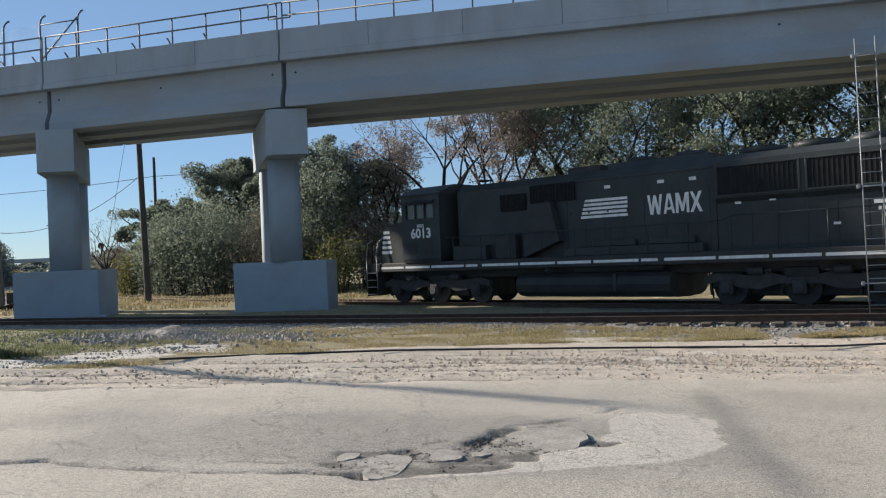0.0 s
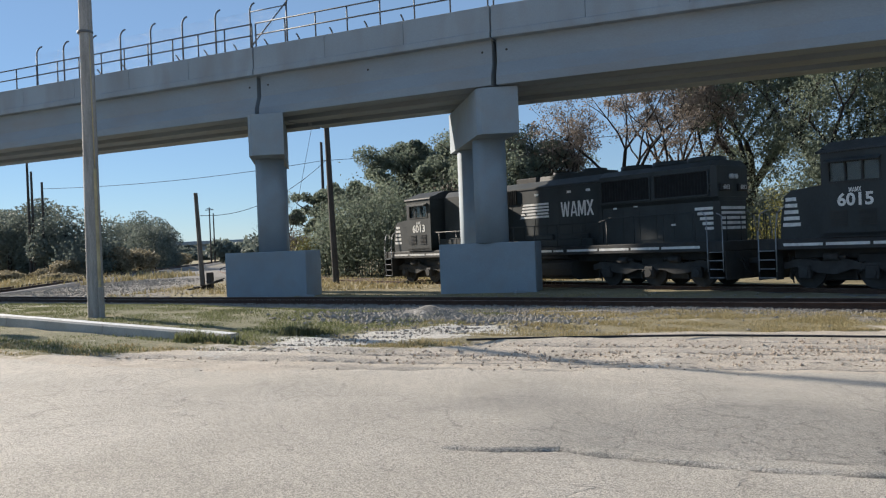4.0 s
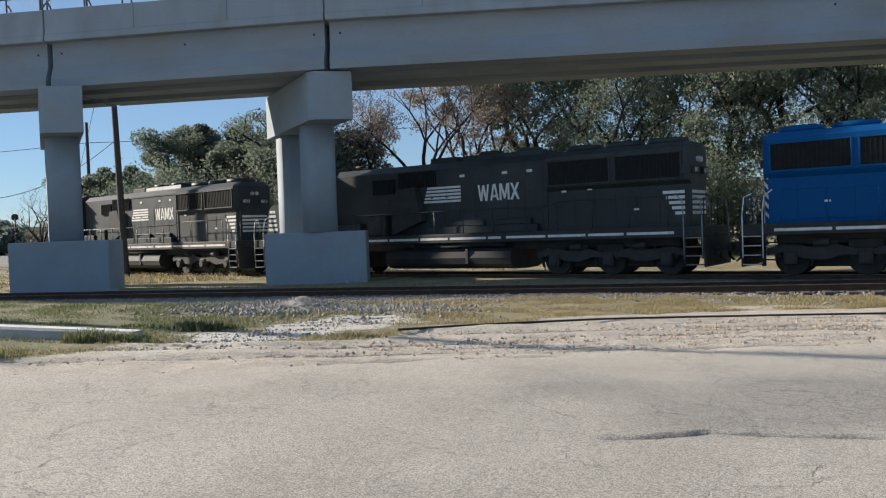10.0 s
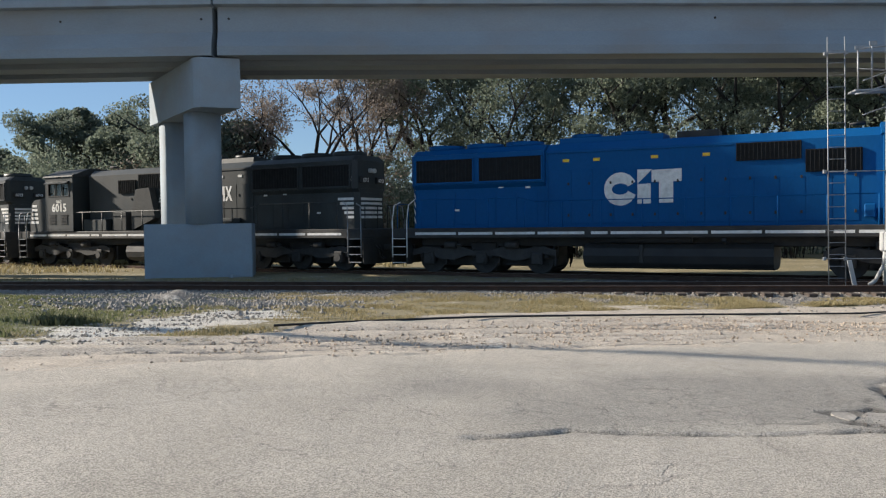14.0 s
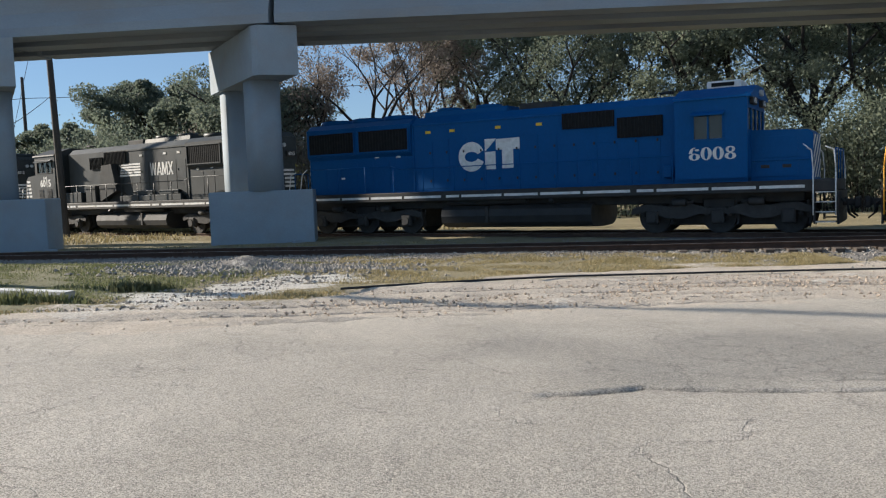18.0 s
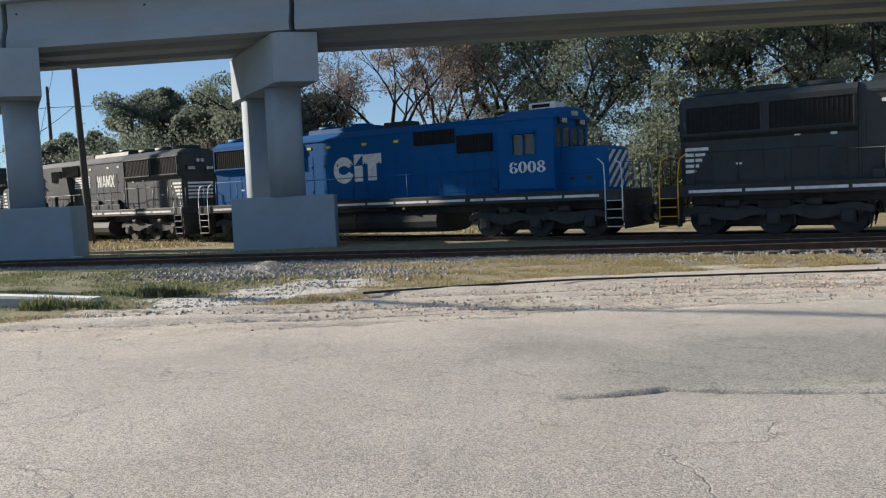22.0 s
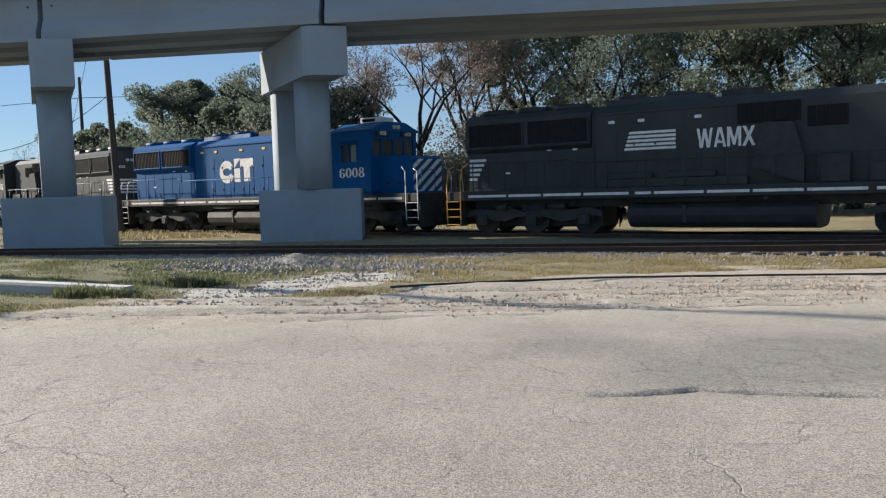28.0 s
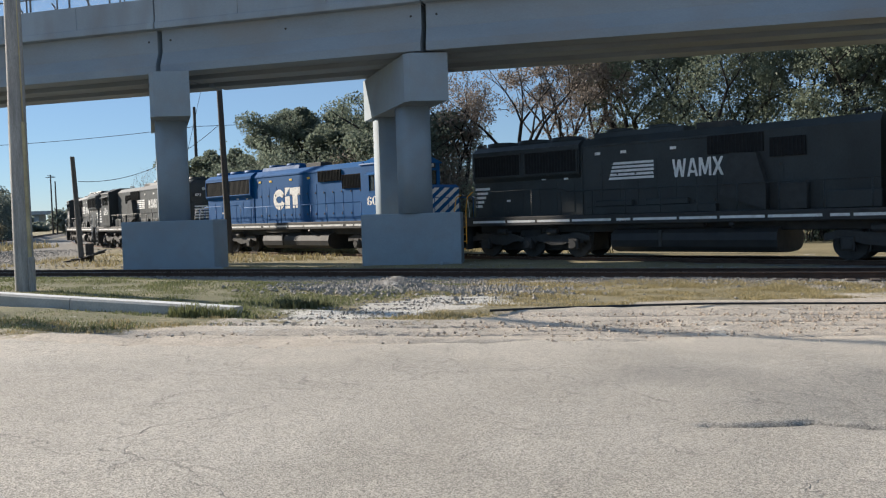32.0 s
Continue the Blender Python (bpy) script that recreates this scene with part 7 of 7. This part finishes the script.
# thin black tube that follows a dark line across the shoulder
TUBE_PTS = [(-0.6, 13.45), (0.1, 13.85), (1.43, 14.52), (3.22, 15.27), (6.03, 15.83), (9.33, 16.3), (13.0, 16.7), (18.0, 17.0)]
rings, n = [], 6
for k in range(91):
    x = -0.6 + 18.6 * k / 90
    y = float(np.interp(x, [p[0] for p in TUBE_PTS], [p[1] for p in TUBE_PTS])) + 0.05 * noise.noise(Vector((x * 0.9, 3.0, 0)))
    for i in range(n):
        a = 2 * math.pi * i / n
        rings.append((x, y + 0.022 * math.cos(a), ground_z(x, y) + 0.045 + 0.022 * math.sin(a)))
hs = Shape().add(rings, [(i * n + k, i * n + (k + 1) % n, (i + 1) * n + (k + 1) % n, (i + 1) * n + k) for i in range(90) for k in range(n)], True)
tagged(new("black_hose", hs.mesh("black_hose", M_WIRE)), "thin black tube lying across the sandy shoulder", "hose")
# broken slabs of asphalt round the pothole
M_SLAB = mat("broken asphalt slab", (0.30, 0.28, 0.25), 0.9, vary=0.2, scale=5, bump=0.5, bscale=40, fine=0.2)
rb = random.Random(8)
for x, y, a, b, up, tip in ((6.2, 7.18, 0.35, 0.58, 0.021, (0.8, -0.4)), (5.33, 6.43, 0.14, 0.18, 0.026, (1.5, 1.0)), (4.86, 6.1, 0.24, 0.38, 0.010, (-0.6, 0.8)), (4.5, 6.34, 0.10, 0.13, 0.018, (1, -1)), (5.62, 6.55, 0.08, 0.09, 0.016, (-2, 1))):
    n = 22
    prof = []
    p1, p2, p3 = rb.uniform(0, 6), rb.uniform(0, 6), rb.uniform(0, 6)
    for k in range(n):
        t = 2 * math.pi * k / n
        q = 1 + 0.09 * math.sin(2 * t + p1) + 0.11 * math.sin(3 * t + p2) + 0.05 * math.sin(5 * t + p3) + rb.uniform(-0.06, 0.06)
        prof.append((a * q * math.cos(t), b * q * math.sin(t)))
    o = tagged(new("asphalt_slab", Shape().prism(prof, -0.09, 0.006, 'z', [(u * 0.97, v * 0.97) for u, v in prof]).mesh("asphalt_slab", M_SLAB)), "broken loose slab of asphalt in the pothole", "rubble", "asphalt slabs")
    o.matrix_basis = pose(x, y, ground_z(x, y) + up, tip[0], tip[1], 0)
litter = tagged(new("litter_scrap", Shape().box(-0.12, 0.12, -0.06, 0.06, 0, 0.012, 0.004).mesh("litter_scrap", M_SIGN)), "scrap of white litter on the grass verge", "litter")
litter.matrix_basis = pose(-11.2, 13.2, ground_z(-11.2, 13.2) + 0.01, 0, 5, 20)

# ---- what moves ----
RUN = [(0, 0.0), (0.5, 1.82), (1, 3.60), (1.5, 5.37), (2, 7.12), (2.5, 8.86), (3, 10.55), (3.5, 12.17), (5.5, 18.36), (6, 19.86), (6.5, 21.33), (7, 22.74), (7.5, 24.09),
       (8, 25.38), (8.5, 26.63), (9, 27.86), (9.5, 29.07), (10, 30.27), (10.5, 31.43), (11, 32.56), (11.5, 33.65), (12, 34.69), (12.5, 35.73), (13, 36.77), (13.5, 37.80),
       (15.5, 41.71), (16.5, 43.64), (17.5, 45.56), (18.5, 47.46), (19.5, 49.29), (20.5, 51.04), (21.5, 52.73), (22.5, 54.35), (23.5, 55.92), (24.5, 57.49), (25.5, 59.03),
       (26.5, 60.51), (28.5, 63.48), (29, 64.19), (29.5, 64.86), (30, 65.48), (30.5, 66.05), (31, 66.54), (31.5, 66.93), (32, 67.27)]


def run_at(t):
    a = np.array(RUN)
    i = int(np.clip(np.searchsorted(a[:, 0], t) - 1, 0, len(a) - 2))
    m = np.gradient(a[:, 1], a[:, 0])
    h = a[i + 1, 0] - a[i, 0]
    u = (t - a[i, 0]) / h
    return ((2 * u ** 3 - 3 * u ** 2 + 1) * a[i, 1] + (u ** 3 - 2 * u ** 2 + u) * h * m[i]
            + (-2 * u ** 3 + 3 * u ** 2) * a[i + 1, 1] + (u ** 3 - u ** 2) * h * m[i + 1])


def motions():
    t_body = [k * 0.5 for k in range(65)]
    t_wheel = [k * 0.2 for k in range(161)]
    dist = [run_at(t) for t in t_wheel]
    for lo, wheels, off, back in TRAIN:
        rows = []
        for t in t_body:
            s = run_at(t) + off
            a, b = track_at(s + 6.85), track_at(s - 6.85)
            d = a - b
            yaw = math.degrees(math.atan2(d.y, d.x)) + (180 if back else 0)
            m = (a + b) / 2
            rows.append((t, pose(m.x, m.y, RAIL_Z, 0, 0, yaw)))
        walk(lo, rows)
        sg = -1 if back else 1
        for w in wheels:
            p = w.matrix_basis.translation.copy()
            walk(w, [(t, pose(p.x, p.y, p.z, 0, math.degrees(sg * q / WHEEL_R) % 360, 0)) for t, q in zip(t_wheel, dist)])


motions()
